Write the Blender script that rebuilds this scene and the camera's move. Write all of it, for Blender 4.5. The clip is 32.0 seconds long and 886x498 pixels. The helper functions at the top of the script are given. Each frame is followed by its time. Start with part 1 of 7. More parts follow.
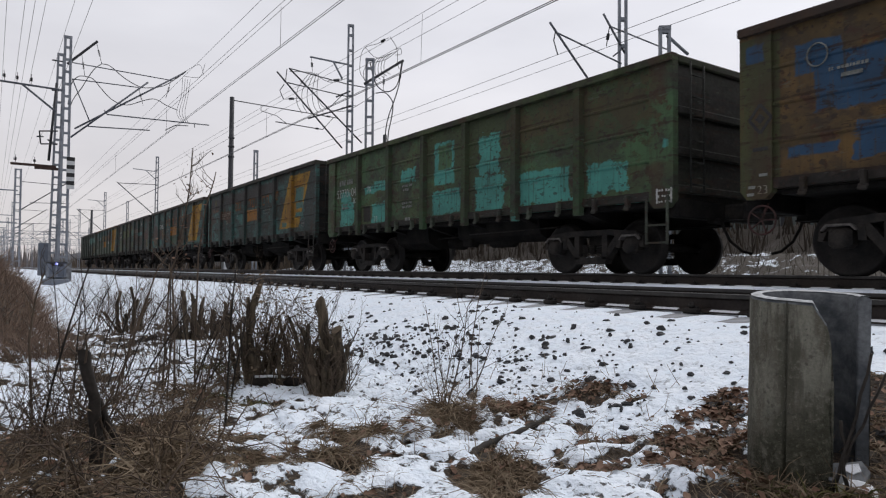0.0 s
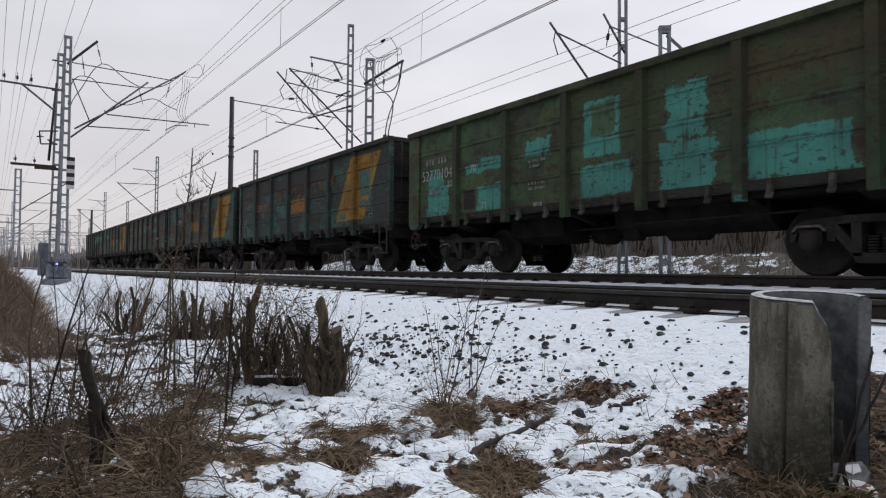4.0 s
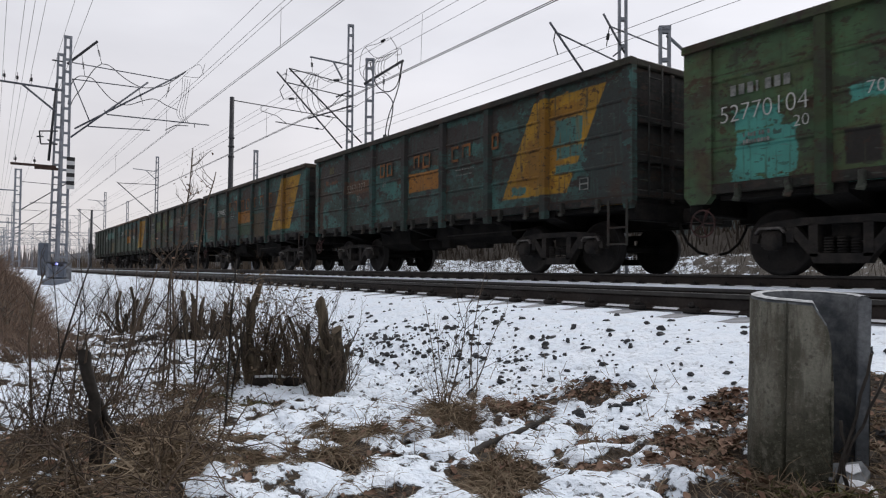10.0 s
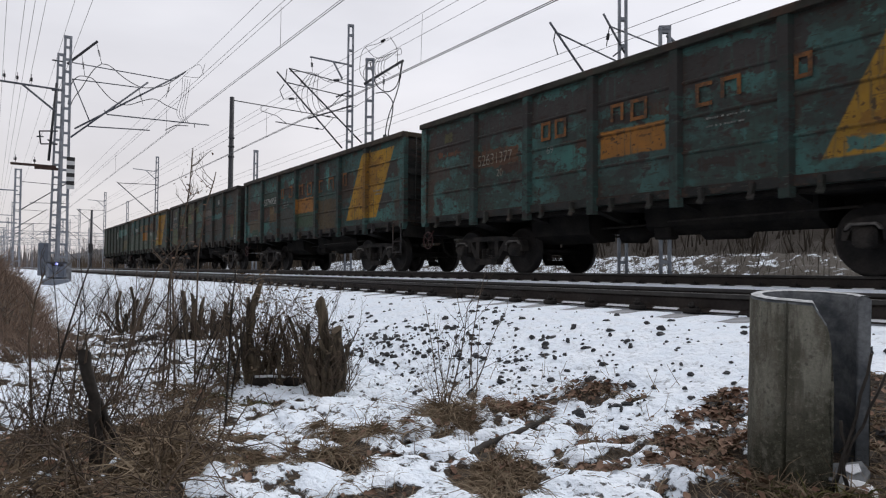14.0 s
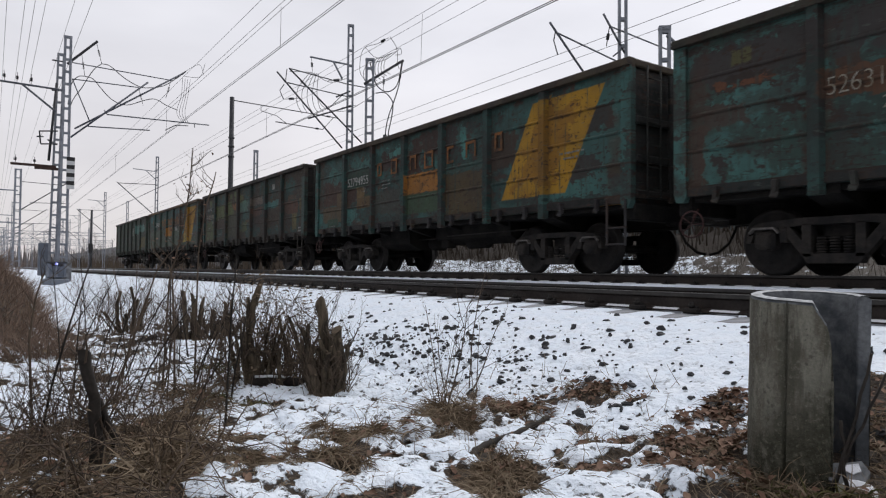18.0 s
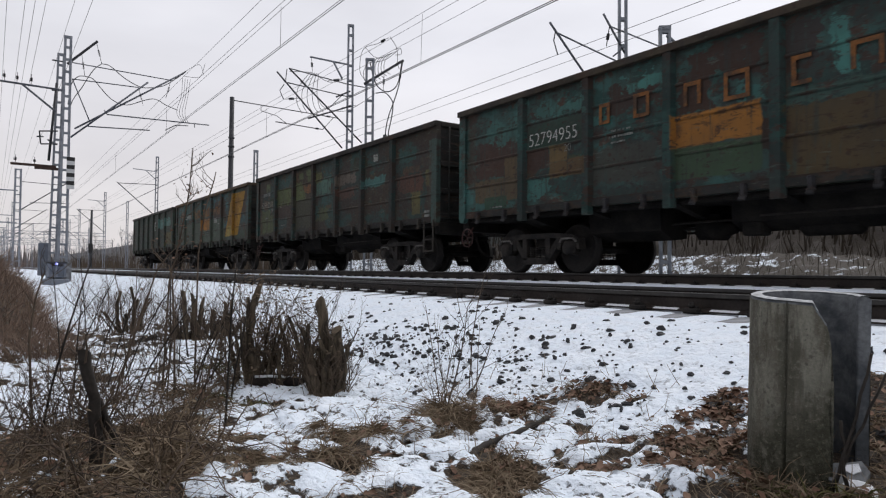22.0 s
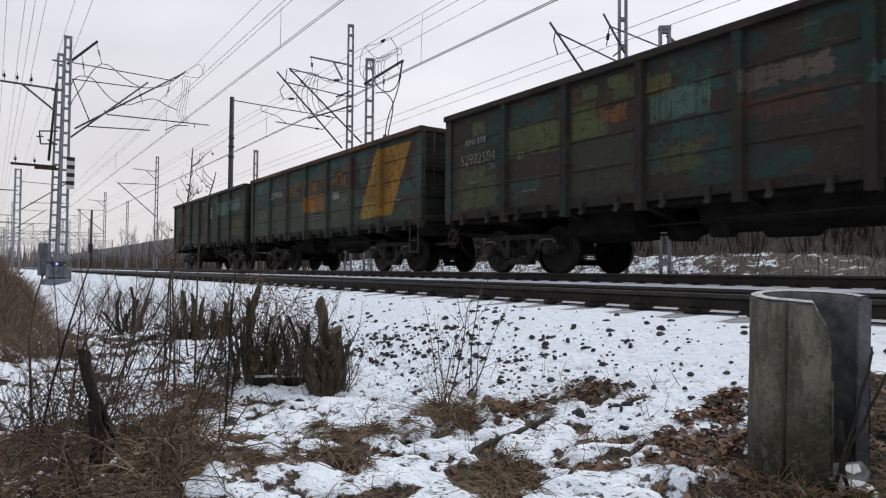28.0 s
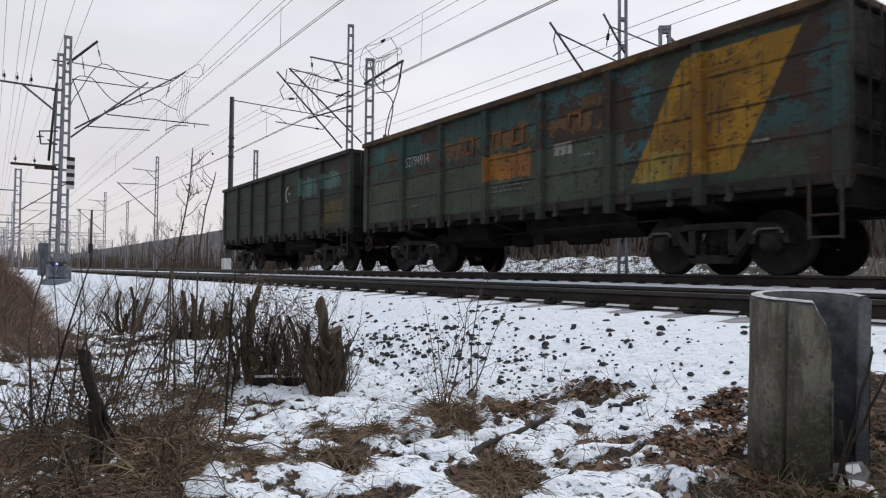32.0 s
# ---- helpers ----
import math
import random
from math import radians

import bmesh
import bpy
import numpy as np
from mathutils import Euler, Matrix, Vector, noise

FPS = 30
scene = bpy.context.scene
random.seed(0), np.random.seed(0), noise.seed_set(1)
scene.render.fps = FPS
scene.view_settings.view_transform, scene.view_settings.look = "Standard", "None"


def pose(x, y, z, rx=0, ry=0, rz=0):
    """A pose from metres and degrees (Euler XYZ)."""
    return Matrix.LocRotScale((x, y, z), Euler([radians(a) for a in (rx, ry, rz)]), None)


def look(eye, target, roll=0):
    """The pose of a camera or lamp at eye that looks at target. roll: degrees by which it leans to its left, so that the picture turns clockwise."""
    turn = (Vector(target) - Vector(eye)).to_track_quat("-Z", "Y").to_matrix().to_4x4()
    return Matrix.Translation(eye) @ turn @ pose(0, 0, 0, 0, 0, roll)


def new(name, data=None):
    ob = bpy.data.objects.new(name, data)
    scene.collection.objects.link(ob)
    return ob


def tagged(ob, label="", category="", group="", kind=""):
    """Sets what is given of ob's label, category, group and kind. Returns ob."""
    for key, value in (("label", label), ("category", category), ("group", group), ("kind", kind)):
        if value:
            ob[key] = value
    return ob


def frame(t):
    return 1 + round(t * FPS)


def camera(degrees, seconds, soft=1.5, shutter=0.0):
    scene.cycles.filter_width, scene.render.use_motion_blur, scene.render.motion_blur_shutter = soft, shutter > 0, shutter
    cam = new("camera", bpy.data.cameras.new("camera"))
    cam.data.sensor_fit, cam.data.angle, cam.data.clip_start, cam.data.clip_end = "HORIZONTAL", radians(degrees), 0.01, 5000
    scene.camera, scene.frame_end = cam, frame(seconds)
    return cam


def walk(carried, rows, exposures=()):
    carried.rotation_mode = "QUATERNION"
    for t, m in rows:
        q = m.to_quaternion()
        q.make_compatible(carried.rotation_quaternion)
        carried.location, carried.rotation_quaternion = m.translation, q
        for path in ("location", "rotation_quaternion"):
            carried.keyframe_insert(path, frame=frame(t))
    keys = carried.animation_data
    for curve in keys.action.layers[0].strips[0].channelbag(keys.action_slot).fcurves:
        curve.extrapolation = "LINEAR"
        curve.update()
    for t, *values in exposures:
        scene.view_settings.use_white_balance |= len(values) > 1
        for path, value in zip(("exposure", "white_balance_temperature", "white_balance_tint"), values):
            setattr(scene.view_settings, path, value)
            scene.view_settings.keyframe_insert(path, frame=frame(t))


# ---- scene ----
# x runs along the tracks (the train goes towards +x), y across them away from the camera, z = 0 at the train's rail heads
EYE = Vector((0, 0, 0.029))
PSI, PITCH = radians(34.138), radians(1.863)
AHEAD = Vector((-math.cos(PSI) * math.cos(PITCH), math.sin(PSI) * math.cos(PITCH), math.sin(PITCH)))
cam = camera(67.25, 32.0, soft=1.2, shutter=0.4)
STAND = look(EYE, EYE + AHEAD * 10, 0.4886)
walk(cam, [(0, STAND), (32, STAND)], [(0, -0.03), (3, -0.05), (7, 0.02), (10, 0.03), (14, 0.05), (32, 0.06)])

# ---- light: overcast winter sky ----
world = bpy.data.worlds.new("overcast_sky")
scene.world = world
world.use_nodes = True
wn, wl = world.node_tree.nodes, world.node_tree.links
wn.clear()
w_out = wn.new("ShaderNodeOutputWorld")
w_bg = wn.new("ShaderNodeBackground")
w_sky = wn.new("ShaderNodeTexSky")
w_sky.sky_type, w_sky.sun_disc = "NISHITA", False
w_sky.sun_elevation, w_sky.sun_rotation = radians(22), radians(20)
w_gain = wn.new("ShaderNodeVectorMath")
w_gain.operation = "SCALE"
w_gain.inputs["Scale"].default_value = 0.09
w_co = wn.new("ShaderNodeTexCoord")
w_map = wn.new("ShaderNodeMapping")
w_map.inputs["Scale"].default_value = (1.0, 1.0, 3.5)
w_noise = wn.new("ShaderNodeTexNoise")
w_noise.inputs["Scale"].default_value = 1.6
w_noise.inputs["Detail"].default_value = 5.0
w_noise.inputs["Roughness"].default_value = 0.5
w_ramp = wn.new("ShaderNodeValToRGB")
w_ramp.color_ramp.elements[0].position, w_ramp.color_ramp.elements[0].color = 0.3, (0.77, 0.765, 0.820, 1)
w_ramp.color_ramp.elements[1].position, w_ramp.color_ramp.elements[1].color = 0.7, (1.0, 0.993, 1.05, 1)
w_mix = wn.new("ShaderNodeMix")
w_mix.data_type = "RGBA"
w_mix.inputs[0].default_value = 0.88
wl.new(w_co.outputs["Generated"], w_map.inputs["Vector"])
wl.new(w_map.outputs[0], w_noise.inputs["Vector"])
wl.new(w_noise.outputs[0], w_ramp.inputs[0])
wl.new(w_sky.outputs[0], w_gain.inputs[0])
wl.new(w_gain.outputs[0], w_mix.inputs[6])
wl.new(w_ramp.outputs[0], w_mix.inputs[7])
# the cloud cover is warmer low down
w_sep = wn.new("ShaderNodeSeparateXYZ")
w_low = wn.new("ShaderNodeMapRange")
w_low.inputs["From Min"].default_value, w_low.inputs["From Max"].default_value = 0.0, 0.32
w_tint = wn.new("ShaderNodeMix")
w_tint.data_type, w_tint.blend_type = "RGBA", "MULTIPLY"
w_tint.inputs[0].default_value = 1.0
w_warm = wn.new("ShaderNodeMix")
w_warm.data_type = "RGBA"
w_warm.inputs[6].default_value, w_warm.inputs[7].default_value = (1.0, 0.945, 0.90, 1), (1.0, 1.0, 1.0, 1)
wl.new(w_co.outputs["Generated"], w_sep.inputs[0])
wl.new(w_sep.outputs["Z"], w_low.inputs["Value"])
wl.new(w_low.outputs[0], w_warm.inputs[0])
# and brighter towards the far side of the line
w_side = wn.new("ShaderNodeMapRange")
w_side.inputs["From Min"].default_value, w_side.inputs["From Max"].default_value = -0.5, 0.55
w_side.inputs["To Min"].default_value, w_side.inputs["To Max"].default_value = 0.80, 1.02
w_dim = wn.new("ShaderNodeVectorMath")
w_dim.operation = "SCALE"
wl.new(w_sep.outputs["Y"], w_side.inputs["Value"])
wl.new(w_mix.outputs[2], w_dim.inputs[0])
wl.new(w_side.outputs[0], w_dim.inputs["Scale"])
wl.new(w_dim.outputs[0], w_tint.inputs[6])
wl.new(w_warm.outputs[2], w_tint.inputs[7])
wl.new(w_tint.outputs[2], w_bg.inputs["Color"])
wl.new(w_bg.outputs[0], w_out.inputs["Surface"])

sun = new("sun", bpy.data.lights.new("sun", "SUN"))
sun.data.energy, sun.data.angle, sun.data.color = 1.25, radians(30), (1.0, 0.985, 0.965)
sun.matrix_world = look((0, 0, 60), (18, -60, 0))


# ---- mesh building ----
class Shape:
    """Collects faces, then becomes one mesh."""

    def __init__(self):
        self.v, self.f, self.s = [], [], []

    def face(self, pts, smooth=False):
        n = len(self.v)
        self.v += [tuple(q) for q in pts]
        self.f.append(tuple(range(n, n + len(pts))))
        self.s.append(smooth)

    def box(self, c, size, rot=None, bevel=0.0):
        hx, hy, hz = (a / 2 for a in size)
        c = Vector(c)

        def put(p):
            q = Vector(p)
            return tuple(c + (rot @ q if rot else q))
        n = len(self.v)
        if bevel <= 0:
            self.v += [put((x * hx, y * hy, z * hz)) for x in (-1, 1) for y in (-1, 1) for z in (-1, 1)]
            quads = ((0, 1, 3, 2), (4, 6, 7, 5), (0, 4, 5, 1), (2, 3, 7, 6), (0, 2, 6, 4), (1, 5, 7, 3))
            self.f += [tuple(n + k for k in q) for q in quads]
            self.s += [False] * 6
            return
        b = min(bevel, hx * 0.9, hy * 0.9, hz * 0.9)
        ids = {}
        for x in (-1, 1):
            for y in (-1, 1):
                for z in (-1, 1):
                    for ax in range(3):
                        p = [x * (hx - b), y * (hy - b), z * (hz - b)]
                        p[ax] = (x * hx, y * hy, z * hz)[ax]
                        ids[x, y, z, ax] = len(self.v)
                        self.v.append(put(p))
        fs = []
        for s in (-1, 1):
            fs.append([ids[s, y, z, 0] for y, z in ((-1, -1), (1, -1), (1, 1), (-1, 1))])
            fs.append([ids[x, s, z, 1] for x, z in ((-1, -1), (1, -1), (1, 1), (-1, 1))])
            fs.append([ids[x, y, s, 2] for x, y in ((-1, -1), (1, -1), (1, 1), (-1, 1))])
        for a in (-1, 1):
            for d in (-1, 1):
                fs.append([ids[-1, a, d, 1], ids[1, a, d, 1], ids[1, a, d, 2], ids[-1, a, d, 2]])
                fs.append([ids[a, -1, d, 0], ids[a, 1, d, 0], ids[a, 1, d, 2], ids[a, -1, d, 2]])
                fs.append([ids[a, d, -1, 0], ids[a, d, 1, 0], ids[a, d, 1, 1], ids[a, d, -1, 1]])
                for e in (-1, 1):
                    fs.append([ids[a, d, e, k] for k in range(3)])
        self.f += [tuple(q) for q in fs]
        self.s += [False] * len(fs)

    def rod(self, p0, p1, r0, r1=None, n=8, caps=True):
        r1 = r0 if r1 is None else r1
        p0, p1 = Vector(p0), Vector(p1)
        d = (p1 - p0)
        if d.length < 1e-6:
            return
        d.normalize()
        a = d.orthogonal().normalized()
        b = d.cross(a)
        k = len(self.v)
        for p, r in ((p0, r0), (p1, r1)):
            for i in range(n):
                t = 2 * math.pi * i / n
                self.v.append(tuple(p + a * (r * math.cos(t)) + b * (r * math.sin(t))))
        for i in range(n):
            j = (i + 1) % n
            self.f.append((k + i, k + j, k + n + j, k + n + i))
            self.s.append(True)
        if caps:
            self.f += [tuple(k + i for i in reversed(range(n))), tuple(k + n + i for i in range(n))]
            self.s += [False, False]

    def tube(self, pts, r, n=6, taper=1.0):
        """One bent tube through the points."""
        pts = [Vector(p) for p in pts]
        m, k = len(pts) - 1, len(self.v)
        a = (pts[1] - pts[0]).orthogonal().normalized()
        for i, p in enumerate(pts):
            d = (pts[min(m, i + 1)] - pts[max(0, i - 1)]).normalized()
            a = (a - d * a.dot(d)).normalized()
            b = d.cross(a)
            rr = r * (1 + (taper - 1) * i / m)
            for j in range(n):
                t = 2 * math.pi * j / n
                self.v.append(tuple(p + a * (rr * math.cos(t)) + b * (rr * math.sin(t))))
        for i in range(m):
            for j in range(n):
                e = (j + 1) % n
                self.f.append((k + i * n + j, k + i * n + e, k + (i + 1) * n + e, k + (i + 1) * n + j))
                self.s.append(True)
        self.f += [tuple(k + j for j in reversed(range(n))), tuple(k + m * n + j for j in range(n))]
        self.s += [False, False]

    def lathe(self, c, axis, profile, n=24, smooth=True):
        """profile: (distance along the axis, radius) from end to end."""
        c, d = Vector(c), Vector(axis).normalized()
        a = d.orthogonal().normalized()
        b = d.cross(a)
        k = len(self.v)
        for s, r in profile:
            for i in range(n):
                t = 2 * math.pi * i / n
                self.v.append(tuple(c + d * s + a * (r * math.cos(t)) + b * (r * math.sin(t))))
        for j in range(len(profile) - 1):
            for i in range(n):
                e = (i + 1) % n
                self.f.append((k + j * n + i, k + j * n + e, k + (j + 1) * n + e, k + (j + 1) * n + i))
                self.s.append(smooth)

    def prism(self, outline, axis, a, b):
        """A closed outline in the two other axes, from a to b along the axis 0, 1 or 2."""
        n, k = len(outline), len(self.v)
        for s in (a, b):
            for p, q in outline:
                self.v.append({0: (s, p, q), 1: (p, s, q), 2: (p, q, s)}[axis])
        for i in range(n):
            j = (i + 1) % n
            self.f.append((k + i, k + j, k + n + j, k + n + i))
            self.s.append(False)
        self.f += [tuple(k + i for i in range(n)), tuple(k + n + i for i in range(n))]
        self.s += [False, False]

    def mesh(self, name):
        me = bpy.data.meshes.new(name)
        me.from_pydata(self.v, [], self.f)
        me.polygons.foreach_set("use_smooth", self.s)
        bm = bmesh.new()
        bm.from_mesh(me)
        bmesh.ops.recalc_face_normals(bm, faces=bm.faces)
        bm.to_mesh(me)
        bm.free()
        return me


def part(name, shape, mat, parent=None, label="", raw=False):
    me = shape if isinstance(shape, bpy.types.Mesh) else shape.mesh(name)
    if not me.materials:
        me.materials.append(mat)
    ob = new(name, me)
    if me.materials[0] is not mat:
        ob.material_slots[0].link = "OBJECT"
        ob.material_slots[0].material = mat
    ob.parent = parent
    return tagged(ob, label)


def thing(name, at, label, category, group="", kind="", turn=0.0):
    ob = new(name)
    ob.empty_display_size = 0.1
    ob.matrix_basis = pose(*at, 0, 0, turn)
    return tagged(ob, label, category, group, kind)


# ---- materials ----
def nodes_of(name):
    mat = bpy.data.materials.new(name)
    mat.use_nodes = True
    nt = mat.node_tree
    return mat, nt, nt.nodes["Principled BSDF"]


def tex(nt, kind, scale, detail=4.0, rough=0.55, stretch=(1, 1, 1), shift=(0, 0, 0), coords="Object"):
    co, mp = nt.nodes.new("ShaderNodeTexCoord"), nt.nodes.new("ShaderNodeMapping")
    mp.inputs["Scale"].default_value, mp.inputs["Location"].default_value = stretch, shift
    nt.links.new(co.outputs[coords], mp.inputs["Vector"])
    t = nt.nodes.new("ShaderNodeTex" + kind)
    t.inputs["Scale"].default_value = scale
    if kind == "Noise":
        t.inputs["Detail"].default_value, t.inputs["Roughness"].default_value = detail, rough
    nt.links.new(mp.outputs[0], t.inputs["Vector"])
    return t.outputs[0]


def span(nt, value, lo, hi, a=0.0, b=1.0):
    m = nt.nodes.new("ShaderNodeMapRange")
    m.interpolation_type = "SMOOTHSTEP"
    for key, x in (("From Min", lo), ("From Max", hi), ("To Min", a), ("To Max", b)):
        m.inputs[key].default_value = x
    nt.links.new(value, m.inputs["Value"])
    return m.outputs[0]


def calc(nt, op, a, b=0.0):
    m = nt.nodes.new("ShaderNodeMath")
    m.operation = op
    for i, x in enumerate((a, b)):
        if isinstance(x, (int, float)):
            m.inputs[i].default_value = x
        else:
            nt.links.new(x, m.inputs[i])
    return m.outputs[0]


def blend(nt, fac, a, b):
    m = nt.nodes.new("ShaderNodeMix")
    m.data_type = "RGBA"
    for i, x in ((0, fac), (6, a), (7, b)):
        if isinstance(x, (int, float)):
            m.inputs[i].default_value = x
        elif isinstance(x, tuple):
            m.inputs[i].default_value = (*x[:3], 1)
        else:
            nt.links.new(x, m.inputs[i])
    return m.outputs[2]


def relief(nt, bsdf, height, strength, distance=0.01):
    b = nt.nodes.new("ShaderNodeBump")
    b.inputs["Strength"].default_value, b.inputs["Distance"].default_value = strength, distance
    nt.links.new(height, b.inputs["Height"])
    nt.links.new(b.outputs[0], bsdf.inputs["Normal"])


def island(nt, spread=0.25):
    g = nt.nodes.new("ShaderNodeNewGeometry")
    return g.outputs["Random Per Island"]


def plain(name, a, b, scale=4.0, rough=0.7, metal=0.0, bump=0.3, fine=40.0, stretch=(1, 1, 1), lone=0.0, gloss=0.3):
    """Two tones in patches, fine grain on top, with relief. lone: how far single pieces differ."""
    mat, nt, bsdf = nodes_of(name)
    big = tex(nt, "Noise", scale, 5, 0.6, stretch)
    small = tex(nt, "Noise", fine, 3, 0.6, stretch)
    col = blend(nt, span(nt, big, 0.35, 0.65), a, b)
    col = blend(nt, span(nt, small, 0.3, 0.75, 0.0, 0.35), col, tuple(x * 0.45 for x in a))
    if lone:
        col = blend(nt, calc(nt, "MULTIPLY", island(nt), lone), col, tuple(x * 0.35 for x in b))
    nt.links.new(col, bsdf.inputs["Base Color"])
    bsdf.inputs["Metallic"].default_value = metal
    bsdf.inputs["Specular IOR Level"].default_value = gloss
    nt.links.new(span(nt, small, 0.2, 0.8, rough - 0.1, min(1, rough + 0.12)), bsdf.inputs["Roughness"])
    relief(nt, bsdf, small, bump, 0.004)
    return mat


M_grime = plain("undergear_grime", (0.012, 0.0115, 0.0115), (0.023, 0.021, 0.019), 3, 0.85, 0, 0.4, gloss=0.06)
M_frame = plain("bogie_steel", (0.018, 0.017, 0.017), (0.040, 0.035, 0.031), 4, 0.75, 0.0, 0.3, gloss=0.12)
M_wheel = plain("wheel_steel", (0.014, 0.013, 0.013), (0.027, 0.024, 0.022), 4, 0.6, 0.0, 0.2, gloss=0.15)
M_rail = plain("rail_rust", (0.020, 0.015, 0.013), (0.036, 0.027, 0.022), 6, 0.6, 0.1, 0.3)
M_railtop = plain("rail_head", (0.20, 0.20, 0.20), (0.15, 0.15, 0.15), 3, 0.45, 0.6, 0.05)
M_headside = plain("worn_rail_head_side", (0.034, 0.032, 0.031), (0.058, 0.054, 0.050), 5, 0.5, 0.2, 0.2)
M_stick = plain("dark_wet_wood", (0.016, 0.013, 0.011), (0.032, 0.026, 0.021), 14, 0.8, 0, 0.6)
M_sleeper = plain("sleeper_concrete", (0.17, 0.172, 0.178), (0.38, 0.395, 0.42), 5, 0.85, 0, 0.4)
M_stone = plain("ballast_stone", (0.035, 0.036, 0.040), (0.090, 0.090, 0.092), 14, 0.85, 0, 0.6, lone=0.6)
M_concrete = plain("old_concrete", (0.20, 0.195, 0.15), (0.30, 0.29, 0.245), 5, 0.9, 0, 0.6, 55)
M_boom = plain("blue_grey_arm_steel", (0.10, 0.11, 0.135), (0.15, 0.16, 0.185), 4, 0.6, 0.2, 0.2)
M_galv = plain("galvanised_steel", (0.20, 0.22, 0.255), (0.30, 0.32, 0.355), 3, 0.6, 0.35, 0.15)
M_dark = plain("dark_steel", (0.038, 0.040, 0.046), (0.062, 0.063, 0.070), 4, 0.6, 0.2, 0.2)
M_line = plain("weathered_wire", (0.11, 0.11, 0.12), (0.16, 0.16, 0.17), 6, 0.6, 0.3, 0.0)
M_wire = plain("wire", (0.05, 0.05, 0.055), (0.075, 0.075, 0.08), 6, 0.6, 0.3, 0.0)
M_oldtimber = plain("dark_brown_timber", (0.040, 0.026, 0.022), (0.070, 0.042, 0.034), 5, 0.85, 0.0, 0.4)
M_white = plain("white_paint", (0.68, 0.69, 0.70), (0.58, 0.59, 0.60), 4, 0.6, 0, 0.15)
M_black = plain("black_paint", (0.02, 0.02, 0.022), (0.03, 0.03, 0.03), 4, 0.6, 0, 0.1)
M_bark = plain("stump_bark", (0.032, 0.026, 0.019), (0.150, 0.118, 0.080), 22, 0.9, 0, 1.0, 70, (1, 1, 0.25))
M_cut = plain("cut_wood", (0.10, 0.075, 0.05), (0.07, 0.052, 0.036), 14, 0.85, 0, 0.4)
M_twig = plain("twigs", (0.080, 0.058, 0.044), (0.150, 0.112, 0.080), 6, 0.85, 0, 0.3, lone=0.45)
M_straw = plain("dry_grass", (0.170, 0.125, 0.085), (0.36, 0.285, 0.20), 3, 0.9, 0, 0.1, lone=0.42, gloss=0.1)
M_leaf = plain("dead_leaves", (0.150, 0.082, 0.056), (0.33, 0.215, 0.155), 5, 0.8, 0, 0.2, lone=0.85, gloss=0.15)
M_oldgrass = plain("rotting_grass", (0.135, 0.100, 0.070), (0.300, 0.230, 0.160), 3, 0.9, 0, 0.1, lone=0.75, gloss=0.1)
M_treebark = plain("distant_branches", (0.12, 0.105, 0.10), (0.19, 0.165, 0.155), 2, 0.9, 0, 0.1)
M_birch = plain("birch_bark", (0.42, 0.40, 0.38), (0.16, 0.14, 0.13), 3, 0.85, 0, 0.2, stretch=(1, 1, 4))
# far fence panels: distance haze put into a paler grey
M_farfence = plain("hazy_far_fence", (0.235, 0.235, 0.24), (0.29, 0.285, 0.285), 0.5, 0.85, 0, 0.2)
M_plinth = plain("blue_grey_plinth", (0.15, 0.172, 0.21), (0.22, 0.24, 0.275), 3, 0.8, 0, 0.3)
M_fence = plain("painted_fence", (0.095, 0.115, 0.112), (0.125, 0.135, 0.13), 0.6, 0.8, 0, 0.2)
M_reeds = plain("dark_brown_reeds", (0.040, 0.030, 0.022), (0.070, 0.054, 0.038), 1.5, 0.9, 0, 0.4, lone=0.5)
M_scrub = plain("brown_scrub", (0.10, 0.075, 0.055), (0.15, 0.115, 0.085), 1.5, 0.9, 0, 0.4, lone=0.5)
# ---- ground ----
TRACK_Y, NEAR_Y, NEAR_Z = 10.22, 5.55, -0.138
GAUGE = 0.796


def steps(marks):
    out = []
    for a, b, d in marks:
        n = max(1, round((b - a) / d))
        out += [a + (b - a) * i / n for i in range(n)]
    return out + [marks[-1][1]]


def ease(x, a, b):
    t = min(1.0, max(0.0, (x - a) / (b - a)))
    return t * t * (3 - 2 * t)


def lumps(x, y):
    n = noise.noise(Vector((x * 1.1, y * 1.1, 0.3))) * 0.045 + noise.noise(Vector((x * 3.1, y * 3.1, 4.0))) * 0.030
    return n + pillow(x, y) * (0.024 + 0.012 * ease(y, 1.0, 1.6)) - 0.009 + noise.noise(Vector((x * 8, y * 8, 6.0))) * 0.024 + noise.noise(Vector((x * 17, y * 17, 2.0))) * 0.018


def pillow(x, y):
    """Rounded cushions of snow with sharp hollows between them."""
    return abs(noise.noise(Vector((x * 4.4, y * 4.4, 9.0)))) * 0.75 + abs(noise.noise(Vector((x * 9, y * 9, 5.0)))) * 0.34


def bell(x, y, cx, cy, rx, ry):
    return math.exp(-((x - cx) / rx) ** 2 - ((y - cy) / ry) ** 2)


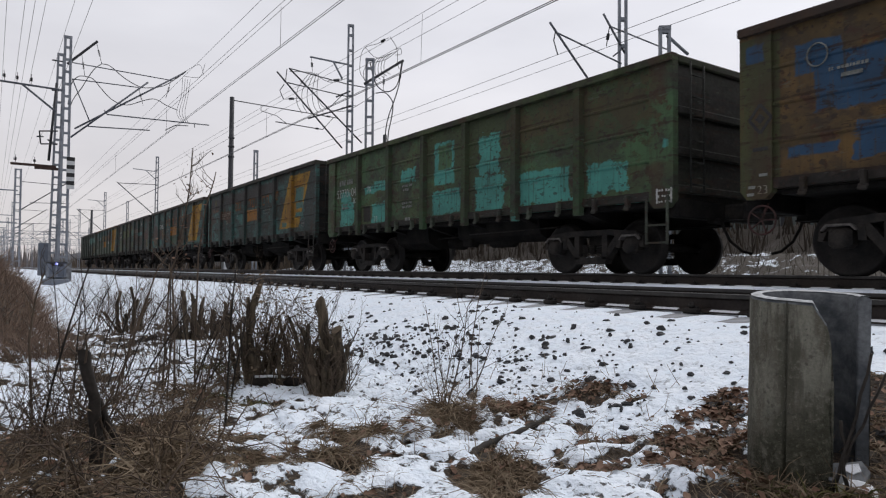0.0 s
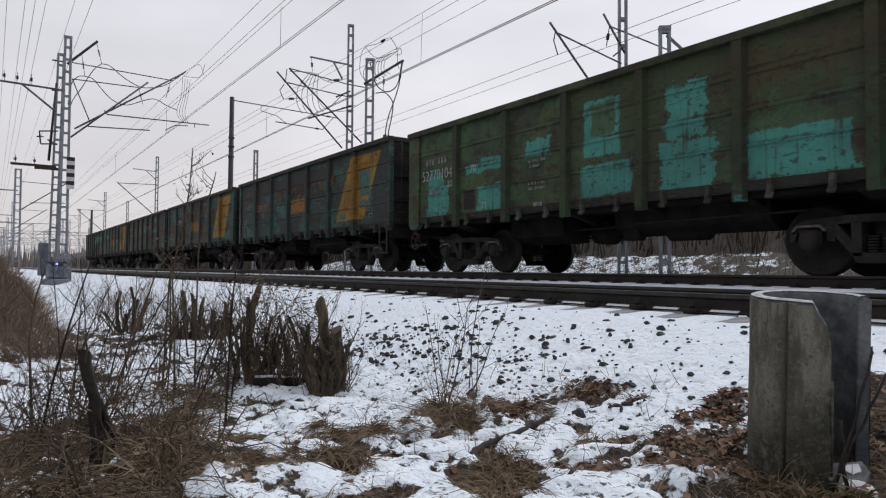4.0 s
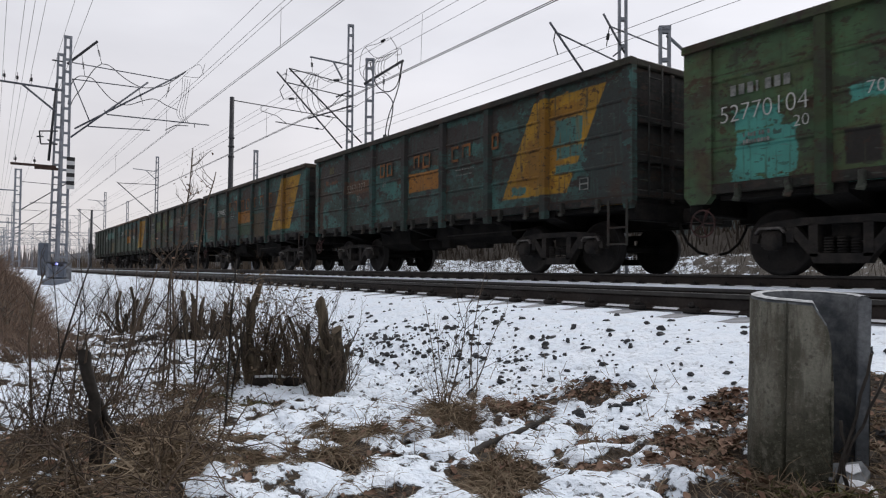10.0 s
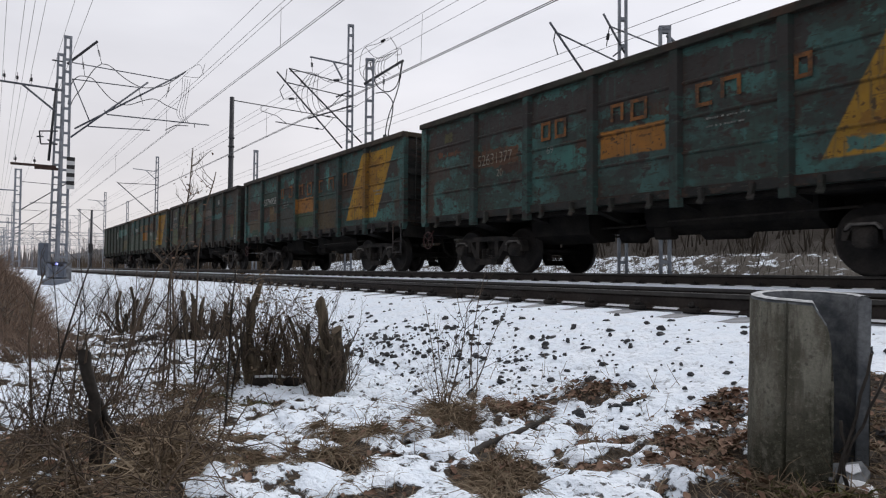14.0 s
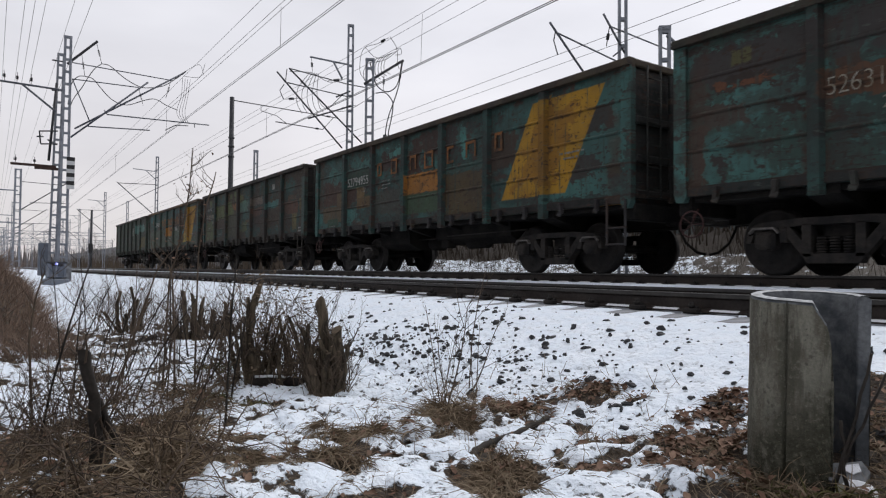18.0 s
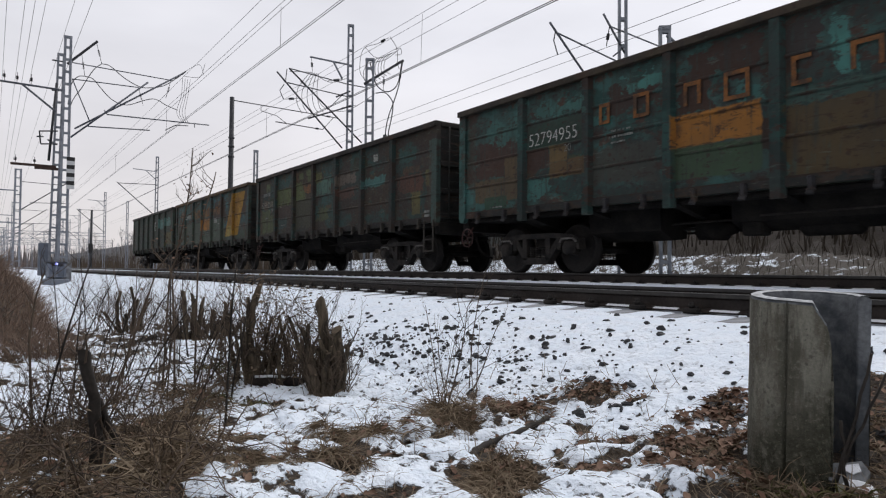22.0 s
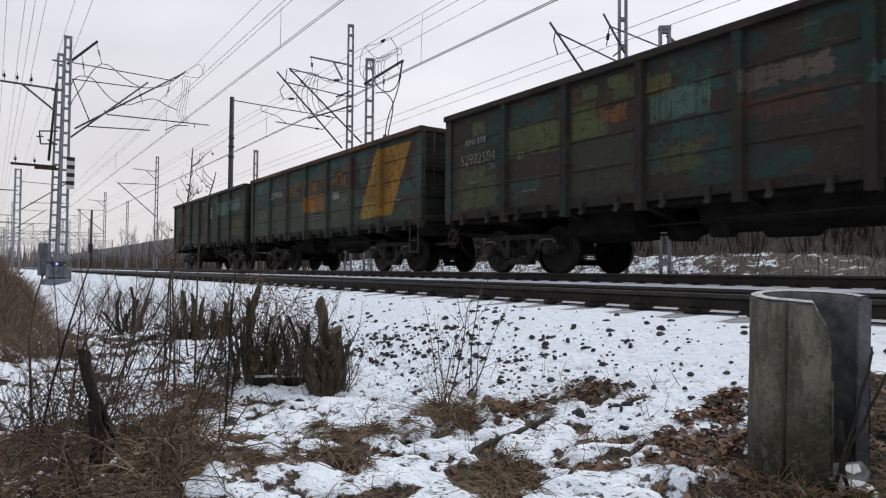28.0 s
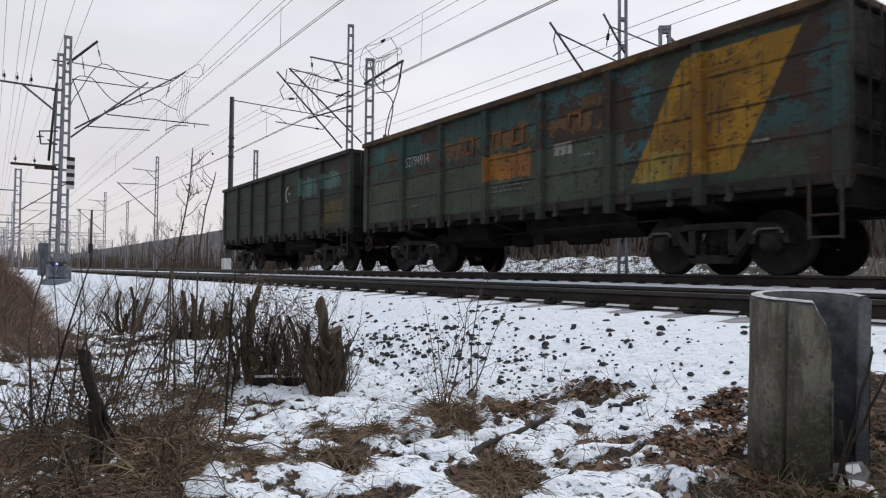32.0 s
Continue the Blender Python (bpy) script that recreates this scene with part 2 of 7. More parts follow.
# places where grass or leaves keep the snow open: x, y, half length across the slope, half length down it, strength
GRASSY = [(-2.74, 1.90, 0.13, 0.13, 0.85), (-2.80, 1.42, 0.13, 0.15, 0.75), (-2.42, 1.15, 0.09, 0.09, 0.85), (-1.93, 1.57, 0.14, 0.24, 0.90), (-2.60, 0.84, 0.15, 0.08, 0.85),
          (-3.02, 0.94, 0.08, 0.05, 0.8), (-3.77, 1.26, 0.09, 0.05, 0.8), (-2.75, 0.55, 0.12, 0.34, 0.85), (-3.10, 0.62, 0.18, 0.28, 0.7), (-2.50, 0.39, 0.12, 0.14, 0.8), (-2.36, 1.46, 0.11, 0.04, 0.6), (-2.07, 1.21, 0.06, 0.04, 0.7),
          (-2.07, 1.06, 0.05, 0.03, 0.7), (-2.12, 0.93, 0.06, 0.05, 0.65), (-2.36, 1.95, 0.16, 0.04, 0.6)]
LEAFY = [(-2.72, 2.28, 0.11, 0.16, 0.85), (-2.66, 2.80, 0.12, 0.10, 1.05), (-2.64, 2.64, 0.20, 0.06, 0.85), (-1.70, 1.86, 0.08, 0.05, 0.85), (-1.95, 2.26, 0.06, 0.09, 0.75), (-2.06, 2.18, 0.04, 0.07, 0.75),
         (-1.62, 2.36, 0.17, 0.15, 0.46), (-1.76, 2.72, 0.06, 0.20, 0.9), (-1.88, 2.86, 0.06, 0.14, 0.9), (-1.50, 2.04, 0.12, 0.11, 0.35), (-1.25, 1.95, 0.18, 0.10, 0.45), (-2.30, 2.80, 0.07, 0.05, 0.95), (-0.80, 2.50, 0.25, 0.35, 0.9), (-1.18, 2.80, 0.22, 0.30, 1.0), (-1.36, 3.25, 0.20, 0.22, 1.1), (-1.15, 2.26, 0.22, 0.20, 0.9)]


def bareness(x, y):
    """Above zero the snow has worn through."""
    v = 0.20 * noise.noise(Vector((x * 1.5, y * 1.5, 11.0))) + 0.34 * noise.noise(Vector((x * 4.2, y * 4.2, 13.0))) + 0.42 * noise.noise(Vector((x * 9.5, y * 9.5, 17.0))) + 0.42 * noise.noise(Vector((x * 21, y * 21, 19.0)))
    bias = -0.13 - 0.50 * ease(y, 2.3, 3.2)
    for cx, cy, ra, rb, k in GRASSY + LEAFY:
        dx, dy = x - cx, y - cy
        a, b = (0.561 * dx + 0.828 * dy) / ra, (0.561 * dy - 0.828 * dx) / rb
        if a * a + b * b < 6:
            bias += k * math.exp(-a * a - b * b)
    # brambles beside the path keep most of the snow off
    bias += 0.36 * (1 - ease(y + 0.24 * x, -0.08, 0.10)) * ease(x, -4.0, -3.5) * ease(y, -0.9, -0.2)
    bias += 0.06 * ease(-x, 3.2, 4.2) * (1 - ease(y, 1.0, 1.4)) * ease(y, -1.2, -0.2)
    bias += 0.16 * ease(-x, 6.5, 8.5) * (1 - ease(y, 2.2, 2.9))
    bias += 0.80 * ease(-x, 6.2, 8.4) * (1 - ease(y, 0.10, 0.55))
    bias += 0.05 * ease(-x, 4.4, 5.4) * (1 - ease(y, 2.2, 2.8))
    bias -= 0.45 * bell(x, y, -4.5, 0.22, 0.45, 0.16)
    bias -= 0.4 * ease(x, 1.2, 3.0) + 0.3 * ease(-y, 1.0, 2.0)
    return v + bias + 0.9 * (0.185 - pillow(x, y)) * (1 - 0.75 * ease(y, 2.5, 3.1))


def ground_z(x, y):
    low = -0.74 - 0.05 * ease(-y, -0.8, 1.5)
    z = low + 0.413 * ease(y, 2.15, 4.05) + 0.006 * ease(y, 4.08, 4.2) - 0.085 * ease(y, 4.65, 4.71) + 0.005 * ease(y, 3.8, 4.15) * (1 - ease(y, 4.62, 4.85))
    rough = 1 - ease(y, 2.2, 3.6)
    if 4.05 < y < 4.9:
        # the snow climbs to the rail foot between the bare sleeper ends
        z += 0.020 * min(1.0, max(0.0, (y - 4.15) / 0.45))
        off = abs((x + 62) / 0.5435 - round((x + 62) / 0.5435)) * 0.5435
        if -62.5 < x < 5:
            z -= 0.034 * (1 - ease(off, 0.10, 0.15)) * ease(y, 4.18, 4.24)
    z += 0.09 * bell(x, y, -1.2, 2.3, 0.8, 0.6)
    if -40 < x < 12 and -6 < y < 4.6:
        z += lumps(x, y) * (0.30 + 0.70 * rough) * (1 - 0.6 * ease(y, 4.1, 4.3))
        z += (0.017 + 0.011 * ease(y, 1.0, 1.6)) * (1 - ease(bareness(x, y), -0.12, 0.06)) * rough
    # snow left between the near rails
    z += (0.172 + 0.02 * noise.noise(Vector((x * 0.8, y, 1.0)))) * ease(y, 5.0, 5.2) * (1 - ease(y, 5.9, 6.1))
    # dry grass bank beside the cutting
    z += 0.92 * ease(-x, 5.5, 9.0) * ease(-(y + 0.1 * math.sin(x * 0.7)), -0.74 - 0.03 * max(0, -x - 10), 0.35) * (1 - 0.35 * ease(-x, 18, 40))
    # shoulder of the second bed
    z += 0.247 * ease(y, 7.4, 8.4) - 0.077 * ease(y, 9.05, 9.3) - 0.27 * ease(y, 12.0, 13.5)
    # bank added out of view behind the camera, to darken the wagon sides
    z += 5.5 * ease(-y, 4.5, 15.0) * (1 - ease(-x, 25, 60))
    # snow bank behind the second track, brown earth rise behind that
    wave = 0.22 * noise.noise(Vector((x * 0.16, y * 0.12, 2.0))) + 0.20 * noise.noise(Vector((x * 0.9, y * 0.9, 7.0))) + 0.16 * noise.noise(Vector((x * 2.4, y * 2.4, 5.0)))
    z += (0.99 + wave) * ease(y, 14.6, 18.0) * (1 - ease(-x, 35, 60))
    z += 0.9 * ease(y, 18.3, 20.5) * (1 - ease(-x, 40, 70))
    return z


def sheet(name, xs, ys, mat):
    nx, ny = len(xs), len(ys)
    co = [(x, y, ground_z(x, y)) for x in xs for y in ys]
    faces = [(i * ny + j, (i + 1) * ny + j, (i + 1) * ny + j + 1, i * ny + j + 1) for i in range(nx - 1) for j in range(ny - 1)]
    me = bpy.data.meshes.new(name)
    me.from_pydata(co, [], faces)
    me.polygons.foreach_set("use_smooth", [True] * len(faces))
    me.materials.append(mat)
    layer = me.attributes.new("bare", "FLOAT", "POINT")
    layer.data.foreach_set("value", [bareness(x, y) if -10 < x < 6 and -5 < y < 4.8 else (0.5 * noise.noise(Vector((x * 0.6, y * 0.6, 3.0))) - 0.22 + 0.6 * ease(-x, 6.2, 8.4) * (1 - ease(y, 0.15, 0.65)) * ease(x, -45, -30) - 0.3 * ease(y, 1.0, 1.5) + 0.6 * ease(-y, 4, 7) if y < 8 else -0.3) for x in xs for y in ys])
    return new(name, me)


def snow_ground():
    mat, nt, bsdf = nodes_of("snowy_ground")
    co = nt.nodes.new("ShaderNodeTexCoord")
    sep = nt.nodes.new("ShaderNodeSeparateXYZ")
    nt.links.new(co.outputs["Object"], sep.inputs[0])
    y, x = sep.outputs["Y"], sep.outputs["X"]
    big = tex(nt, "Noise", 1.3, 4, 0.55)
    mid = tex(nt, "Noise", 5.5, 5, 0.65)
    fine = tex(nt, "Noise", 38, 4, 0.6)
    dirt = blend(nt, span(nt, fine, 0.3, 0.7), (0.011, 0.009, 0.007), (0.065, 0.048, 0.033))
    dirt = blend(nt, span(nt, mid, 0.4, 0.65), dirt, (0.034, 0.023, 0.016))
    snow = blend(nt, span(nt, mid, 0.35, 0.7), (0.785, 0.865, 0.955), (0.855, 0.915, 0.985))
    at = nt.nodes.new("ShaderNodeAttribute")
    at.attribute_name = "bare"
    score = calc(nt, "ADD", at.outputs["Fac"], calc(nt, "MULTIPLY", calc(nt, "SUBTRACT", fine, 0.5), 0.35))
    score = calc(nt, "ADD", score, calc(nt, "MULTIPLY", calc(nt, "SUBTRACT", mid, 0.5), 0.25))
    knob = tex(nt, "Noise", 14, 4, 0.6, (1, 1, 1), (8, 3, 0))
    score = calc(nt, "ADD", score, calc(nt, "MULTIPLY", calc(nt, "SUBTRACT", knob, 0.5), 0.55))
    bare = span(nt, score, -0.02, 0.05)
    speck = tex(nt, "Noise", 24, 3, 0.6, (1, 1, 1), (5, 2, 0))
    holes = calc(nt, "MULTIPLY", span(nt, speck, 0.585, 0.63), span(nt, mid, 0.40, 0.54))
    near = span(nt, y, 2.3, 3.3, 0.9, 0.22)
    bare = calc(nt, "MAXIMUM", bare, calc(nt, "MULTIPLY", holes, near))
    col = blend(nt, bare, snow, dirt)
    # dark ballast and painted shade of the slot under the near rails, snow left in the middle
    under_rail = calc(nt, "MULTIPLY", span(nt, calc(nt, "ADD", y, calc(nt, "MULTIPLY", knob, 0.10)), 4.66, 4.70, 0.0, 1.0), span(nt, y, 6.7, 6.9, 1.0, 0.0))
    under_rail = calc(nt, "MULTIPLY", under_rail, span(nt, calc(nt, "ABSOLUTE", calc(nt, "SUBTRACT", y, 5.55)), 0.50, 0.62, 0.0, 1.0))
    col = blend(nt, calc(nt, "MULTIPLY", under_rail, span(nt, fine, 0.25, 0.45, 0.75, 1.0)), col, (0.030, 0.028, 0.027))
    # oily ballast in both beds
    bed = calc(nt, "MULTIPLY", span(nt, y, 9.2, 9.4, 0.0, 1.0), span(nt, y, 12.2, 13.0, 1.0, 0.0))
    col = blend(nt, calc(nt, "MULTIPLY", bed, span(nt, mid, 0.3, 0.6, 0.5, 1.0)), col, (0.055, 0.05, 0.046))
    far = span(nt, y, 14.0, 15.0, 0.0, 1.0)
    wide = calc(nt, "ADD", tex(nt, "Noise", 2.2, 6, 0.75, (1, 1, 1), (2, 9, 0)), span(nt, x, -15.0, -8.0, -0.04, 0.085))
    col = blend(nt, calc(nt, "MULTIPLY", far, span(nt, wide, 0.47, 0.53)), col, (0.050, 0.039, 0.028))
    fleck = tex(nt, "Noise", 7.0, 5, 0.7, (1, 1, 1), (6, 1, 3))
    col = blend(nt, calc(nt, "MULTIPLY", far, span(nt, fleck, 0.535, 0.575)), col, blend(nt, mid, (0.020, 0.016, 0.013), (0.075, 0.055, 0.036)))
    earth = calc(nt, "MULTIPLY", span(nt, calc(nt, "ADD", y, calc(nt, "MULTIPLY", wide, 1.2)), 18.6, 19.2, 0.0, 1.0), span(nt, x, -75.0, -45.0, 0.0, 1.0))
    col = blend(nt, earth, col, blend(nt, mid, (0.026, 0.020, 0.015), (0.055, 0.043, 0.031)))
    nt.links.new(col, bsdf.inputs["Base Color"])
    nt.links.new(span(nt, bare, 0, 1, 0.75, 0.95), bsdf.inputs["Roughness"])
    relief(nt, bsdf, calc(nt, "ADD", calc(nt, "MULTIPLY", fine, 0.45), calc(nt, "ADD", calc(nt, "MULTIPLY", bare, -1.2), calc(nt, "MULTIPLY", knob, 1.8))), 0.8, 0.022)
    return mat


M_snow = plain("settled_snow", (0.84, 0.86, 0.89), (0.78, 0.81, 0.85), 12, 0.7, 0, 0.3)
M_ground = snow_ground()
GX = steps([(-1500, -300, 100), (-300, -60, 8), (-60, -22, 0.6), (-22, -10, 0.16), (-10, -5.2, 0.06), (-5.2, 0.4, 0.024), (0.4, 3.4, 0.06), (3.4, 14, 0.4), (14, 60, 6), (60, 1500, 160)])
GY = steps([(-1500, -60, 160), (-60, -6, 6), (-6, -2.2, 0.2), (-2.2, -0.6, 0.07), (-0.6, 0, 0.04), (0, 3.3, 0.024), (3.3, 4.9, 0.045), (4.9, 6.4, 0.10), (6.4, 9, 0.35), (9, 24, 0.22), (24, 60, 4), (60, 1500, 120)])
tagged(sheet("ground", GX, GY, M_ground), "thin patchy snow over dead grass and soil beside railway tracks", "ground", kind="structure")


# ---- tracks ----
def rail_outline(y, h):
    half = [(0.036, 0.0), (0.036, -0.030), (0.010, -0.045), (0.009, 0.035 - h), (0.072, 0.012 - h), (0.072, -h)]
    return [(y + a, b) for a, b in half] + [(y - a, b) for a, b in reversed(half)]


def railway(name, yc, z, h, label, x0, x1, sleepers_to):
    """h: height of the rails, whose heads lie at z."""
    top = thing(name, (0, yc, z), label, "railway track", kind="structure")
    for side in (-1, 1):
        s = Shape()
        s.prism(rail_outline(side * GAUGE, h), 0, -600, 60)
        rail = part("rail", s, M_rail, top)
        t = Shape()
        t.box((-270, side * GAUGE, 0.001), (660, 0.06, 0.004))
        part("rail_head", t, M_railtop, rail, "steel rail head worn bright")
        t = Shape()
        t.box((-270, side * GAUGE, -0.0155), (660, 0.077, 0.026))
        part("rail_crown", t, M_headside, rail, "side of the rail head rubbed grey")
        t = Shape()
        for k in range(150):
            x = x0 + 0.27 + k * 0.5435
            if x > x1 or random.random() < 0.10:
                continue
            a = random.uniform(0.12, 0.18)
            t.box((x + random.uniform(-0.02, 0.02), side * GAUGE - 0.050, 0.017 - h), (2 * a, 0.045, 0.010), Euler((0.35, 0, 0)).to_matrix(), 0.004)
        tagged(part("snow_strip", t, M_snow, rail, "snow lying on the rail foot"), kind="stuff")
    d = 0.18 - h
    s = Shape()
    s.prism([(-1.35, d - 0.40), (1.35, d - 0.40), (1.35, d - 0.225), (0.95, d - 0.192), (0.55, d - 0.192), (0.35, d - 0.215), (-0.35, d - 0.215), (-0.55, d - 0.192), (-0.95, d - 0.192), (-1.35, d - 0.225)], 0, -0.125, 0.125)
    me = s.mesh("sleeper")
    c = Shape()
    for side in (-1, 1):
        for e in (-1, 1):
            c.box((0, side * GAUGE + e * 0.10, d - 0.165), (0.13, 0.08, 0.040), bevel=0.008)
            c.box((0, side * GAUGE + e * 0.072, d - 0.148), (0.06, 0.07, 0.022), Euler((e * -0.35, 0, 0)).to_matrix(), 0.006)
            c.rod((0, side * GAUGE + e * 0.105, d - 0.16), (0, side * GAUGE + e * 0.105, d - 0.095), 0.018, n=6)
            c.rod((0, side * GAUGE + e * 0.105, d - 0.135), (0, side * GAUGE + e * 0.105, d - 0.115), 0.030, n=6)
    clip = c.mesh("rail_clips")
    x = x0
    while x < x1:
        sl = part("sleeper", me, M_sleeper, top)
        sl.location = (x, 0, random.uniform(-0.006, 0.004))
        sl.rotation_euler = (0, 0, random.uniform(-0.012, 0.012))
        part("rail_clips", clip, M_frame, sl)
        x += 0.5435
    rest = Shape()
    x = x0 - 0.5435
    while x > sleepers_to:
        rest.box((x, 0, d - 0.30), (0.25, 2.7, 0.20))
        for side in (-1, 1):
            rest.box((x, side * GAUGE, d - 0.16), (0.11, 0.28, 0.05))
        x -= 0.5435
    tagged(part("sleeper_row", rest, M_sleeper, top), kind="stuff")
    return top


railway("railway_near", NEAR_Y, NEAR_Z, 0.15, "empty railway track with rusty rails on snow-dusted concrete sleepers", -62, 4, -150)
railway("railway_far", TRACK_Y, 0.0, 0.18, "railway track under the freight wagons, dark oily sleepers", -62, 6, -150)
# ---- freight wagons ----
PITCH_CAR = 13.92


POST_PAINT = {}


def wagon_paint(name, tones, patches, half, seed, chip=0.75):
    """The paint of the panels, and the duller, darker one of the posts."""
    if patches:
        dull = [tuple(k * 0.62 for k in c) for c in (tones[1], tones[0], tones[2])]
        POST_PAINT[name] = side_paint(name + "_posts", dull, [(*q[:6], tuple(k * 0.8 for k in q[6])) for q in patches if q[1] - q[0] > 1.0], half, seed + 20, chip, False)
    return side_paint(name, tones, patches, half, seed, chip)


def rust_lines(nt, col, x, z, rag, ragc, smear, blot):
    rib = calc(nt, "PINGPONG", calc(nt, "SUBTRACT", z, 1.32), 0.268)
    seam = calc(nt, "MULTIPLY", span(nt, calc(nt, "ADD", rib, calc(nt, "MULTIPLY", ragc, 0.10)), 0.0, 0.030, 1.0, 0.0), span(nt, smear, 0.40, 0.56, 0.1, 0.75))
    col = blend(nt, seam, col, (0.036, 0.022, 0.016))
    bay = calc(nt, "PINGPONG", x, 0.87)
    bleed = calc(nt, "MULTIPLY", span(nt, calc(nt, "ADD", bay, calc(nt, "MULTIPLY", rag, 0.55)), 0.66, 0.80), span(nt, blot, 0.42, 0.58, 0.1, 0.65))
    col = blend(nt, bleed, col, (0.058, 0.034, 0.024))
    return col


def side_paint(name, tones, patches, half, seed, chip, bled=True):
    """tones: main paint, second paint, bare or rusty tone. patches: u0, u1, z0, z1, lean, raggedness, colour; u runs from the wagon's rear end."""
    mat, nt, bsdf = nodes_of(name)
    co, sep = nt.nodes.new("ShaderNodeTexCoord"), nt.nodes.new("ShaderNodeSeparateXYZ")
    nt.links.new(co.outputs["Object"], sep.inputs[0])
    x, z = sep.outputs["X"], sep.outputs["Z"]
    shift = (seed * 7.3, seed * 3.1, seed * 1.7)
    blot = tex(nt, "Noise", 0.75, 3, 0.5, (0.9, 0.2, 1.9), shift)
    mid = tex(nt, "Noise", 2.6, 5, 0.62, (0.9, 0.3, 1.3), shift)
    fine = tex(nt, "Noise", 17, 5, 0.65, (0.8, 1, 1), shift)
    drip = tex(nt, "Noise", 9, 3, 0.6, (1.6, 1, 0.10), shift)
    col = blend(nt, span(nt, blot, 0.47, 0.53), tones[0], tones[1])
    col = blend(nt, span(nt, mid, 0.56, 0.62), col, tones[2])
    camo = tex(nt, "Noise", 6.5, 4, 0.6, (0.8, 0.3, 1.2), (seed * 2.1, 5, 3))
    col = blend(nt, span(nt, camo, 0.57, 0.62, 0.0, 0.75), col, tones[0])
    col = blend(nt, span(nt, camo, 0.37, 0.42, 0.75, 0.0), col, tones[1])
    smear = tex(nt, "Noise", 2.4, 5, 0.65, (0.8, 0.3, 1.1), (1 + seed * 2.3, 4, seed))
    soot = tex(nt, "Noise", 1.3, 4, 0.6, (1, 1, 1), (3 + seed, 1, 5))
    col = blend(nt, span(nt, smear, 0.52, 0.62, 0.0, 0.55), col, (0.040, 0.033, 0.030))
    col = blend(nt, span(nt, soot, 0.36, 0.66, 0.05, 0.40), col, (0.032, 0.030, 0.029))
    rag = calc(nt, "SUBTRACT", mid, 0.5)
    ragc = calc(nt, "SUBTRACT", camo, 0.5)
    ragf = calc(nt, "SUBTRACT", fine, 0.5)
    for u0, u1, z0, z1, lean, ragged, tint in patches:
        a = calc(nt, "SUBTRACT", x, calc(nt, "MULTIPLY", calc(nt, "SUBTRACT", z, z0), lean))
        wob = calc(nt, "ADD", calc(nt, "MULTIPLY", rag, ragged), calc(nt, "MULTIPLY", ragf, ragged * 0.35))
        wob = calc(nt, "ADD", wob, calc(nt, "MULTIPLY", ragc, ragged * 0.8))
        dx = calc(nt, "SUBTRACT", calc(nt, "ABSOLUTE", calc(nt, "SUBTRACT", a, (u0 + u1) / 2 - half)), (u1 - u0) / 2)
        dz = calc(nt, "SUBTRACT", calc(nt, "ABSOLUTE", calc(nt, "SUBTRACT", z, (z0 + z1) / 2)), (z1 - z0) / 2)
        d = calc(nt, "ADD", calc(nt, "MAXIMUM", dx, dz), wob)
        m = span(nt, d, -0.02, 0.02, 1.0, 0.0)
        if ragged > 0.02:
            m = calc(nt, "MULTIPLY", m, span(nt, drip, 0.52, 0.72, 1.0, 0.35))
        col = blend(nt, m, col, tint)
    # worn spots down to the rusty steel, runs of dirt, thin soot
    spot = tex(nt, "Noise", 11, 2, 0.5, (0.9, 0.4, 1.0), (seed, 7, 2))
    chips = calc(nt, "MULTIPLY", span(nt, spot, 0.63, 0.66), span(nt, smear, 0.40, 0.52))
    chips = calc(nt, "MAXIMUM", chips, calc(nt, "MULTIPLY", span(nt, fine, 0.62, 0.66), span(nt, mid, 0.48, 0.56)))
    flake = tex(nt, "Noise", 5.5, 6, 0.72, (0.8, 0.4, 1.1), (seed * 0.7, 3, 8))
    chips = calc(nt, "MAXIMUM", chips, calc(nt, "MULTIPLY", span(nt, flake, 0.60, 0.625), span(nt, blot, 0.44, 0.54, 0.35, 1.0)))
    col = blend(nt, calc(nt, "MULTIPLY", chips, chip), col, blend(nt, span(nt, camo, 0.45, 0.55), (0.046, 0.024, 0.017), (0.032, 0.027, 0.025)))
    col = blend(nt, span(nt, drip, 0.52, 0.74, 0.0, 0.45), col, (0.036, 0.030, 0.026))
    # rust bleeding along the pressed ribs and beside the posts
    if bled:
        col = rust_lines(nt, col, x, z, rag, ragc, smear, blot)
    # sideways scrapes, some bare and some chalky
    dash = tex(nt, "Noise", 8, 3, 0.6, (0.45, 0.4, 2.4), (seed * 1.3, 2, 9))
    col = blend(nt, calc(nt, "MULTIPLY", span(nt, dash, 0.62, 0.66), 0.75 * chip), col, (0.034, 0.022, 0.017))
    col = blend(nt, calc(nt, "MULTIPLY", span(nt, dash, 0.33, 0.38, 1.0, 0.0), span(nt, mid, 0.45, 0.60, 0.0, 0.45)), col, (0.105, 0.125, 0.110))
    col = blend(nt, span(nt, soot, 0.36, 0.66, 0.03, 0.34), col, (0.032, 0.030, 0.029))
    nt.links.new(col, bsdf.inputs["Base Color"])
    nt.links.new(span(nt, fine, 0.3, 0.7, 0.55, 0.8), bsdf.inputs["Roughness"])
    bsdf.inputs["Specular IOR Level"].default_value = 0.14
    relief(nt, bsdf, calc(nt, "ADD", mid, calc(nt, "MULTIPLY", fine, 0.4)), 0.35, 0.012)
    return mat


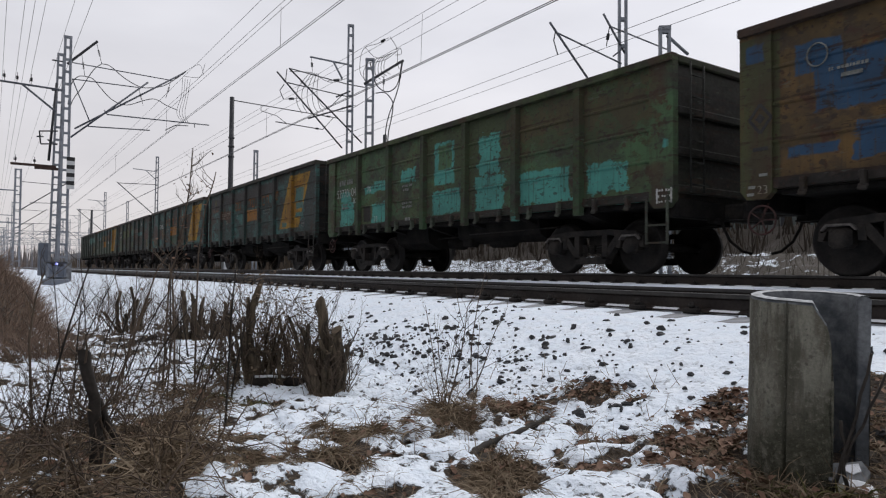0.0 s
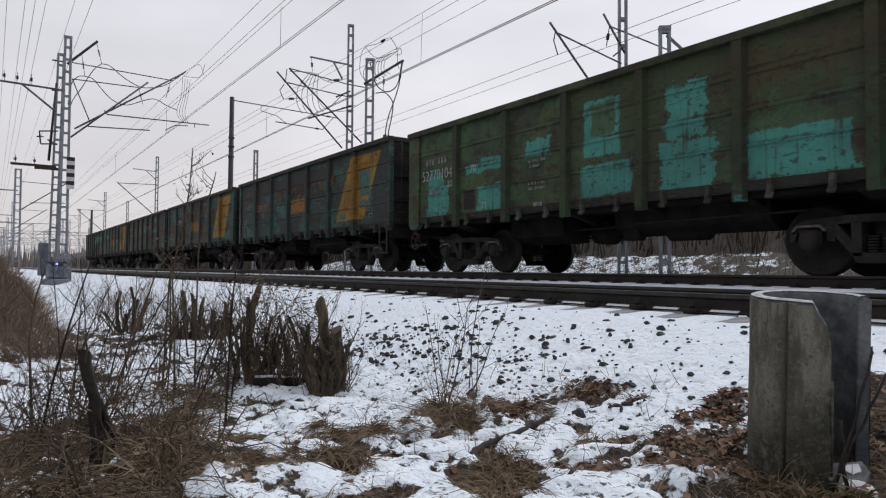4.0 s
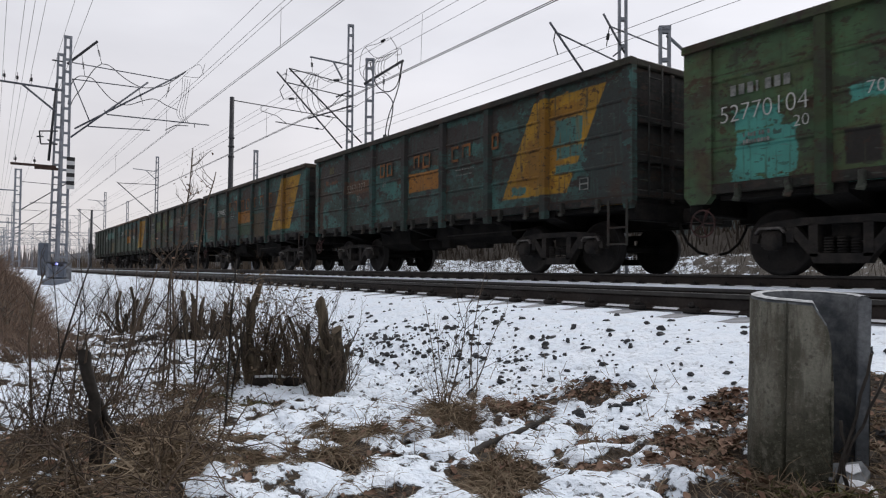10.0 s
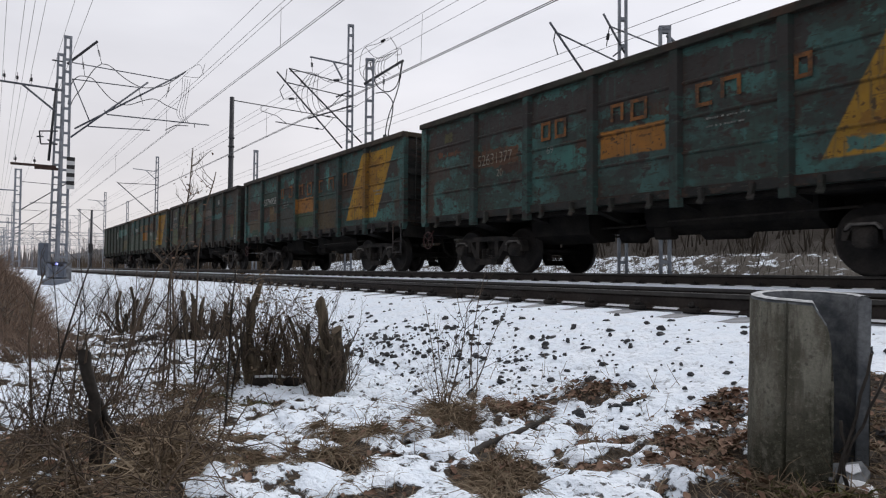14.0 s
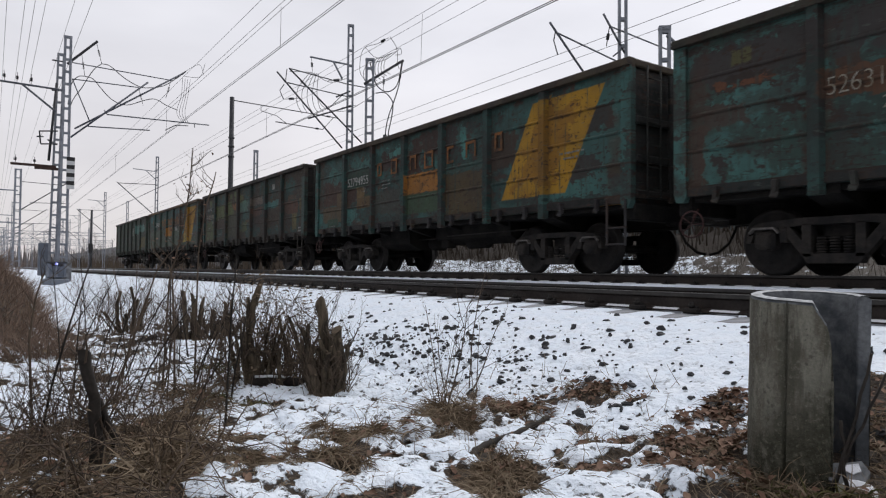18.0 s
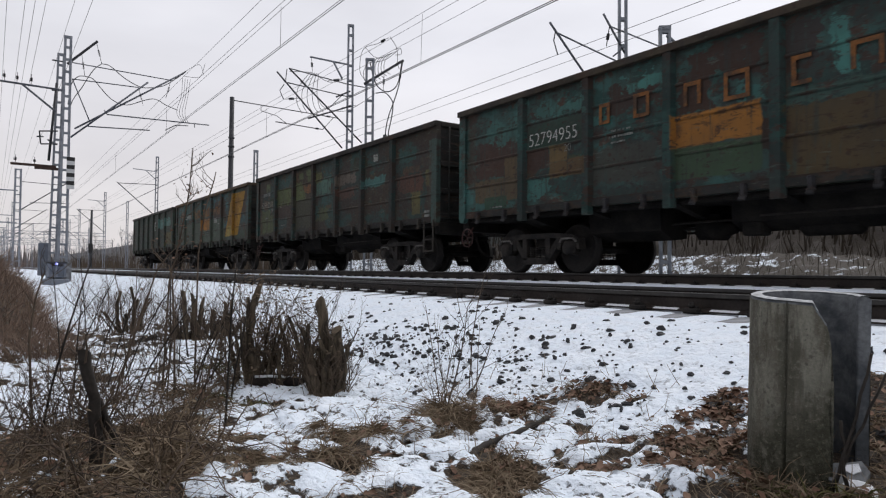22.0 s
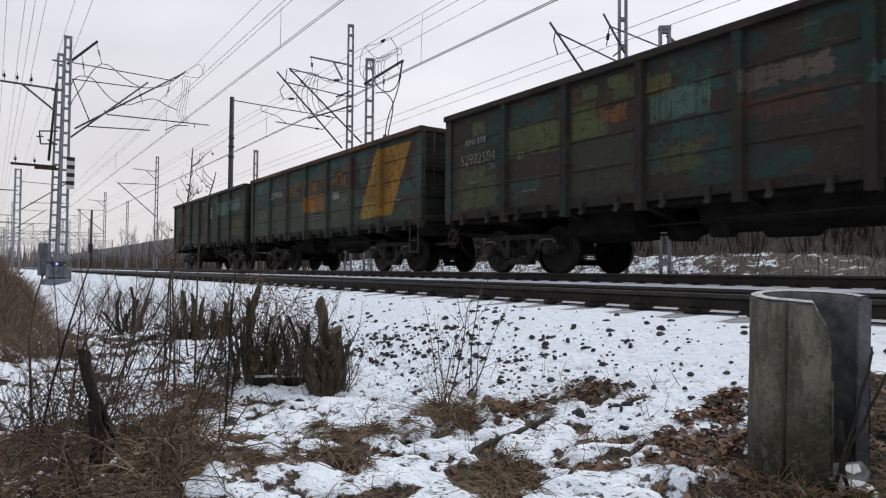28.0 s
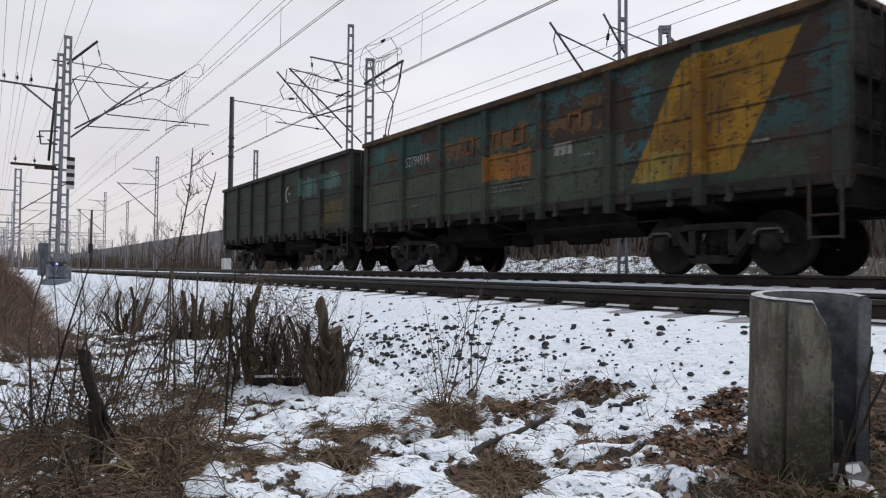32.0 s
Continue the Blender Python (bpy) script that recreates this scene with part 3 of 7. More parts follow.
TEAL, DEEP, RUST = (0.056, 0.135, 0.122), (0.038, 0.066, 0.057), (0.062, 0.038, 0.028)
GREEN, OLIVE = (0.066, 0.122, 0.060), (0.070, 0.096, 0.046)
AQUA, YELLOW, ORANGE = (0.072, 0.265, 0.225), (0.325, 0.178, 0.021), (0.300, 0.130, 0.026)
BLUE = (0.030, 0.070, 0.130)
BAND = [(9.55, 11.42, 1.5, 3.34, 0.53, 0.03, YELLOW), (9.95, 11.05, 1.7, 3.15, 0.53, 1.0, (0.240, 0.122, 0.021))]


def wagon_meshes(length, top, pillar, pillar_foot):
    """Every kind of part of one four-axle open wagon, once."""
    h, m, out = length / 2, {}, []
    posts = [s * a for a in (0.87, 2.6, 4.36) for s in (-1, 1)]
    edges = sorted([-h + pillar] + posts + [h - pillar])
    z0, z1 = 1.32, top - 0.13

    def put(name, kind, *shapes):
        out.extend((name, kind, s.mesh(name)) for s in shapes)
    for side in (-1, 1):
        for a, b in zip(edges[:-1], edges[1:]):
            s = Shape()
            prof = [(0.0, z0)]
            for k in (0.25, 0.5, 0.75):
                zz = z0 + (z1 - z0) * k
                prof += [(0.0, zz - 0.035), (0.026, zz - 0.010), (0.026, zz + 0.010), (0.0, zz + 0.035)]
            prof += [(0.0, z1)]
            y = side * 1.43
            loop = [(y + side * p, q) for p, q in prof] + [(y - side * 0.05, z1), (y - side * 0.05, z0)]
            s.prism(loop, 0, a, b)
            put("side_panel", "paint", s)
        for p in posts:
            s = Shape()
            y = side * 1.43
            s.prism([(p - 0.11, y), (p - 0.075, y + side * 0.10), (p + 0.075, y + side * 0.10), (p + 0.11, y)], 2, 1.04, z1 + 0.01)
            put("post", "post", s)
        s = Shape()
        s.prism([(side * 1.36, z1), (side * 1.55, z1), (side * 1.55, top - 0.02), (side * 1.52, top), (side * 1.38, top), (side * 1.36, top - 0.02)], 0, -h, h)
        put("top_rail", "rim", s)
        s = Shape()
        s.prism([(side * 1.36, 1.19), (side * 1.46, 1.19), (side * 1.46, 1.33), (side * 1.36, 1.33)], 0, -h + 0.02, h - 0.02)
        put("bottom_chord", "trim", s)
        for e in (-1, 1):
            s = Shape()
            xo, xi = e * h, e * (h - pillar)
            s.prism([(xo, pillar_foot + 0.12), (xo, z1 + 0.005), (xi, z1 + 0.005), (xi, pillar_foot + 0.1), (xi + e * pillar * 0.2, pillar_foot), (xo - e * pillar * 0.2, pillar_foot)], 1, side * 1.36, side * 1.485)
            put("corner_pillar", "paint", s)
        for a, b in zip(edges[:-1], edges[1:]):
            for k in (0.27, 0.73):
                xx = a + (b - a) * k
                s = Shape()
                s.box((xx, side * 1.50, 1.20), (0.07, 0.10, 0.20), Euler((0, random.uniform(-0.15, 0.15), 0)).to_matrix(), 0.012)
                s.box((xx, side * 1.53, 1.09), (0.11, 0.04, 0.09), Euler((side * 0.4, 0.1, 0)).to_matrix(), 0.012)
                put("hatch_lock", "tab", s)
        for a, b in zip(edges[:-1], edges[1:]):
            s = Shape()
            s.prism([(side * 0.30, 1.16), (side * 1.34, 1.16), (side * 1.34, 1.10), (side * 0.30, 1.12)], 0, a + 0.05, b - 0.05)
            put("floor_hatch", "grime", s)
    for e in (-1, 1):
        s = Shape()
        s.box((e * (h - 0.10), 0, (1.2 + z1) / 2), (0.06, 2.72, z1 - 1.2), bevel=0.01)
        put("end_wall", "trim", s)
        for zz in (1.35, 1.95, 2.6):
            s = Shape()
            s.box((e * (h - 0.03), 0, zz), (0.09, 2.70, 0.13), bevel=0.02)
            put("end_rib", "trim", s)
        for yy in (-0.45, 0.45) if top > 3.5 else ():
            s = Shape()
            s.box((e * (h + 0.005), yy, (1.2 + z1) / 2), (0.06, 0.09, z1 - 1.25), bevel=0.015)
            put("end_stake", "trim", s)
        s = Shape()
        s.box((e * (h - 0.07), 0, top - 0.065), (0.14, 2.72, 0.13), bevel=0.02)
        put("end_rail", "rim", s)
        s = Shape()
        s.box((e * (h - 0.12), 0, 1.05), (0.22, 2.75, 0.30), bevel=0.02)
        put("buffer_beam", "grime", s)
        s = Shape()
        s.box((e * (h + 0.12), 0, 1.04), (0.45, 0.24, 0.25), bevel=0.04)
        s.box((e * (h + 0.37), 0.05 * e, 1.04), (0.22, 0.40, 0.34), bevel=0.08)
        s.box((e * (h + 0.43), -0.14 * e, 1.04), (0.14, 0.14, 0.30), bevel=0.03)
        put("coupler", "frame", s)
        s = Shape()
        y = -0.35 * e
        pts = [(e * (h + 0.08), y, 0.88), (e * (h + 0.13), y, 0.74), (e * (h + 0.24), y, 0.54), (e * (h + 0.36), y * 0.6, 0.38), (e * (h + 0.46), y * 0.3, 0.34)]
        s.tube(pts, 0.024, 8)
        s.rod((e * (h - 0.15), y, 0.90), (e * (h + 0.10), y, 0.86), 0.05)
        put("brake_hose", "grime", s)
        # climbing steps at the corner, below the floor
        side = -e
        s = Shape()
        for xx in (h - 0.10, h - 0.50):
            s.box((e * xx, side * 1.50, 0.86), (0.05, 0.025, 0.78), bevel=0.006)
        for zz in (0.50, 0.78):
            s.box((e * (h - 0.30), side * 1.50, zz), (0.42, 0.05, 0.03), bevel=0.006)
        put("corner_steps", "tab", s)
        s = Shape()
        for yy in (-1.18, -0.84):
            s.rod((e * (h + 0.10), e * yy, 1.30), (e * (h + 0.10), e * yy, top - 0.12), 0.016)
        for k in range(6):
            zz = 1.42 + k * (top - 1.75) / 5
            s.rod((e * (h + 0.10), e * -1.18, zz), (e * (h + 0.10), e * -0.84, zz), 0.013)
        put("end_ladder", "steel", s)
    # running gear fixed to the frame
    s = Shape()
    for yy in (-0.17, 0.17):
        s.box((0, yy, 0.98), (length - 0.2, 0.02, 0.34))
        s.box((0, yy, 0.82), (length - 0.2, 0.12, 0.02))
    s.box((0, 0, 1.15), (length - 0.2, 0.5, 0.03))
    put("centre_sill", "grime", s)
    s = Shape()
    s.box((0, 0, 1.178), (length - 0.14, 2.68, 0.02))
    put("floor", "grime", s)
    for p in posts:
        s = Shape()
        s.prism([(-1.36, 1.19), (1.36, 1.19), (1.36, 1.10), (0.4, 0.86), (-0.4, 0.86), (-1.36, 1.10)], 0, p - 0.08, p + 0.08)
        put("cross_bearer", "grime", s)
    for e in (-1, 1):
        s = Shape()
        s.prism([(-1.36, 1.19), (1.36, 1.19), (1.36, 1.06), (0.6, 0.86), (-0.6, 0.86), (-1.36, 1.06)], 0, e * 4.325 - 0.22, e * 4.325 + 0.22)
        put("bolster_beam", "grime", s)
    s = Shape()
    s.lathe((1.15, -0.55, 0.72), (1, 0, 0), [(-0.42, 0.0), (-0.42, 0.10), (-0.36, 0.155), (0.36, 0.155), (0.42, 0.10), (0.42, 0.0)], 18)
    put("air_tank", "grime", s)
    s = Shape()
    s.lathe((-0.75, -0.45, 0.74), (1, 0, 0), [(-0.25, 0.0), (-0.25, 0.17), (0.20, 0.19), (0.22, 0.12), (0.40, 0.08), (0.40, 0.0)], 18)
    s.box((-0.75, -0.45, 0.92), (0.3, 0.2, 0.12))
    put("brake_cylinder", "grime", s)
    s = Shape()
    s.box((0.15, -0.75, 0.70), (0.34, 0.26, 0.22), bevel=0.03)
    s.box((0.15, -0.75, 0.86), (0.12, 0.12, 0.20))
    put("brake_valve", "grime", s)
    s = Shape()
    s.prism([(-0.95, 1.12), (-0.20, 1.12), (-0.20, 0.62), (-0.55, 0.58), (-0.90, 0.74)], 0, -3.05, -1.45)
    put("hatch_gear", "grime", s)
    s = Shape()
    s.prism([(-0.95, 1.12), (-0.20, 1.12), (-0.20, 0.70), (-0.60, 0.66), (-0.90, 0.80)], 0, -0.15, 2.75)
    put("hatch_gear", "grime", s)
    for yy, zz, a, b in ((-0.30, 0.76, -3.4, 2.9), (-0.62, 0.84, -2.6, 0.0), (0.30, 0.74, -2.8, 3.4), (-0.90, 0.88, 0.3, 3.3)):
        s = Shape()
        s.rod((a, yy, zz), (b, yy, zz + 0.03), 0.022, n=6)
        put("brake_rod", "frame", s)
    s = Shape()
    s.tube([(-h + 0.30, -1.30, 1.0), (-h + 0.30, -1.44, 0.78)], 0.016)
    c = Vector((-h + 0.30, -1.46, 0.76))
    ring = [c + Vector((0.20 * math.cos(t), 0, 0.20 * math.sin(t))) for t in np.linspace(0, 2 * math.pi, 21)]
    s.tube(ring, 0.014, 6)
    for k in range(5):
        t = 2 * math.pi * k / 5
        s.rod(c, c + Vector((0.20 * math.cos(t), 0, 0.20 * math.sin(t))), 0.010, n=5)
    put("brake_wheel", "red", s)
    return out


def bogie_meshes():
    bolster = Shape()
    bolster.box((0, 0, 0.62), (0.44, 1.9, 0.24), bevel=0.04)
    sides = []
    for side in (-1, 1):
        s = Shape()
        y0, y1 = side * 0.94, side * 1.12
        top = [(-1.18, 0.66), (-1.02, 0.74), (-0.45, 0.79), (0.45, 0.79), (1.02, 0.74), (1.18, 0.66)]
        # upper chord, columns, lower chord and the two sloped legs
        s.prism(top + [(1.16, 0.56), (0.95, 0.64), (0.42, 0.69), (-0.42, 0.69), (-0.95, 0.64), (-1.16, 0.56)], 1, y0, y1)
        for e in (-1, 1):
            s.prism([(e * 0.40, 0.70), (e * 0.28, 0.70), (e * 0.28, 0.26), (e * 0.40, 0.26)], 1, y0, y1)
            s.prism([(e * 0.72, 0.66), (e * 0.58, 0.68), (e * 0.24, 0.28), (e * 0.34, 0.20)], 1, y0 + side * 0.01, y1 - side * 0.01)
            s.prism([(e * 1.18, 0.66), (e * 1.20, 0.46), (e * 1.13, 0.46), (e * 1.08, 0.60)], 1, y0, y1)
            s.prism([(e * 0.72, 0.66), (e * 0.62, 0.66), (e * 0.60, 0.46), (e * 0.70, 0.46)], 1, y0, y1)
        s.prism([(-0.40, 0.30), (0.40, 0.30), (0.34, 0.17), (-0.34, 0.17)], 1, y0, y1)
        for xx in (-0.17, 0.0, 0.17):
            for k in range(6):
                zz = 0.32 + k * 0.038
                s.lathe((xx, side * 1.04, zz), (0, 0, 1), [(-0.012, 0.060), (0.0, 0.075), (0.012, 0.060)], 10)
        sides.append(("side_frame", "frame", s.mesh("side_frame")))
    boxes = []
    for side in (-1, 1):
        for e in (-1, 1):
            s = Shape()
            s.box((e * 0.925, side * 1.03, 0.50), (0.30, 0.24, 0.28), bevel=0.05)
            s.lathe((e * 0.925, side * 1.15, 0.4785), (0, side, 0), [(0.0, 0.13), (0.03, 0.12), (0.035, 0.05), (0.035, 0.0)], 16)
            boxes.append(("axle_box", "frame", s.mesh("axle_box")))
            s = Shape()
            pts = [(e * 0.925 + dx, side * 1.10, zz) for dx, zz in ((-0.21, 0.60), (-0.15, 0.665), (0.15, 0.665), (0.21, 0.60))]
            for a, b in zip(pts[:-1], pts[1:]):
                a, b = Vector(a), Vector(b)
                mid, d = (a + b) / 2, b - a
                s.box(mid, (d.length + 0.02, 0.14, 0.035), Euler((0, -math.atan2(d.z, d.x), 0)).to_matrix(), 0.01)
            boxes.append(("box_saddle", "worn", s.mesh("box_saddle")))
    w = Shape()
    w.rod((0, -1.05, 0), (0, 1.05, 0), 0.075, n=14)
    for side in (-1, 1):
        prof = [(-0.10, 0.12), (-0.07, 0.13), (-0.035, 0.20), (-0.03, 0.40), (-0.065, 0.425), (-0.065, 0.472), (0.035, 0.478), (0.045, 0.505), (0.065, 0.500), (0.065, 0.43), (0.02, 0.40), (0.0, 0.22), (0.06, 0.13), (0.08, 0.10)]
        # profile runs from the outer face inwards
        w.lathe((0, side * 0.80, 0), (0, -side, 0), prof, 40)
        for k in range(3):
            t = k * 2 * math.pi / 3
            w.box((0.30 * math.cos(t), side * 0.838, 0.30 * math.sin(t)), (0.05, 0.012, 0.05), Euler((0, -t, 0)).to_matrix(), 0.004)
    wheels = w.mesh("wheelset")
    return bolster.mesh("bogie"), sides + boxes, wheels


BOGIE = bogie_meshes()
M_worn = plain("worn_saddle_steel", (0.16, 0.15, 0.14), (0.10, 0.09, 0.085), 8, 0.55, 0.3, 0.2)
M_redwheel = plain("faded_red_paint", (0.055, 0.020, 0.018), (0.035, 0.02, 0.018), 8, 0.7, 0, 0.2)
M_steps = plain("grey_step_steel", (0.035, 0.036, 0.033), (0.022, 0.022, 0.02), 6, 0.7, 0.0, 0.2, gloss=0.15)
SHORT = wagon_meshes(12.80, 3.48, 0.46, 1.05)
LONG = wagon_meshes(13.00, 3.625, 0.22, 1.10)
WAGONS, WHEELS = [], []


def wagon(index, kit, half, offset, paint, rim, trim, tab, label):
    top = thing("gondola_wagon", (0, 0, 0), label, "freight wagon", "wagons of the coal train")
    # end walls, ribs, stakes and bottom chords take a darker paint than the sides
    kinds = {"paint": paint, "post": POST_PAINT[paint.name], "rim": rim, "trim": trim, "tab": tab, "grime": M_grime, "frame": M_frame, "steel": M_steps, "red": M_redwheel, "worn": M_worn}
    for name, kind, me in kit:
        part(name, me, kinds[kind], top)
    body, rest, wheels = BOGIE
    for e in (-1, 1):
        bogie = part("bogie", body, M_frame, top)
        bogie.location = (e * 4.325, 0, 0)
        for name, kind, me in rest:
            part(name, me, kinds[kind], bogie)
        for a in (-1, 1):
            ws = part("wheelset", wheels, M_wheel, bogie)
            ws.location = (a * 0.925, 0, 0.4785)
            WHEELS.append((ws, a * 0.925, random.uniform(0, 6.28)))
    WAGONS.append((top, offset - index * PITCH_CAR + half))
    return top


def lettering(text, size, at, mat, top, name="stencil_number", slope=0.0, stretch=1.0, y=-1.463):
    """Painted characters on the side facing the near track; at: wagon's own x, z of the lower left."""
    cu = bpy.data.curves.new(name, "FONT")
    cu.body, cu.size, cu.extrude, cu.shear, cu.offset = text, size, 0.0015, slope, -0.018 * size
    ob = bpy.data.objects.new(name, cu)
    scene.collection.objects.link(ob)
    me = bpy.data.meshes.new_from_object(ob.evaluated_get(bpy.context.evaluated_depsgraph_get()))
    bpy.data.objects.remove(ob)
    me.transform(Matrix.Translation((at[0], y, at[1])) @ pose(0, 0, 0, 90) @ Matrix.Diagonal((stretch, 1, 1, 1)))
    me.materials.clear()
    return part(name, me, mat, top)


def bars(rows, mat, top, name="faded_lettering", y=-1.461):
    """Unreadable or trade lettering as plain bars: x0, x1, z0, z1, or lists of those for one block shape."""
    r = random.Random(len(rows) + int(abs(rows[0][0] if isinstance(rows[0], tuple) else rows[0][0][0]) * 100))
    for piece in rows:
        s = Shape()
        if isinstance(piece, tuple) and piece[1] - piece[0] > 0.25 and piece[3] - piece[2] < 0.12:
            x0, x1, z0, z1 = piece
            while x0 < x1:
                w = r.uniform(0.018, 0.042)
                s.box((x0 + w / 2, y, (z0 + z1) / 2 + r.uniform(-0.004, 0.004)), (w, 0.005, (z1 - z0) * r.uniform(0.5, 0.8)))
                x0 += w + (0.014 if r.random() < 0.78 else 0.05)
        else:
            for x0, x1, z0, z1 in (piece if isinstance(piece, list) else [piece]):
                s.box(((x0 + x1) / 2, y, (z0 + z1) / 2), (x1 - x0, 0.005, z1 - z0))
        part(name, s, mat, top)


def glyph(kind, x, z, w, hgt, t=0.06):
    """Strokes of one plain block shape."""
    r = {"l": (x, x + t, z + t + 0.001, z + hgt - t - 0.001), "r": (x + w - t, x + w, z + t + 0.001, z + hgt - t - 0.001), "b": (x, x + w, z, z + t), "t": (x, x + w, z + hgt - t, z + hgt), "m": (x, x + w, z + hgt / 2 - t / 2, z + hgt / 2 + t / 2)}
    return [[r[k] for k in kind]]


M_chalk = plain("faded_white_stencil", (0.50, 0.50, 0.48), (0.34, 0.34, 0.32), 9, 0.8, 0, 0.1)
M_dull = plain("worn_grey_stencil", (0.22, 0.225, 0.21), (0.09, 0.095, 0.09), 9, 0.8, 0, 0.1)
M_mid = plain("half_worn_stencil", (0.30, 0.29, 0.25), (0.16, 0.13, 0.09), 7, 0.8, 0, 0.1)
M_orange = plain("faded_orange_letters", (0.20, 0.080, 0.022), (0.055, 0.036, 0.025), 5, 0.8, 0, 0.2)
SIX4, SIX5 = 6.40, 6.50


def mottles(seed, n, tints, z0=1.5, z1=3.1):
    """Scattered touch-ups and scraped places along a side."""
    r = random.Random(seed)
    out = []
    for k in range(n):
        u, z, w, hgt = r.uniform(0.3, 12.0), r.uniform(z0, z1), r.uniform(0.25, 0.95), r.uniform(0.10, 0.38)
        out.append((u, u + w, z, z + hgt, 0, r.uniform(0.25, 0.7), tints[k % len(tints)]))
    return out


def dark(c, k=0.45):
    return tuple(x * k for x in c)


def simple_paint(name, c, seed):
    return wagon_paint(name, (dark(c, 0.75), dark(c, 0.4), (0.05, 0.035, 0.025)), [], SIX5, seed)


# wagon ahead, rust-brown with blue patches
p0 = wagon_paint("paint_brown_blue", ((0.105, 0.070, 0.030), (0.14, 0.085, 0.032), (0.10, 0.042, 0.020)), [
    (0.0, 0.55, 1.0, 3.3, 0, 0.05, (0.060, 0.064, 0.030)), (0.76, 1.35, 2.66, 3.06, 0, 0.12, BLUE), (1.02, 1.85, 2.12, 2.83, 0, 0.18, BLUE), (0.65, 1.3, 1.58, 1.72, 0, 0.1, BLUE),
    (1.5, 3.2, 1.5, 1.9, 0, 0.25, BLUE), (0.1, 0.35, 2.95, 3.2, 0, 0.1, BLUE)], SIX4, 1)
w0 = wagon(0, SHORT, SIX4, 0.0, p0, simple_paint("rim_brown", (0.075, 0.045, 0.03), 11), simple_paint("trim_brown", (0.035, 0.03, 0.025), 12), simple_paint("tab_brown", (0.06, 0.045, 0.03), 13),
           "rust-brown open freight wagon with blue paint patches on rails")
lettering("23", 0.17, (0.24 - SIX4, 1.12), M_mid, w0, y=-1.489)
bars([(0.10 - SIX4, 0.20 - SIX4, 1.10, 1.14), (0.12 - SIX4, 0.22 - SIX4, 1.20, 1.24), (0.28 - SIX4, 0.40 - SIX4, 1.36, 1.40)], M_dull, w0, y=-1.489)
s = Shape()
for k in range(4):
    t = math.pi / 2 * k
    a, b = (Vector((0.30 - SIX4 + 0.16 * math.cos(q), -1.489, 2.16 + 0.20 * math.sin(q))) for q in (t, t + math.pi / 2))
    d = b - a
    s.box((a + b) / 2, (d.length, 0.004, 0.04), Euler((0, -math.atan2(d.z, d.x), 0)).to_matrix())
s.box((0.30 - SIX4, -1.489, 2.16), (0.10, 0.004, 0.10), Euler((0, 0.78, 0)).to_matrix())
s.box((0.30 - SIX4, -1.489, 1.74), (0.22, 0.004, 0.05))
part("stencil_diamond", s, M_black, w0)
bars([(1.20 - SIX4, 1.65 - SIX4, 2.60, 2.66), (1.35 - SIX4, 1.60 - SIX4, 2.50, 2.55)], M_dull, w0)
ring = [(1.06 + 0.13 * math.cos(q) - SIX4, -1.462, 2.86 + 0.15 * math.sin(q)) for q in np.linspace(0, 2 * math.pi, 19)]
s = Shape()
s.tube(ring, 0.012, 4)
part("stencil_ring", s, M_dull, w0)
# green wagon with turquoise touch-ups
p1 = wagon_paint("paint_green_turquoise", (GREEN, OLIVE, (0.062, 0.050, 0.028)), [
    (5.5, 12.4, 2.3, 3.5, 0, 1.6, (0.056, 0.073, 0.036)), (8.6, 12.2, 2.6, 3.2, 0, 2.0, (0.068, 0.060, 0.032)), (7.7, 8.5, 1.05, 1.3, 0, 0.9, AQUA), (0.8, 1.6, 1.1, 1.4, 0, 1.0, AQUA), (9.2, 10.4, 1.1, 1.4, 0, 1.3, AQUA),
    (0.83, 1.69, 1.40, 2.05, 0, 0.16, AQUA), (0.78, 1.5, 2.05, 2.36, 0, 0.25, AQUA), (2.36, 2.9, 2.18, 2.40, 0, 0.2, AQUA), (2.9, 3.77, 2.22, 2.50, 0, 0.2, AQUA), (2.80, 3.77, 1.35, 1.86, 0, 0.3, AQUA),
    (4.40, 5.09, 2.30, 2.62, 0, 0.3, AQUA), (5.97, 6.80, 2.06, 3.06, 0, 0.12, AQUA), (6.14, 6.70, 2.42, 3.00, 0, 0.12, GREEN), (5.90, 7.05, 1.36, 1.94, 0, 0.14, AQUA),
    (7.73, 8.45, 2.10, 2.97, 0, 0.45, AQUA), (7.62, 8.60, 1.22, 2.06, 0, 0.55, AQUA), (9.12, 10.5, 1.36, 1.98, 0, 0.20, AQUA), (10.95, 11.85, 1.42, 1.93, 0, 0.30, AQUA), (12.60, 12.72, 2.0, 2.15, 0, 0.12, AQUA), (2.30, 2.72, 1.40, 1.84, 0, 0.04, (0.026, 0.024, 0.022))], SIX4, 2, 0.65)
w1 = wagon(1, SHORT, SIX4, 0.0, p1, simple_paint("rim_green", (0.085, 0.110, 0.050), 21), simple_paint("trim_green", (0.036, 0.040, 0.030), 22), simple_paint("tab_green", (0.10, 0.12, 0.09), 23),
           "green open freight wagon with turquoise touch-up patches on rails")
lettering("52770104", 0.36, (0.58 - SIX4, 2.20), M_chalk, w1, stretch=0.90)
lettering("20", 0.22, (1.66 - SIX4, 1.98), M_chalk, w1)
lettering("70", 0.24, (2.55 - SIX4, 2.22), M_chalk, w1)
lettering("23", 0.20, (2.98 - SIX4, 1.38), M_chalk, w1)
bars([(0.76 + 0.13 * k - SIX4, 0.76 + 0.13 * k + (0.03 if k == 3 else 0.085) - SIX4, 2.57, 2.72) for k in range(7)], M_dull, w1)
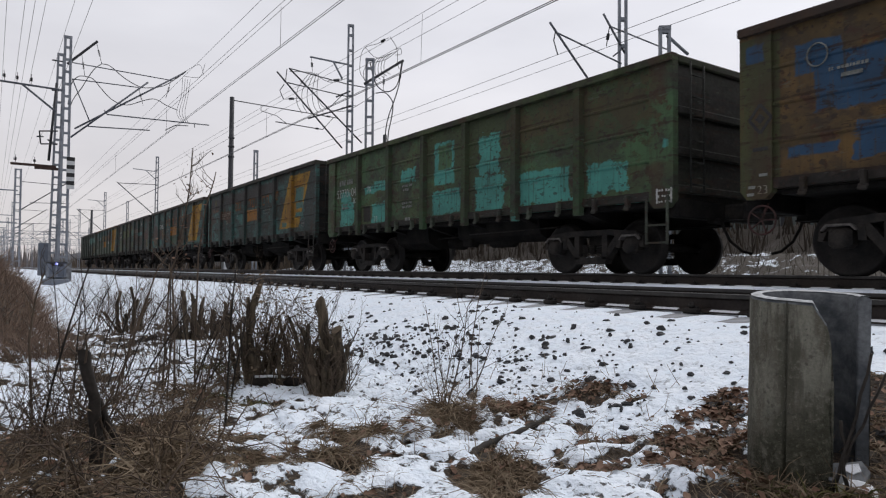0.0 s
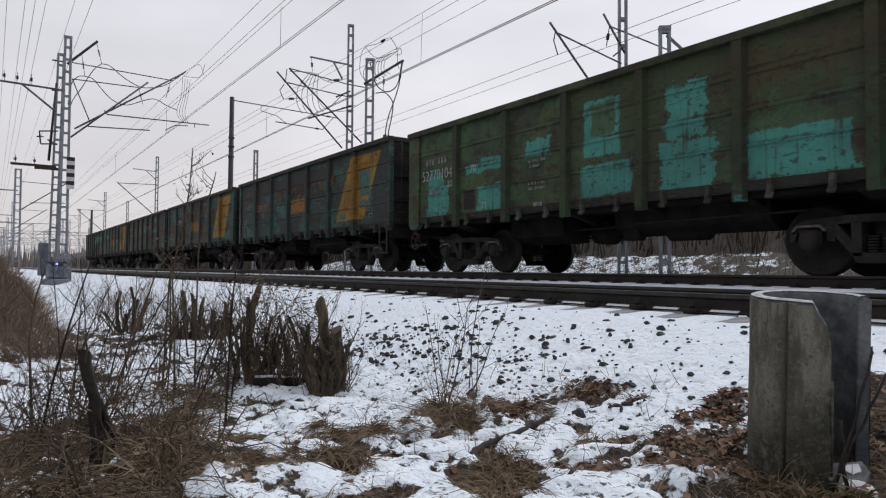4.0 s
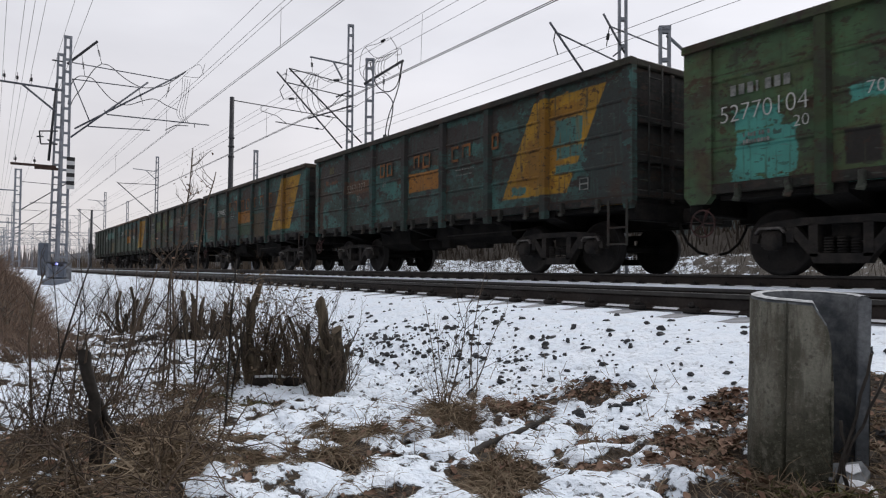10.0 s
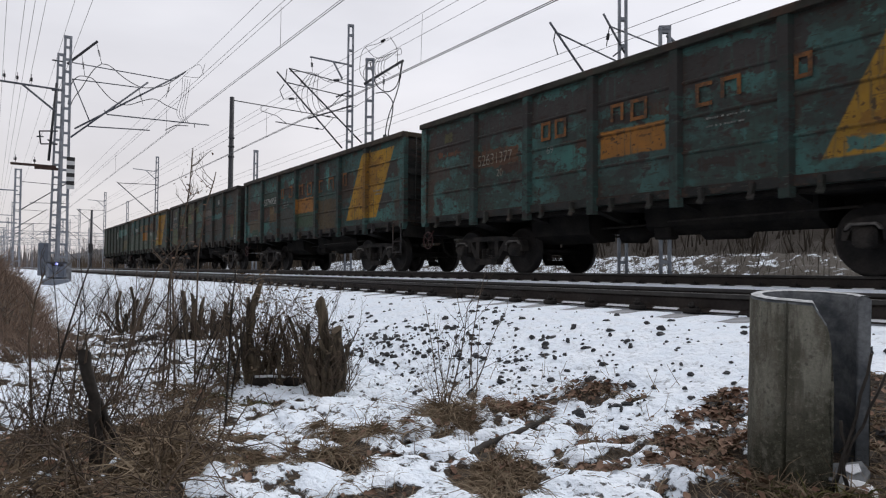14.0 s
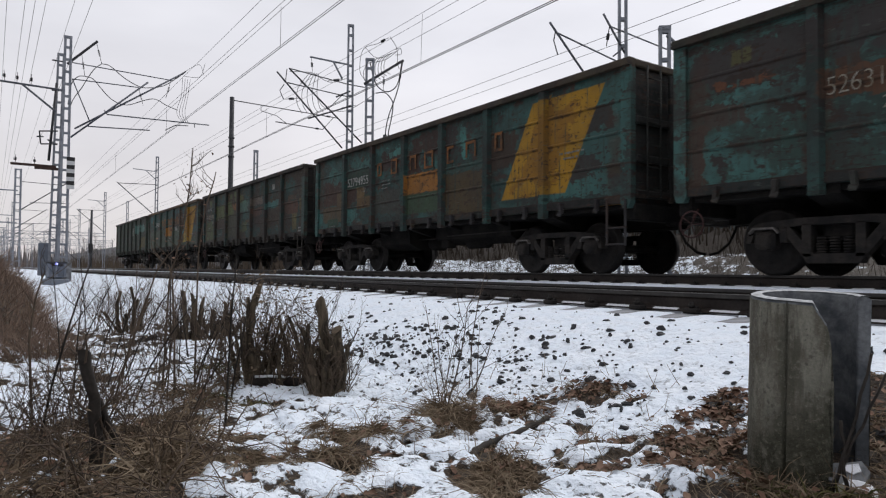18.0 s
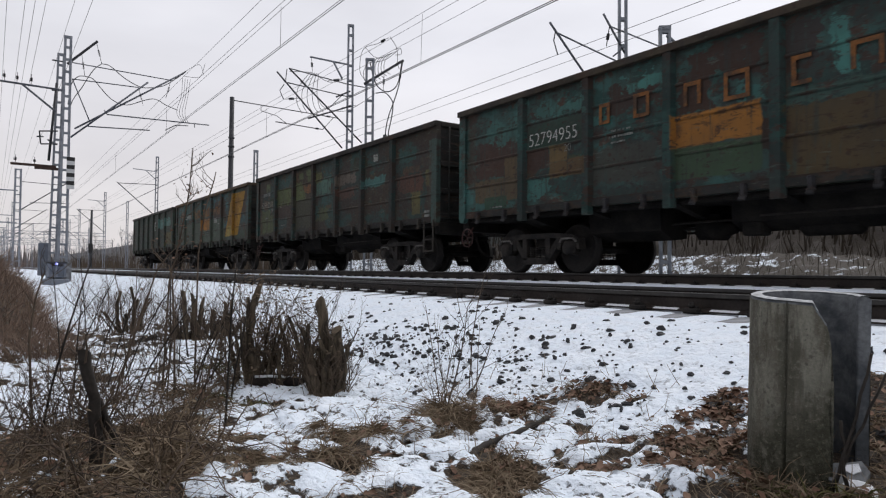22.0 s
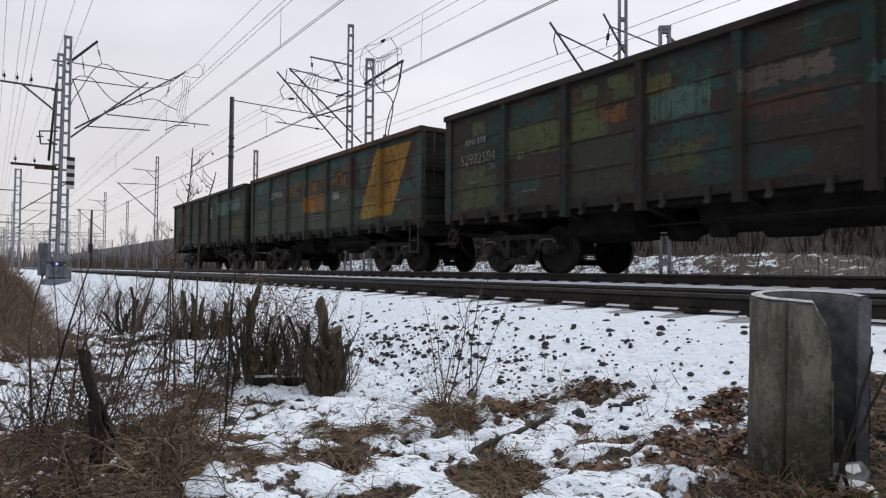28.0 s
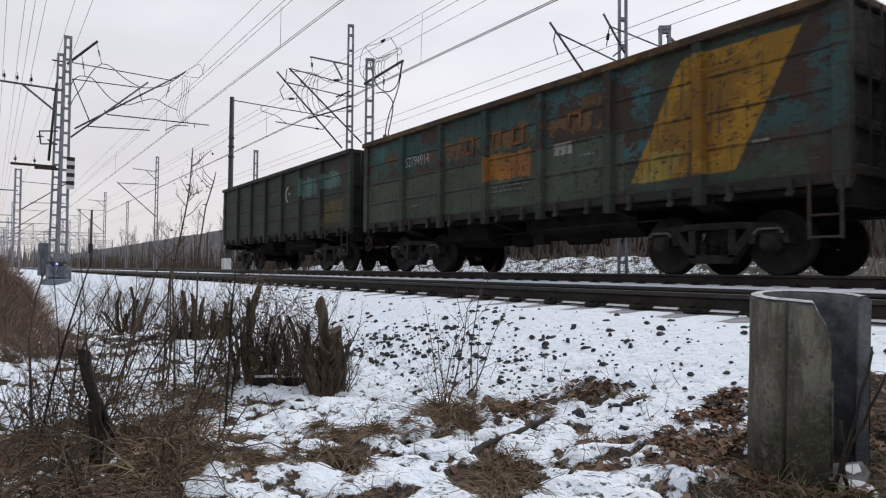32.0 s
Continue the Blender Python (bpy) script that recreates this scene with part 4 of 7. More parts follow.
bars([(a - SIX4, b - SIX4, z, z + 0.08) for a, b, z in ((4.5, 5.0, 2.16), (4.55, 4.85, 2.06), (4.5, 4.95, 1.72), (4.5, 5.0, 1.62), (4.65, 4.9, 1.3), (0.95, 1.35, 1.94), (0.95, 1.3, 1.84))], M_dull, w1)

bars([(12.50 - SIX4, 12.76 - SIX4, z, z + 0.05) for z in (1.12, 1.21, 1.30)] + [(12.48 - SIX4, 12.51 - SIX4, 1.12, 1.36), (12.75 - SIX4, 12.78 - SIX4, 1.12, 1.36)], M_chalk, w1, y=-1.489)
# teal wagon with yellow band and faded mark
p2 = wagon_paint("paint_teal_yellow_mark", (TEAL, DEEP, (0.040, 0.034, 0.030)), mottles(12, 16, ((0.036, 0.028, 0.024), (0.048, 0.130, 0.116), (0.060, 0.036, 0.026))) + [(11.9, 12.95, 1.3, 3.4, 0, 0.9, (0.036, 0.044, 0.042))] + BAND + [
    (11.08, 11.80, 2.40, 2.88, 0.1, 0.10, TEAL), (11.15, 11.80, 2.14, 2.35, 0.1, 0.10, TEAL), (11.12, 11.74, 1.85, 2.02, 0.1, 0.08, TEAL), (9.85, 10.3, 1.55, 1.72, 0.1, 0.15, TEAL), (5.80, 7.15, 2.0, 2.46, 0.0, 0.06, ORANGE),
    (0.3, 9.4, 2.85, 3.34, 0, 0.6, (0.046, 0.042, 0.040)), (0.95, 1.25, 3.02, 3.24, 0, 0.10, (0.080, 0.076, 0.036)), (0.7, 1.7, 2.70, 2.78, 0, 0.35, (0.11, 0.048, 0.026)), (2.2, 3.6, 2.25, 2.62, 0, 0.25, (0.100, 0.052, 0.030)), (0.5, 1.2, 2.2, 2.5, 0, 0.3, (0.055, 0.046, 0.038)), (0.2, 0.5, 1.3, 2.2, 0, 0.3, (0.060, 0.044, 0.034))], SIX5, 3)
w2 = wagon(2, LONG, SIX5, -0.08, p2, simple_paint("rim_teal", (0.055, 0.055, 0.040), 31), simple_paint("trim_teal", (0.030, 0.036, 0.034), 32), simple_paint("tab_teal", (0.06, 0.065, 0.055), 33),
           "dark teal open freight wagon with yellow slanted band on rails")
lettering("52631377", 0.34, (2.27 - SIX5, 2.30), M_mid, w2, stretch=0.86)
lettering("20", 0.22, (2.92 - SIX5, 2.02), M_mid, w2)
lettering("69", 0.20, (4.45 - SIX5, 2.28), M_dull, w2)
bars(glyph("lrtb", 4.30 - SIX5, 2.54, 0.26, 0.36) + glyph("lrtb", 4.68 - SIX5, 2.54, 0.30, 0.36) + glyph("lrt", 6.05 - SIX5, 2.54, 0.28, 0.36) + glyph("lrtb", 6.48 - SIX5, 2.54, 0.34, 0.36)
     + glyph("ltb", 7.72 - SIX5, 2.52, 0.28, 0.36) + glyph("lrt", 8.14 - SIX5, 2.52, 0.32, 0.36) + glyph("lrtb", 9.22 - SIX5, 2.60, 0.24, 0.34), M_orange, w2)
bars(glyph("lrtb", 11.78 - SIX5, 1.50, 0.22, 0.22, 0.02) + glyph("m", 11.80 - SIX5, 1.50, 0.18, 0.22, 0.03) + [(7.9 - SIX5, 8.6 - SIX5, 2.30, 2.34), (7.9 - SIX5, 8.5 - SIX5, 2.18, 2.22)], M_dull, w2)
# teal and brown wagon with yellow band and orange letters
p3 = wagon_paint("paint_teal_brown_yellow", (dark(TEAL, 0.75), dark(TEAL, 0.45), dark(RUST, 1.1)), mottles(9, 16, ((0.036, 0.026, 0.020), (0.045, 0.125, 0.112), (0.050, 0.058, 0.034), (0.060, 0.040, 0.026))) + [(10.8, 12.9, 1.9, 3.3, 0, 0.6, (0.044, 0.108, 0.098)), (10.8, 12.5, 1.4, 1.9, 0, 0.4, (0.050, 0.122, 0.110)), (11.5, 12.6, 2.5, 3.0, 0, 0.8, (0.036, 0.036, 0.032)), (11.0, 12.2, 1.7, 2.1, 0, 0.8, (0.042, 0.040, 0.036)), (9.2, 10.0, 2.2, 2.9, 0, 0.4, (0.05, 0.035, 0.025))] + BAND + [
    (5.70, 7.13, 1.95, 2.46, 0.0, 0.10, ORANGE), (5.72, 7.13, 1.46, 1.95, 0, 0.06, (0.045, 0.078, 0.045)), (2.89, 3.38, 2.10, 2.46, 0, 0.05, (0.125, 0.086, 0.038)), (2.89, 3.90, 1.80, 2.12, 0, 0.10, (0.100, 0.066, 0.033)), (2.25, 2.88, 2.00, 2.44, 0, 0.2, (0.052, 0.031, 0.024)), (2.25, 2.85, 1.42, 1.82, 0, 0.45, (0.050, 0.135, 0.120)), (2.3, 3.75, 2.98, 3.22, 0, 0.9, (0.048, 0.118, 0.104)), (4.4, 5.45, 2.75, 3.2, 0, 0.8, (0.046, 0.030, 0.024)), (5.8, 6.35, 2.5, 3.1, 0, 0.6, (0.050, 0.030, 0.023)), (6.0, 7.1, 2.96, 3.36, 0, 0.7, (0.046, 0.029, 0.023)), (7.4, 7.95, 2.85, 3.4, 0, 0.6, (0.040, 0.036, 0.034)), (8.15, 8.40, 2.55, 3.3, -0.15, 0.4, (0.060, 0.175, 0.155)), (4.75, 5.45, 3.10, 3.24, 0, 0.8, (0.060, 0.170, 0.150)), (4.0, 5.4, 1.55, 2.2, 0, 0.4, (0.050, 0.054, 0.046)), (7.5, 8.9, 2.25, 2.5, 0, 0.6, (0.042, 0.080, 0.068)), (7.49, 8.9, 1.30, 2.26, 0, 0.25, (0.070, 0.052, 0.028)),
    (0.55, 2.05, 1.50, 1.98, 0, 0.15, (0.082, 0.062, 0.038)), (0.6, 1.95, 2.02, 2.78, 0, 0.35, (0.056, 0.033, 0.025)), (1.0, 2.05, 2.72, 3.16, 0, 0.7, (0.048, 0.118, 0.104)), (1.55, 2.05, 1.95, 2.38, 0, 0.12, (0.095, 0.068, 0.038)), (0.88, 1.62, 1.34, 1.60, 0, 0.06, (0.030, 0.062, 0.042)), (2.3, 3.8, 2.42, 2.9, 0, 0.05, (0.030, 0.052, 0.040)), (0.2, 0.5, 1.5, 2.0, 0, 0.3, (0.050, 0.130, 0.120))], SIX5, 4)
w3 = wagon(3, LONG, SIX5, 0.0, p3, simple_paint("rim_ochre", (0.080, 0.062, 0.042), 41), simple_paint("trim_teal_brown", (0.030, 0.036, 0.034), 42), simple_paint("tab_grey", (0.05, 0.05, 0.055), 43),
           "teal and brown open freight wagon with yellow band on rails")
lettering("52794955", 0.36, (2.33 - SIX5, 2.48), M_chalk, w3, stretch=0.93)
lettering("20", 0.20, (3.3 - SIX5, 2.26), M_dull, w3)
bars(glyph("lrtb", 4.18 - SIX5, 2.60, 0.24, 0.36, 0.062) + glyph("lrtb", 4.93 - SIX5, 2.58, 0.32, 0.40, 0.062) + glyph("lrt", 5.90 - SIX5, 2.52, 0.30, 0.42, 0.062) + glyph("lrtb", 6.58 - SIX5, 2.52, 0.40, 0.42, 0.062)
     + glyph("ltb", 7.57 - SIX5, 2.52, 0.26, 0.40, 0.062) + glyph("lrt", 8.31 - SIX5, 2.50, 0.38, 0.42, 0.062) + glyph("lrtb", 9.35 - SIX5, 2.55, 0.26, 0.40, 0.062), M_orange, w3)
bars([(a - SIX5, b - SIX5, z, z + 0.05) for a, b, z in ((4.45, 4.85, 2.42), (4.4, 4.95, 2.32), (4.45, 4.8, 2.22), (1.1, 1.5, 1.35), (11.3, 11.9, 2.2), (11.4, 11.8, 2.1))], M_dull, w3)
# brown wagon with scraped green patches
p4 = wagon_paint("paint_brown_patchwork", ((0.044, 0.033, 0.024), dark(TEAL, 0.45), (0.066, 0.052, 0.032)), [
    *mottles(4, 24, ((0.030, 0.036, 0.022), (0.066, 0.080, 0.038), (0.075, 0.050, 0.032), (0.030, 0.070, 0.062), (0.10, 0.095, 0.048))),
    (2.25, 3.75, 2.32, 2.95, 0, 0.08, (0.085, 0.105, 0.045)), (0.98, 1.42, 3.0, 3.3, 0, 0.06, (0.085, 0.105, 0.050)), (1.05, 1.45, 2.0, 2.3, 0, 0.1, (0.075, 0.10, 0.045)), (5.8, 6.9, 2.45, 2.95, 0, 0.15, (0.07, 0.13, 0.105)),
    (5.6, 6.2, 2.85, 3.2, 0, 0.15, (0.10, 0.105, 0.042)), (7.4, 8.6, 2.2, 2.5, 0, 0.5, (0.085, 0.045, 0.032)), (7.4, 8.6, 2.6, 2.9, 0, 0.3, (0.12, 0.10, 0.08)), (9.1, 10.4, 2.35, 2.62, 0.1, 0.3, (0.055, 0.13, 0.12)),
    (11.05, 12.3, 2.0, 2.5, 0, 0.4, (0.080, 0.042, 0.030)), (11.8, 12.2, 1.45, 2.0, 0, 0.1, (0.10, 0.09, 0.04)), (12.45, 12.9, 2.1, 2.5, 0, 0.12, (0.11, 0.12, 0.045)), (12.6, 13.0, 1.2, 3.2, 0, 0.12, (0.050, 0.080, 0.070)),
    (9.73, 9.98, 3.05, 3.25, 0, 0.05, (0.30, 0.31, 0.28)), (0.4, 1.8, 1.4, 2.1, 0, 0.3, (0.07, 0.085, 0.04)), (2.3, 3.7, 1.45, 2.32, 0, 0.5, (0.048, 0.035, 0.029)), (4.0, 5.5, 1.4, 2.45, 0, 0.5, (0.052, 0.054, 0.036)),
    (4.05, 4.9, 2.42, 2.75, 0, 0.12, (0.085, 0.105, 0.045)), (4.05, 4.6, 2.78, 3.05, 0, 0.12, (0.075, 0.095, 0.042)), (4.3, 4.65, 3.12, 3.34, 0, 0.08, (0.085, 0.105, 0.050)), (4.9, 5.35, 3.18, 3.40, 0, 0.10, (0.085, 0.105, 0.050)),
    (4.75, 5.3, 2.62, 2.86, 0, 0.25, (0.15, 0.070, 0.028)), (2.3, 3.2, 1.5, 1.9, 0, 0.4, (0.040, 0.070, 0.062))], SIX5, 5)
w4 = wagon(4, LONG, SIX5, -0.02, p4, simple_paint("rim_dark", (0.045, 0.038, 0.030), 51), simple_paint("trim_dark", (0.030, 0.032, 0.030), 52), simple_paint("tab_dark", (0.06, 0.055, 0.045), 53),
           "brown and green patched open freight wagon on rails")
lettering("52982584", 0.34, (0.58 - SIX5, 2.38), M_mid, w4, stretch=0.92)
lettering("63", 0.20, (2.55 - SIX5, 2.28), M_mid, w4)
lettering("20", 0.20, (1.62 - SIX5, 2.20), M_dull, w4)
bars([(0.76 + 0.11 * k - SIX5, 0.76 + 0.11 * k + (0.025 if k == 3 else 0.072) - SIX5, 2.82, 2.95) for k in range(7)] + [(12.45 - SIX5, 12.68 - SIX5, 1.44, 1.50), (12.45 - SIX5, 12.68 - SIX5, 1.34, 1.40), (0.9 - SIX5, 1.3 - SIX5, 1.95, 2.0), (2.7 - SIX5, 3.1 - SIX5, 1.6, 1.66)], M_dull, w4)
# grey-green wagon with yellow band
p5 = wagon_paint("paint_greygreen_yellow", ((0.055, 0.085, 0.070), (0.045, 0.066, 0.045), dark(RUST, 1.1)), [
    (0.2, 9.6, 2.42, 3.5, 0, 1.1, (0.060, 0.034, 0.022)), (0.2, 9.6, 2.55, 3.5, 0, 1.7, (0.038, 0.082, 0.074)), (7.45, 9.9, 1.95, 3.45, 0, 1.0, (0.040, 0.110, 0.120)), (11.2, 12.95, 2.0, 3.4, 0, 1.0, (0.036, 0.082, 0.082)), (7.5, 9.8, 2.2, 3.3, 0, 1.7, (0.052, 0.036, 0.026)), (11.3, 12.6, 2.3, 3.3, 0, 1.4, (0.050, 0.034, 0.026)),
    (0.2, 9.4, 1.35, 2.4, 0, 0.12, (0.068, 0.088, 0.066))] + mottles(15, 14, ((0.055, 0.034, 0.024), (0.042, 0.125, 0.130), (0.10, 0.062, 0.030)), 2.45, 3.2) + BAND + [
    (5.60, 7.04, 1.95, 2.48, 0.0, 0.25, ORANGE), (9.7, 10.35, 1.5, 1.95, 0.53, 0.12, (0.30, 0.23, 0.055)), (7.71, 8.18, 2.22, 2.44, 0, 0.05, (0.28, 0.28, 0.26)), 
    (4.1, 5.3, 2.75, 3.0, 0, 0.9, (0.15, 0.09, 0.04)), (5.8, 7.0, 2.65, 2.95, 0, 0.9, (0.15, 0.09, 0.04)), (7.6, 8.7, 2.65, 2.95, 0, 0.9, (0.14, 0.08, 0.04))], SIX5, 6)
w5 = wagon(5, LONG, SIX5, -0.15, p5, simple_paint("rim_greybrown", (0.190, 0.110, 0.045), 61), simple_paint("trim_grey", (0.032, 0.038, 0.036), 62), simple_paint("tab_green_grey", (0.07, 0.08, 0.07), 63),
           "grey-green open freight wagon with rust-flecked yellow band on rails")
lettering("52794914", 0.36, (2.27 - SIX5, 2.66), M_chalk, w5, stretch=0.78)
bars(glyph("lrtb", 4.9 - SIX5, 2.62, 0.3, 0.36) + glyph("lrtb", 6.5 - SIX5, 2.60, 0.38, 0.38) + glyph("lrt", 5.85 - SIX5, 2.60, 0.3, 0.38) + glyph("lrt", 8.1 - SIX5, 2.60, 0.34, 0.36), M_orange, w5)
bars([(5.65 - SIX5, 7.0 - SIX5, 1.78, 1.82), (5.65 - SIX5, 6.8 - SIX5, 1.68, 1.72), (8.4 - SIX5, 8.8 - SIX5, 2.1, 2.16), (11.7 - SIX5, 11.95 - SIX5, 1.85, 1.89), (2.6 - SIX5, 2.95 - SIX5, 1.6, 1.68)], M_dull, w5)
# last wagon, dull green with scribbled marks
p6 = wagon_paint("paint_dull_green", ((0.042, 0.066, 0.052), (0.036, 0.052, 0.036), (0.055, 0.048, 0.030)), [
    (9.0, 10.4, 2.5, 3.1, 0, 0.35, (0.085, 0.17, 0.15)), (10.9, 12.2, 2.6, 3.1, 0, 0.4, (0.085, 0.16, 0.14)), (11.0, 12.4, 1.5, 2.2, 0, 0.35, (0.10, 0.085, 0.035))], SIX5, 7)
w6 = wagon(6, LONG, SIX5, -0.10, p6, simple_paint("rim_green_dark", (0.045, 0.050, 0.035), 71), simple_paint("trim_green_dark", (0.030, 0.034, 0.030), 72), simple_paint("tab_green_dark", (0.06, 0.065, 0.05), 73),
           "dull green open freight wagon at the end of the train")
s = Shape()
for a, b, c in (((7.98, 2.98), (7.78, 2.86), 0.07), ((7.80, 2.88), (7.74, 2.68), 0.08), ((7.74, 2.70), (7.82, 2.50), 0.09), ((7.80, 2.52), (7.96, 2.44), 0.06), ((8.02, 2.72), (8.14, 2.74), 0.07)):
    d = Vector((b[0] - a[0], 0, b[1] - a[1]))
    s.box(((a[0] + b[0]) / 2 - SIX5, -1.461, (a[1] + b[1]) / 2), (d.length, 0.005, c), Euler((0, -math.atan2(d.z, d.x), 0)).to_matrix())
part("chalk_scrawl", s, M_chalk, w6)
# ---- line-side structures ----
def lattice_mast(at, height, w, label, foot=0.5, name="catenary_mast", mat=None, group="catenary masts", pitch=0.70, taper=0.85, face=0.0, lean=0.0):
    mat = mat or M_galv
    top = thing(name, at, label, "mast", group)
    s = Shape()
    s.prism([(-w * 0.85, -w * 0.85), (w * 0.85, -w * 0.85), (w * 0.85, w * 0.85), (-w * 0.85, w * 0.85)], 2, -0.6, foot)
    part("foundation", s, M_sleeper, top)
    dep = 0.07
    ca, sa = math.cos(radians(face)), math.sin(radians(face))

    def turn_slant(q):
        q.v = [(x * ca - y * sa, x * sa + y * ca + lean * (z - 0.6 * height), z) for x, y, z in q.v]
    for sy in (-1, 1):
        s = Shape()
        a, b = w / 2, w / 2 * taper
        t = w * 0.12
        s.prism([(-dep, -t), (dep, -t), (dep, t), (-dep, t)], 2, foot, height)
        for i, v in enumerate(s.v):
            f = a + (b - a) * (v[2] - foot) / (height - foot)
            s.v[i] = (v[0], v[1] + sy * (f - t), v[2])
        turn_slant(s)
        part("leg", s, mat, top)
    z = foot + pitch * 0.4
    while z < height:
        f = w / 2 * (1 + (taper - 1) * (z - foot) / (height - foot))
        s = Shape()
        s.box((0, 0, z), (2 * dep - 0.02, 2 * f - 0.04, 0.09))
        turn_slant(s)
        part("batten", s, mat, top)
        z += pitch
    s = Shape()
    s.box((0, 0, height - 0.04), (2 * dep + 0.01, w * taper + 0.01, 0.10))
    turn_slant(s)
    part("cap", s, mat, top)
    return top


def insulator(s, a, b, r=0.06):
    a, b = Vector(a), Vector(b)
    d = b - a
    n = 6
    s.rod(a, b, 0.012, n=6)
    for k in range(n):
        c = a + d * (0.36 + 0.28 * k / (n - 1))
        s.lathe(c, d, [(-0.012, 0.02), (0.0, r), (0.012, 0.02)], 10)


def rods(top, name, lines, r, mat, each=True):
    for a, b in lines:
        s = Shape()
        s.rod(a, b, r, n=8)
        part(name, s, mat, top)


MAST_LABEL = "grey galvanised steel lattice mast carrying overhead line arms"
def smooth(pts, n=4):
    """A rounded line through the points."""
    pts = [Vector(p) for p in pts]
    ext = [pts[0] * 2 - pts[1]] + pts + [pts[-1] * 2 - pts[-2]]
    out = []
    for a, b, c, d in zip(ext, ext[1:], ext[2:], ext[3:]):
        for k in range(n):
            t = k / n
            out.append(0.5 * (2 * b + (c - a) * t + (2 * a - 5 * b + 4 * c - d) * t * t + (3 * b - a - 3 * c + d) * t ** 3))
    return out + [pts[-1]]


def cables(top, name, lines, r, mat):
    for pts in lines:
        s = Shape()
        s.tube(smooth(pts), r, 5)
        part(name, s, mat, top)


def strings(top, lines, r=0.05):
    for a, b in lines:
        s = Shape()
        insulator(s, a, b, r)
        part("insulator", s, M_dark, top)


# the mast on this side of the tracks, doubled by a slimmer one behind it
mast_l = lattice_mast((-33.8, 2.60, -0.72), 11.07, 0.40, "grey steel lattice mast with arms over both tracks, on concrete block", 1.0, pitch=0.55, taper=0.78)
s = Shape()
s.box((0, -0.25, 0.0), (1.45, 1.0, 0.50), bevel=0.05)
s.box((0, -0.25, 0.55), (0.95, 0.62, 0.55), bevel=0.04)
part("plinth", s, M_plinth, mast_l, "blue-grey painted concrete plinth")


def lm(y, z):
    return (0.0, y - 2.60, z + 0.72)


rods(mast_l, "boom", [(lm(2.94, 6.24), lm(7.54, 9.55)), (lm(2.80, 5.84), lm(5.94, 8.83))], 0.040, M_boom)
rods(mast_l, "tie_rod", [(lm(2.78, 9.2), lm(7.03, 9.1)), (lm(2.8, 8.46), lm(5.53, 8.52)), (lm(2.8, 8.46), lm(3.56, 6.58))], 0.024, M_boom)
rods(mast_l, "registration_tube", [(lm(4.24, 7.06), lm(8.8, 7.16)), (lm(3.45, 6.41), lm(6.07, 6.56))], 0.028, M_boom)
rods(mast_l, "drop_arm", [(lm(4.10, 7.25), lm(4.24, 7.06)), (lm(3.56, 6.58), lm(3.45, 6.41)), (lm(7.2, 6.95), lm(7.8, 7.0)), (lm(7.2, 6.95), lm(6.75, 6.65)), (lm(8.1, 7.12), lm(8.1, 6.95))], 0.02, M_dark)
s = Shape()
s.box(lm(3.18, 9.73), (0.10, 1.72, 0.10), Euler((0.82, 0, 0)).to_matrix(), 0.01)
part("bracket", s, M_dark, mast_l)
strings(mast_l, [(lm(3.73, 10.29), lm(3.96, 9.36)), (lm(3.15, 9.63), lm(3.29, 8.67)), (lm(6.95, 9.05), lm(6.75, 8.2)), (lm(5.53, 8.52), lm(5.75, 7.7)), (lm(7.2, 9.25), lm(7.85, 9.85))])
rods(mast_l, "crossarm", [(lm(-0.1, 7.94), lm(2.3, 7.9)), (lm(0.93, 7.9), lm(2.2, 6.9))], 0.045, M_boom)
rods(mast_l, "side_bracket", [(lm(1.6, 5.97), lm(2.3, 6.05)), (lm(1.66, 5.41), lm(2.3, 5.48)), (lm(1.6, 5.97), lm(1.66, 5.41)), (lm(1.5, 5.72), lm(1.76, 5.74))], 0.03, M_dark)
s = Shape()
s.box(lm(1.42, 4.46), (0.12, 1.7, 0.10), None, 0.01)
s.box(lm(1.90, 4.36), (0.10, 0.9, 0.12), None, 0.01)
part("crossarm", s, M_oldtimber, mast_l, "dark brown timber crossarm")
strings(mast_l, [(lm(0.28, 7.95), lm(0.25, 8.42)), (lm(0.72, 7.94), lm(0.74, 8.40)), (lm(1.24, 7.94), lm(1.25, 8.40)), (lm(0.75, 4.5), lm(0.75, 4.85)), (lm(1.45, 4.5), lm(1.45, 4.8))], 0.06)
cables(mast_l, "jumper_cable", [
    [lm(3.96, 9.36), lm(4.31, 9.32), lm(4.91, 8.87), lm(5.53, 8.58), lm(5.95, 8.57), lm(6.65, 8.79), lm(7.4, 9.4)],
    [lm(3.96, 9.36), lm(3.62, 8.99), lm(3.19, 8.14), lm(2.74, 7.17), lm(2.74, 5.4)],
    [lm(3.29, 8.67), lm(3.63, 8.6), lm(3.99, 8.19), lm(4.46, 7.75), lm(5.06, 7.62), lm(5.79, 7.95), lm(6.28, 8.08), lm(6.8, 7.85), lm(7.3, 7.7)],
    [lm(3.29, 8.67), lm(3.02, 8.6), lm(2.76, 8.2), lm(2.66, 7.29)]], 0.020, M_wire)
cables(mast_l, "hanging_loop", [[lm(7.5 + 0.12 * k, 9.3), lm(7.45 + 0.1 * k, 8.4), lm(7.25 + 0.13 * k, 7.6), lm(7.5 + 0.1 * k, 7.15)] for k in range(4)] + [[lm(7.5, 9.4), lm(8.3, 9.5), lm(8.55, 10.2)], [lm(7.9, 9.9), lm(8.3, 10.1), lm(8.5, 9.6)]], 0.010, M_wire)
sign = Shape()
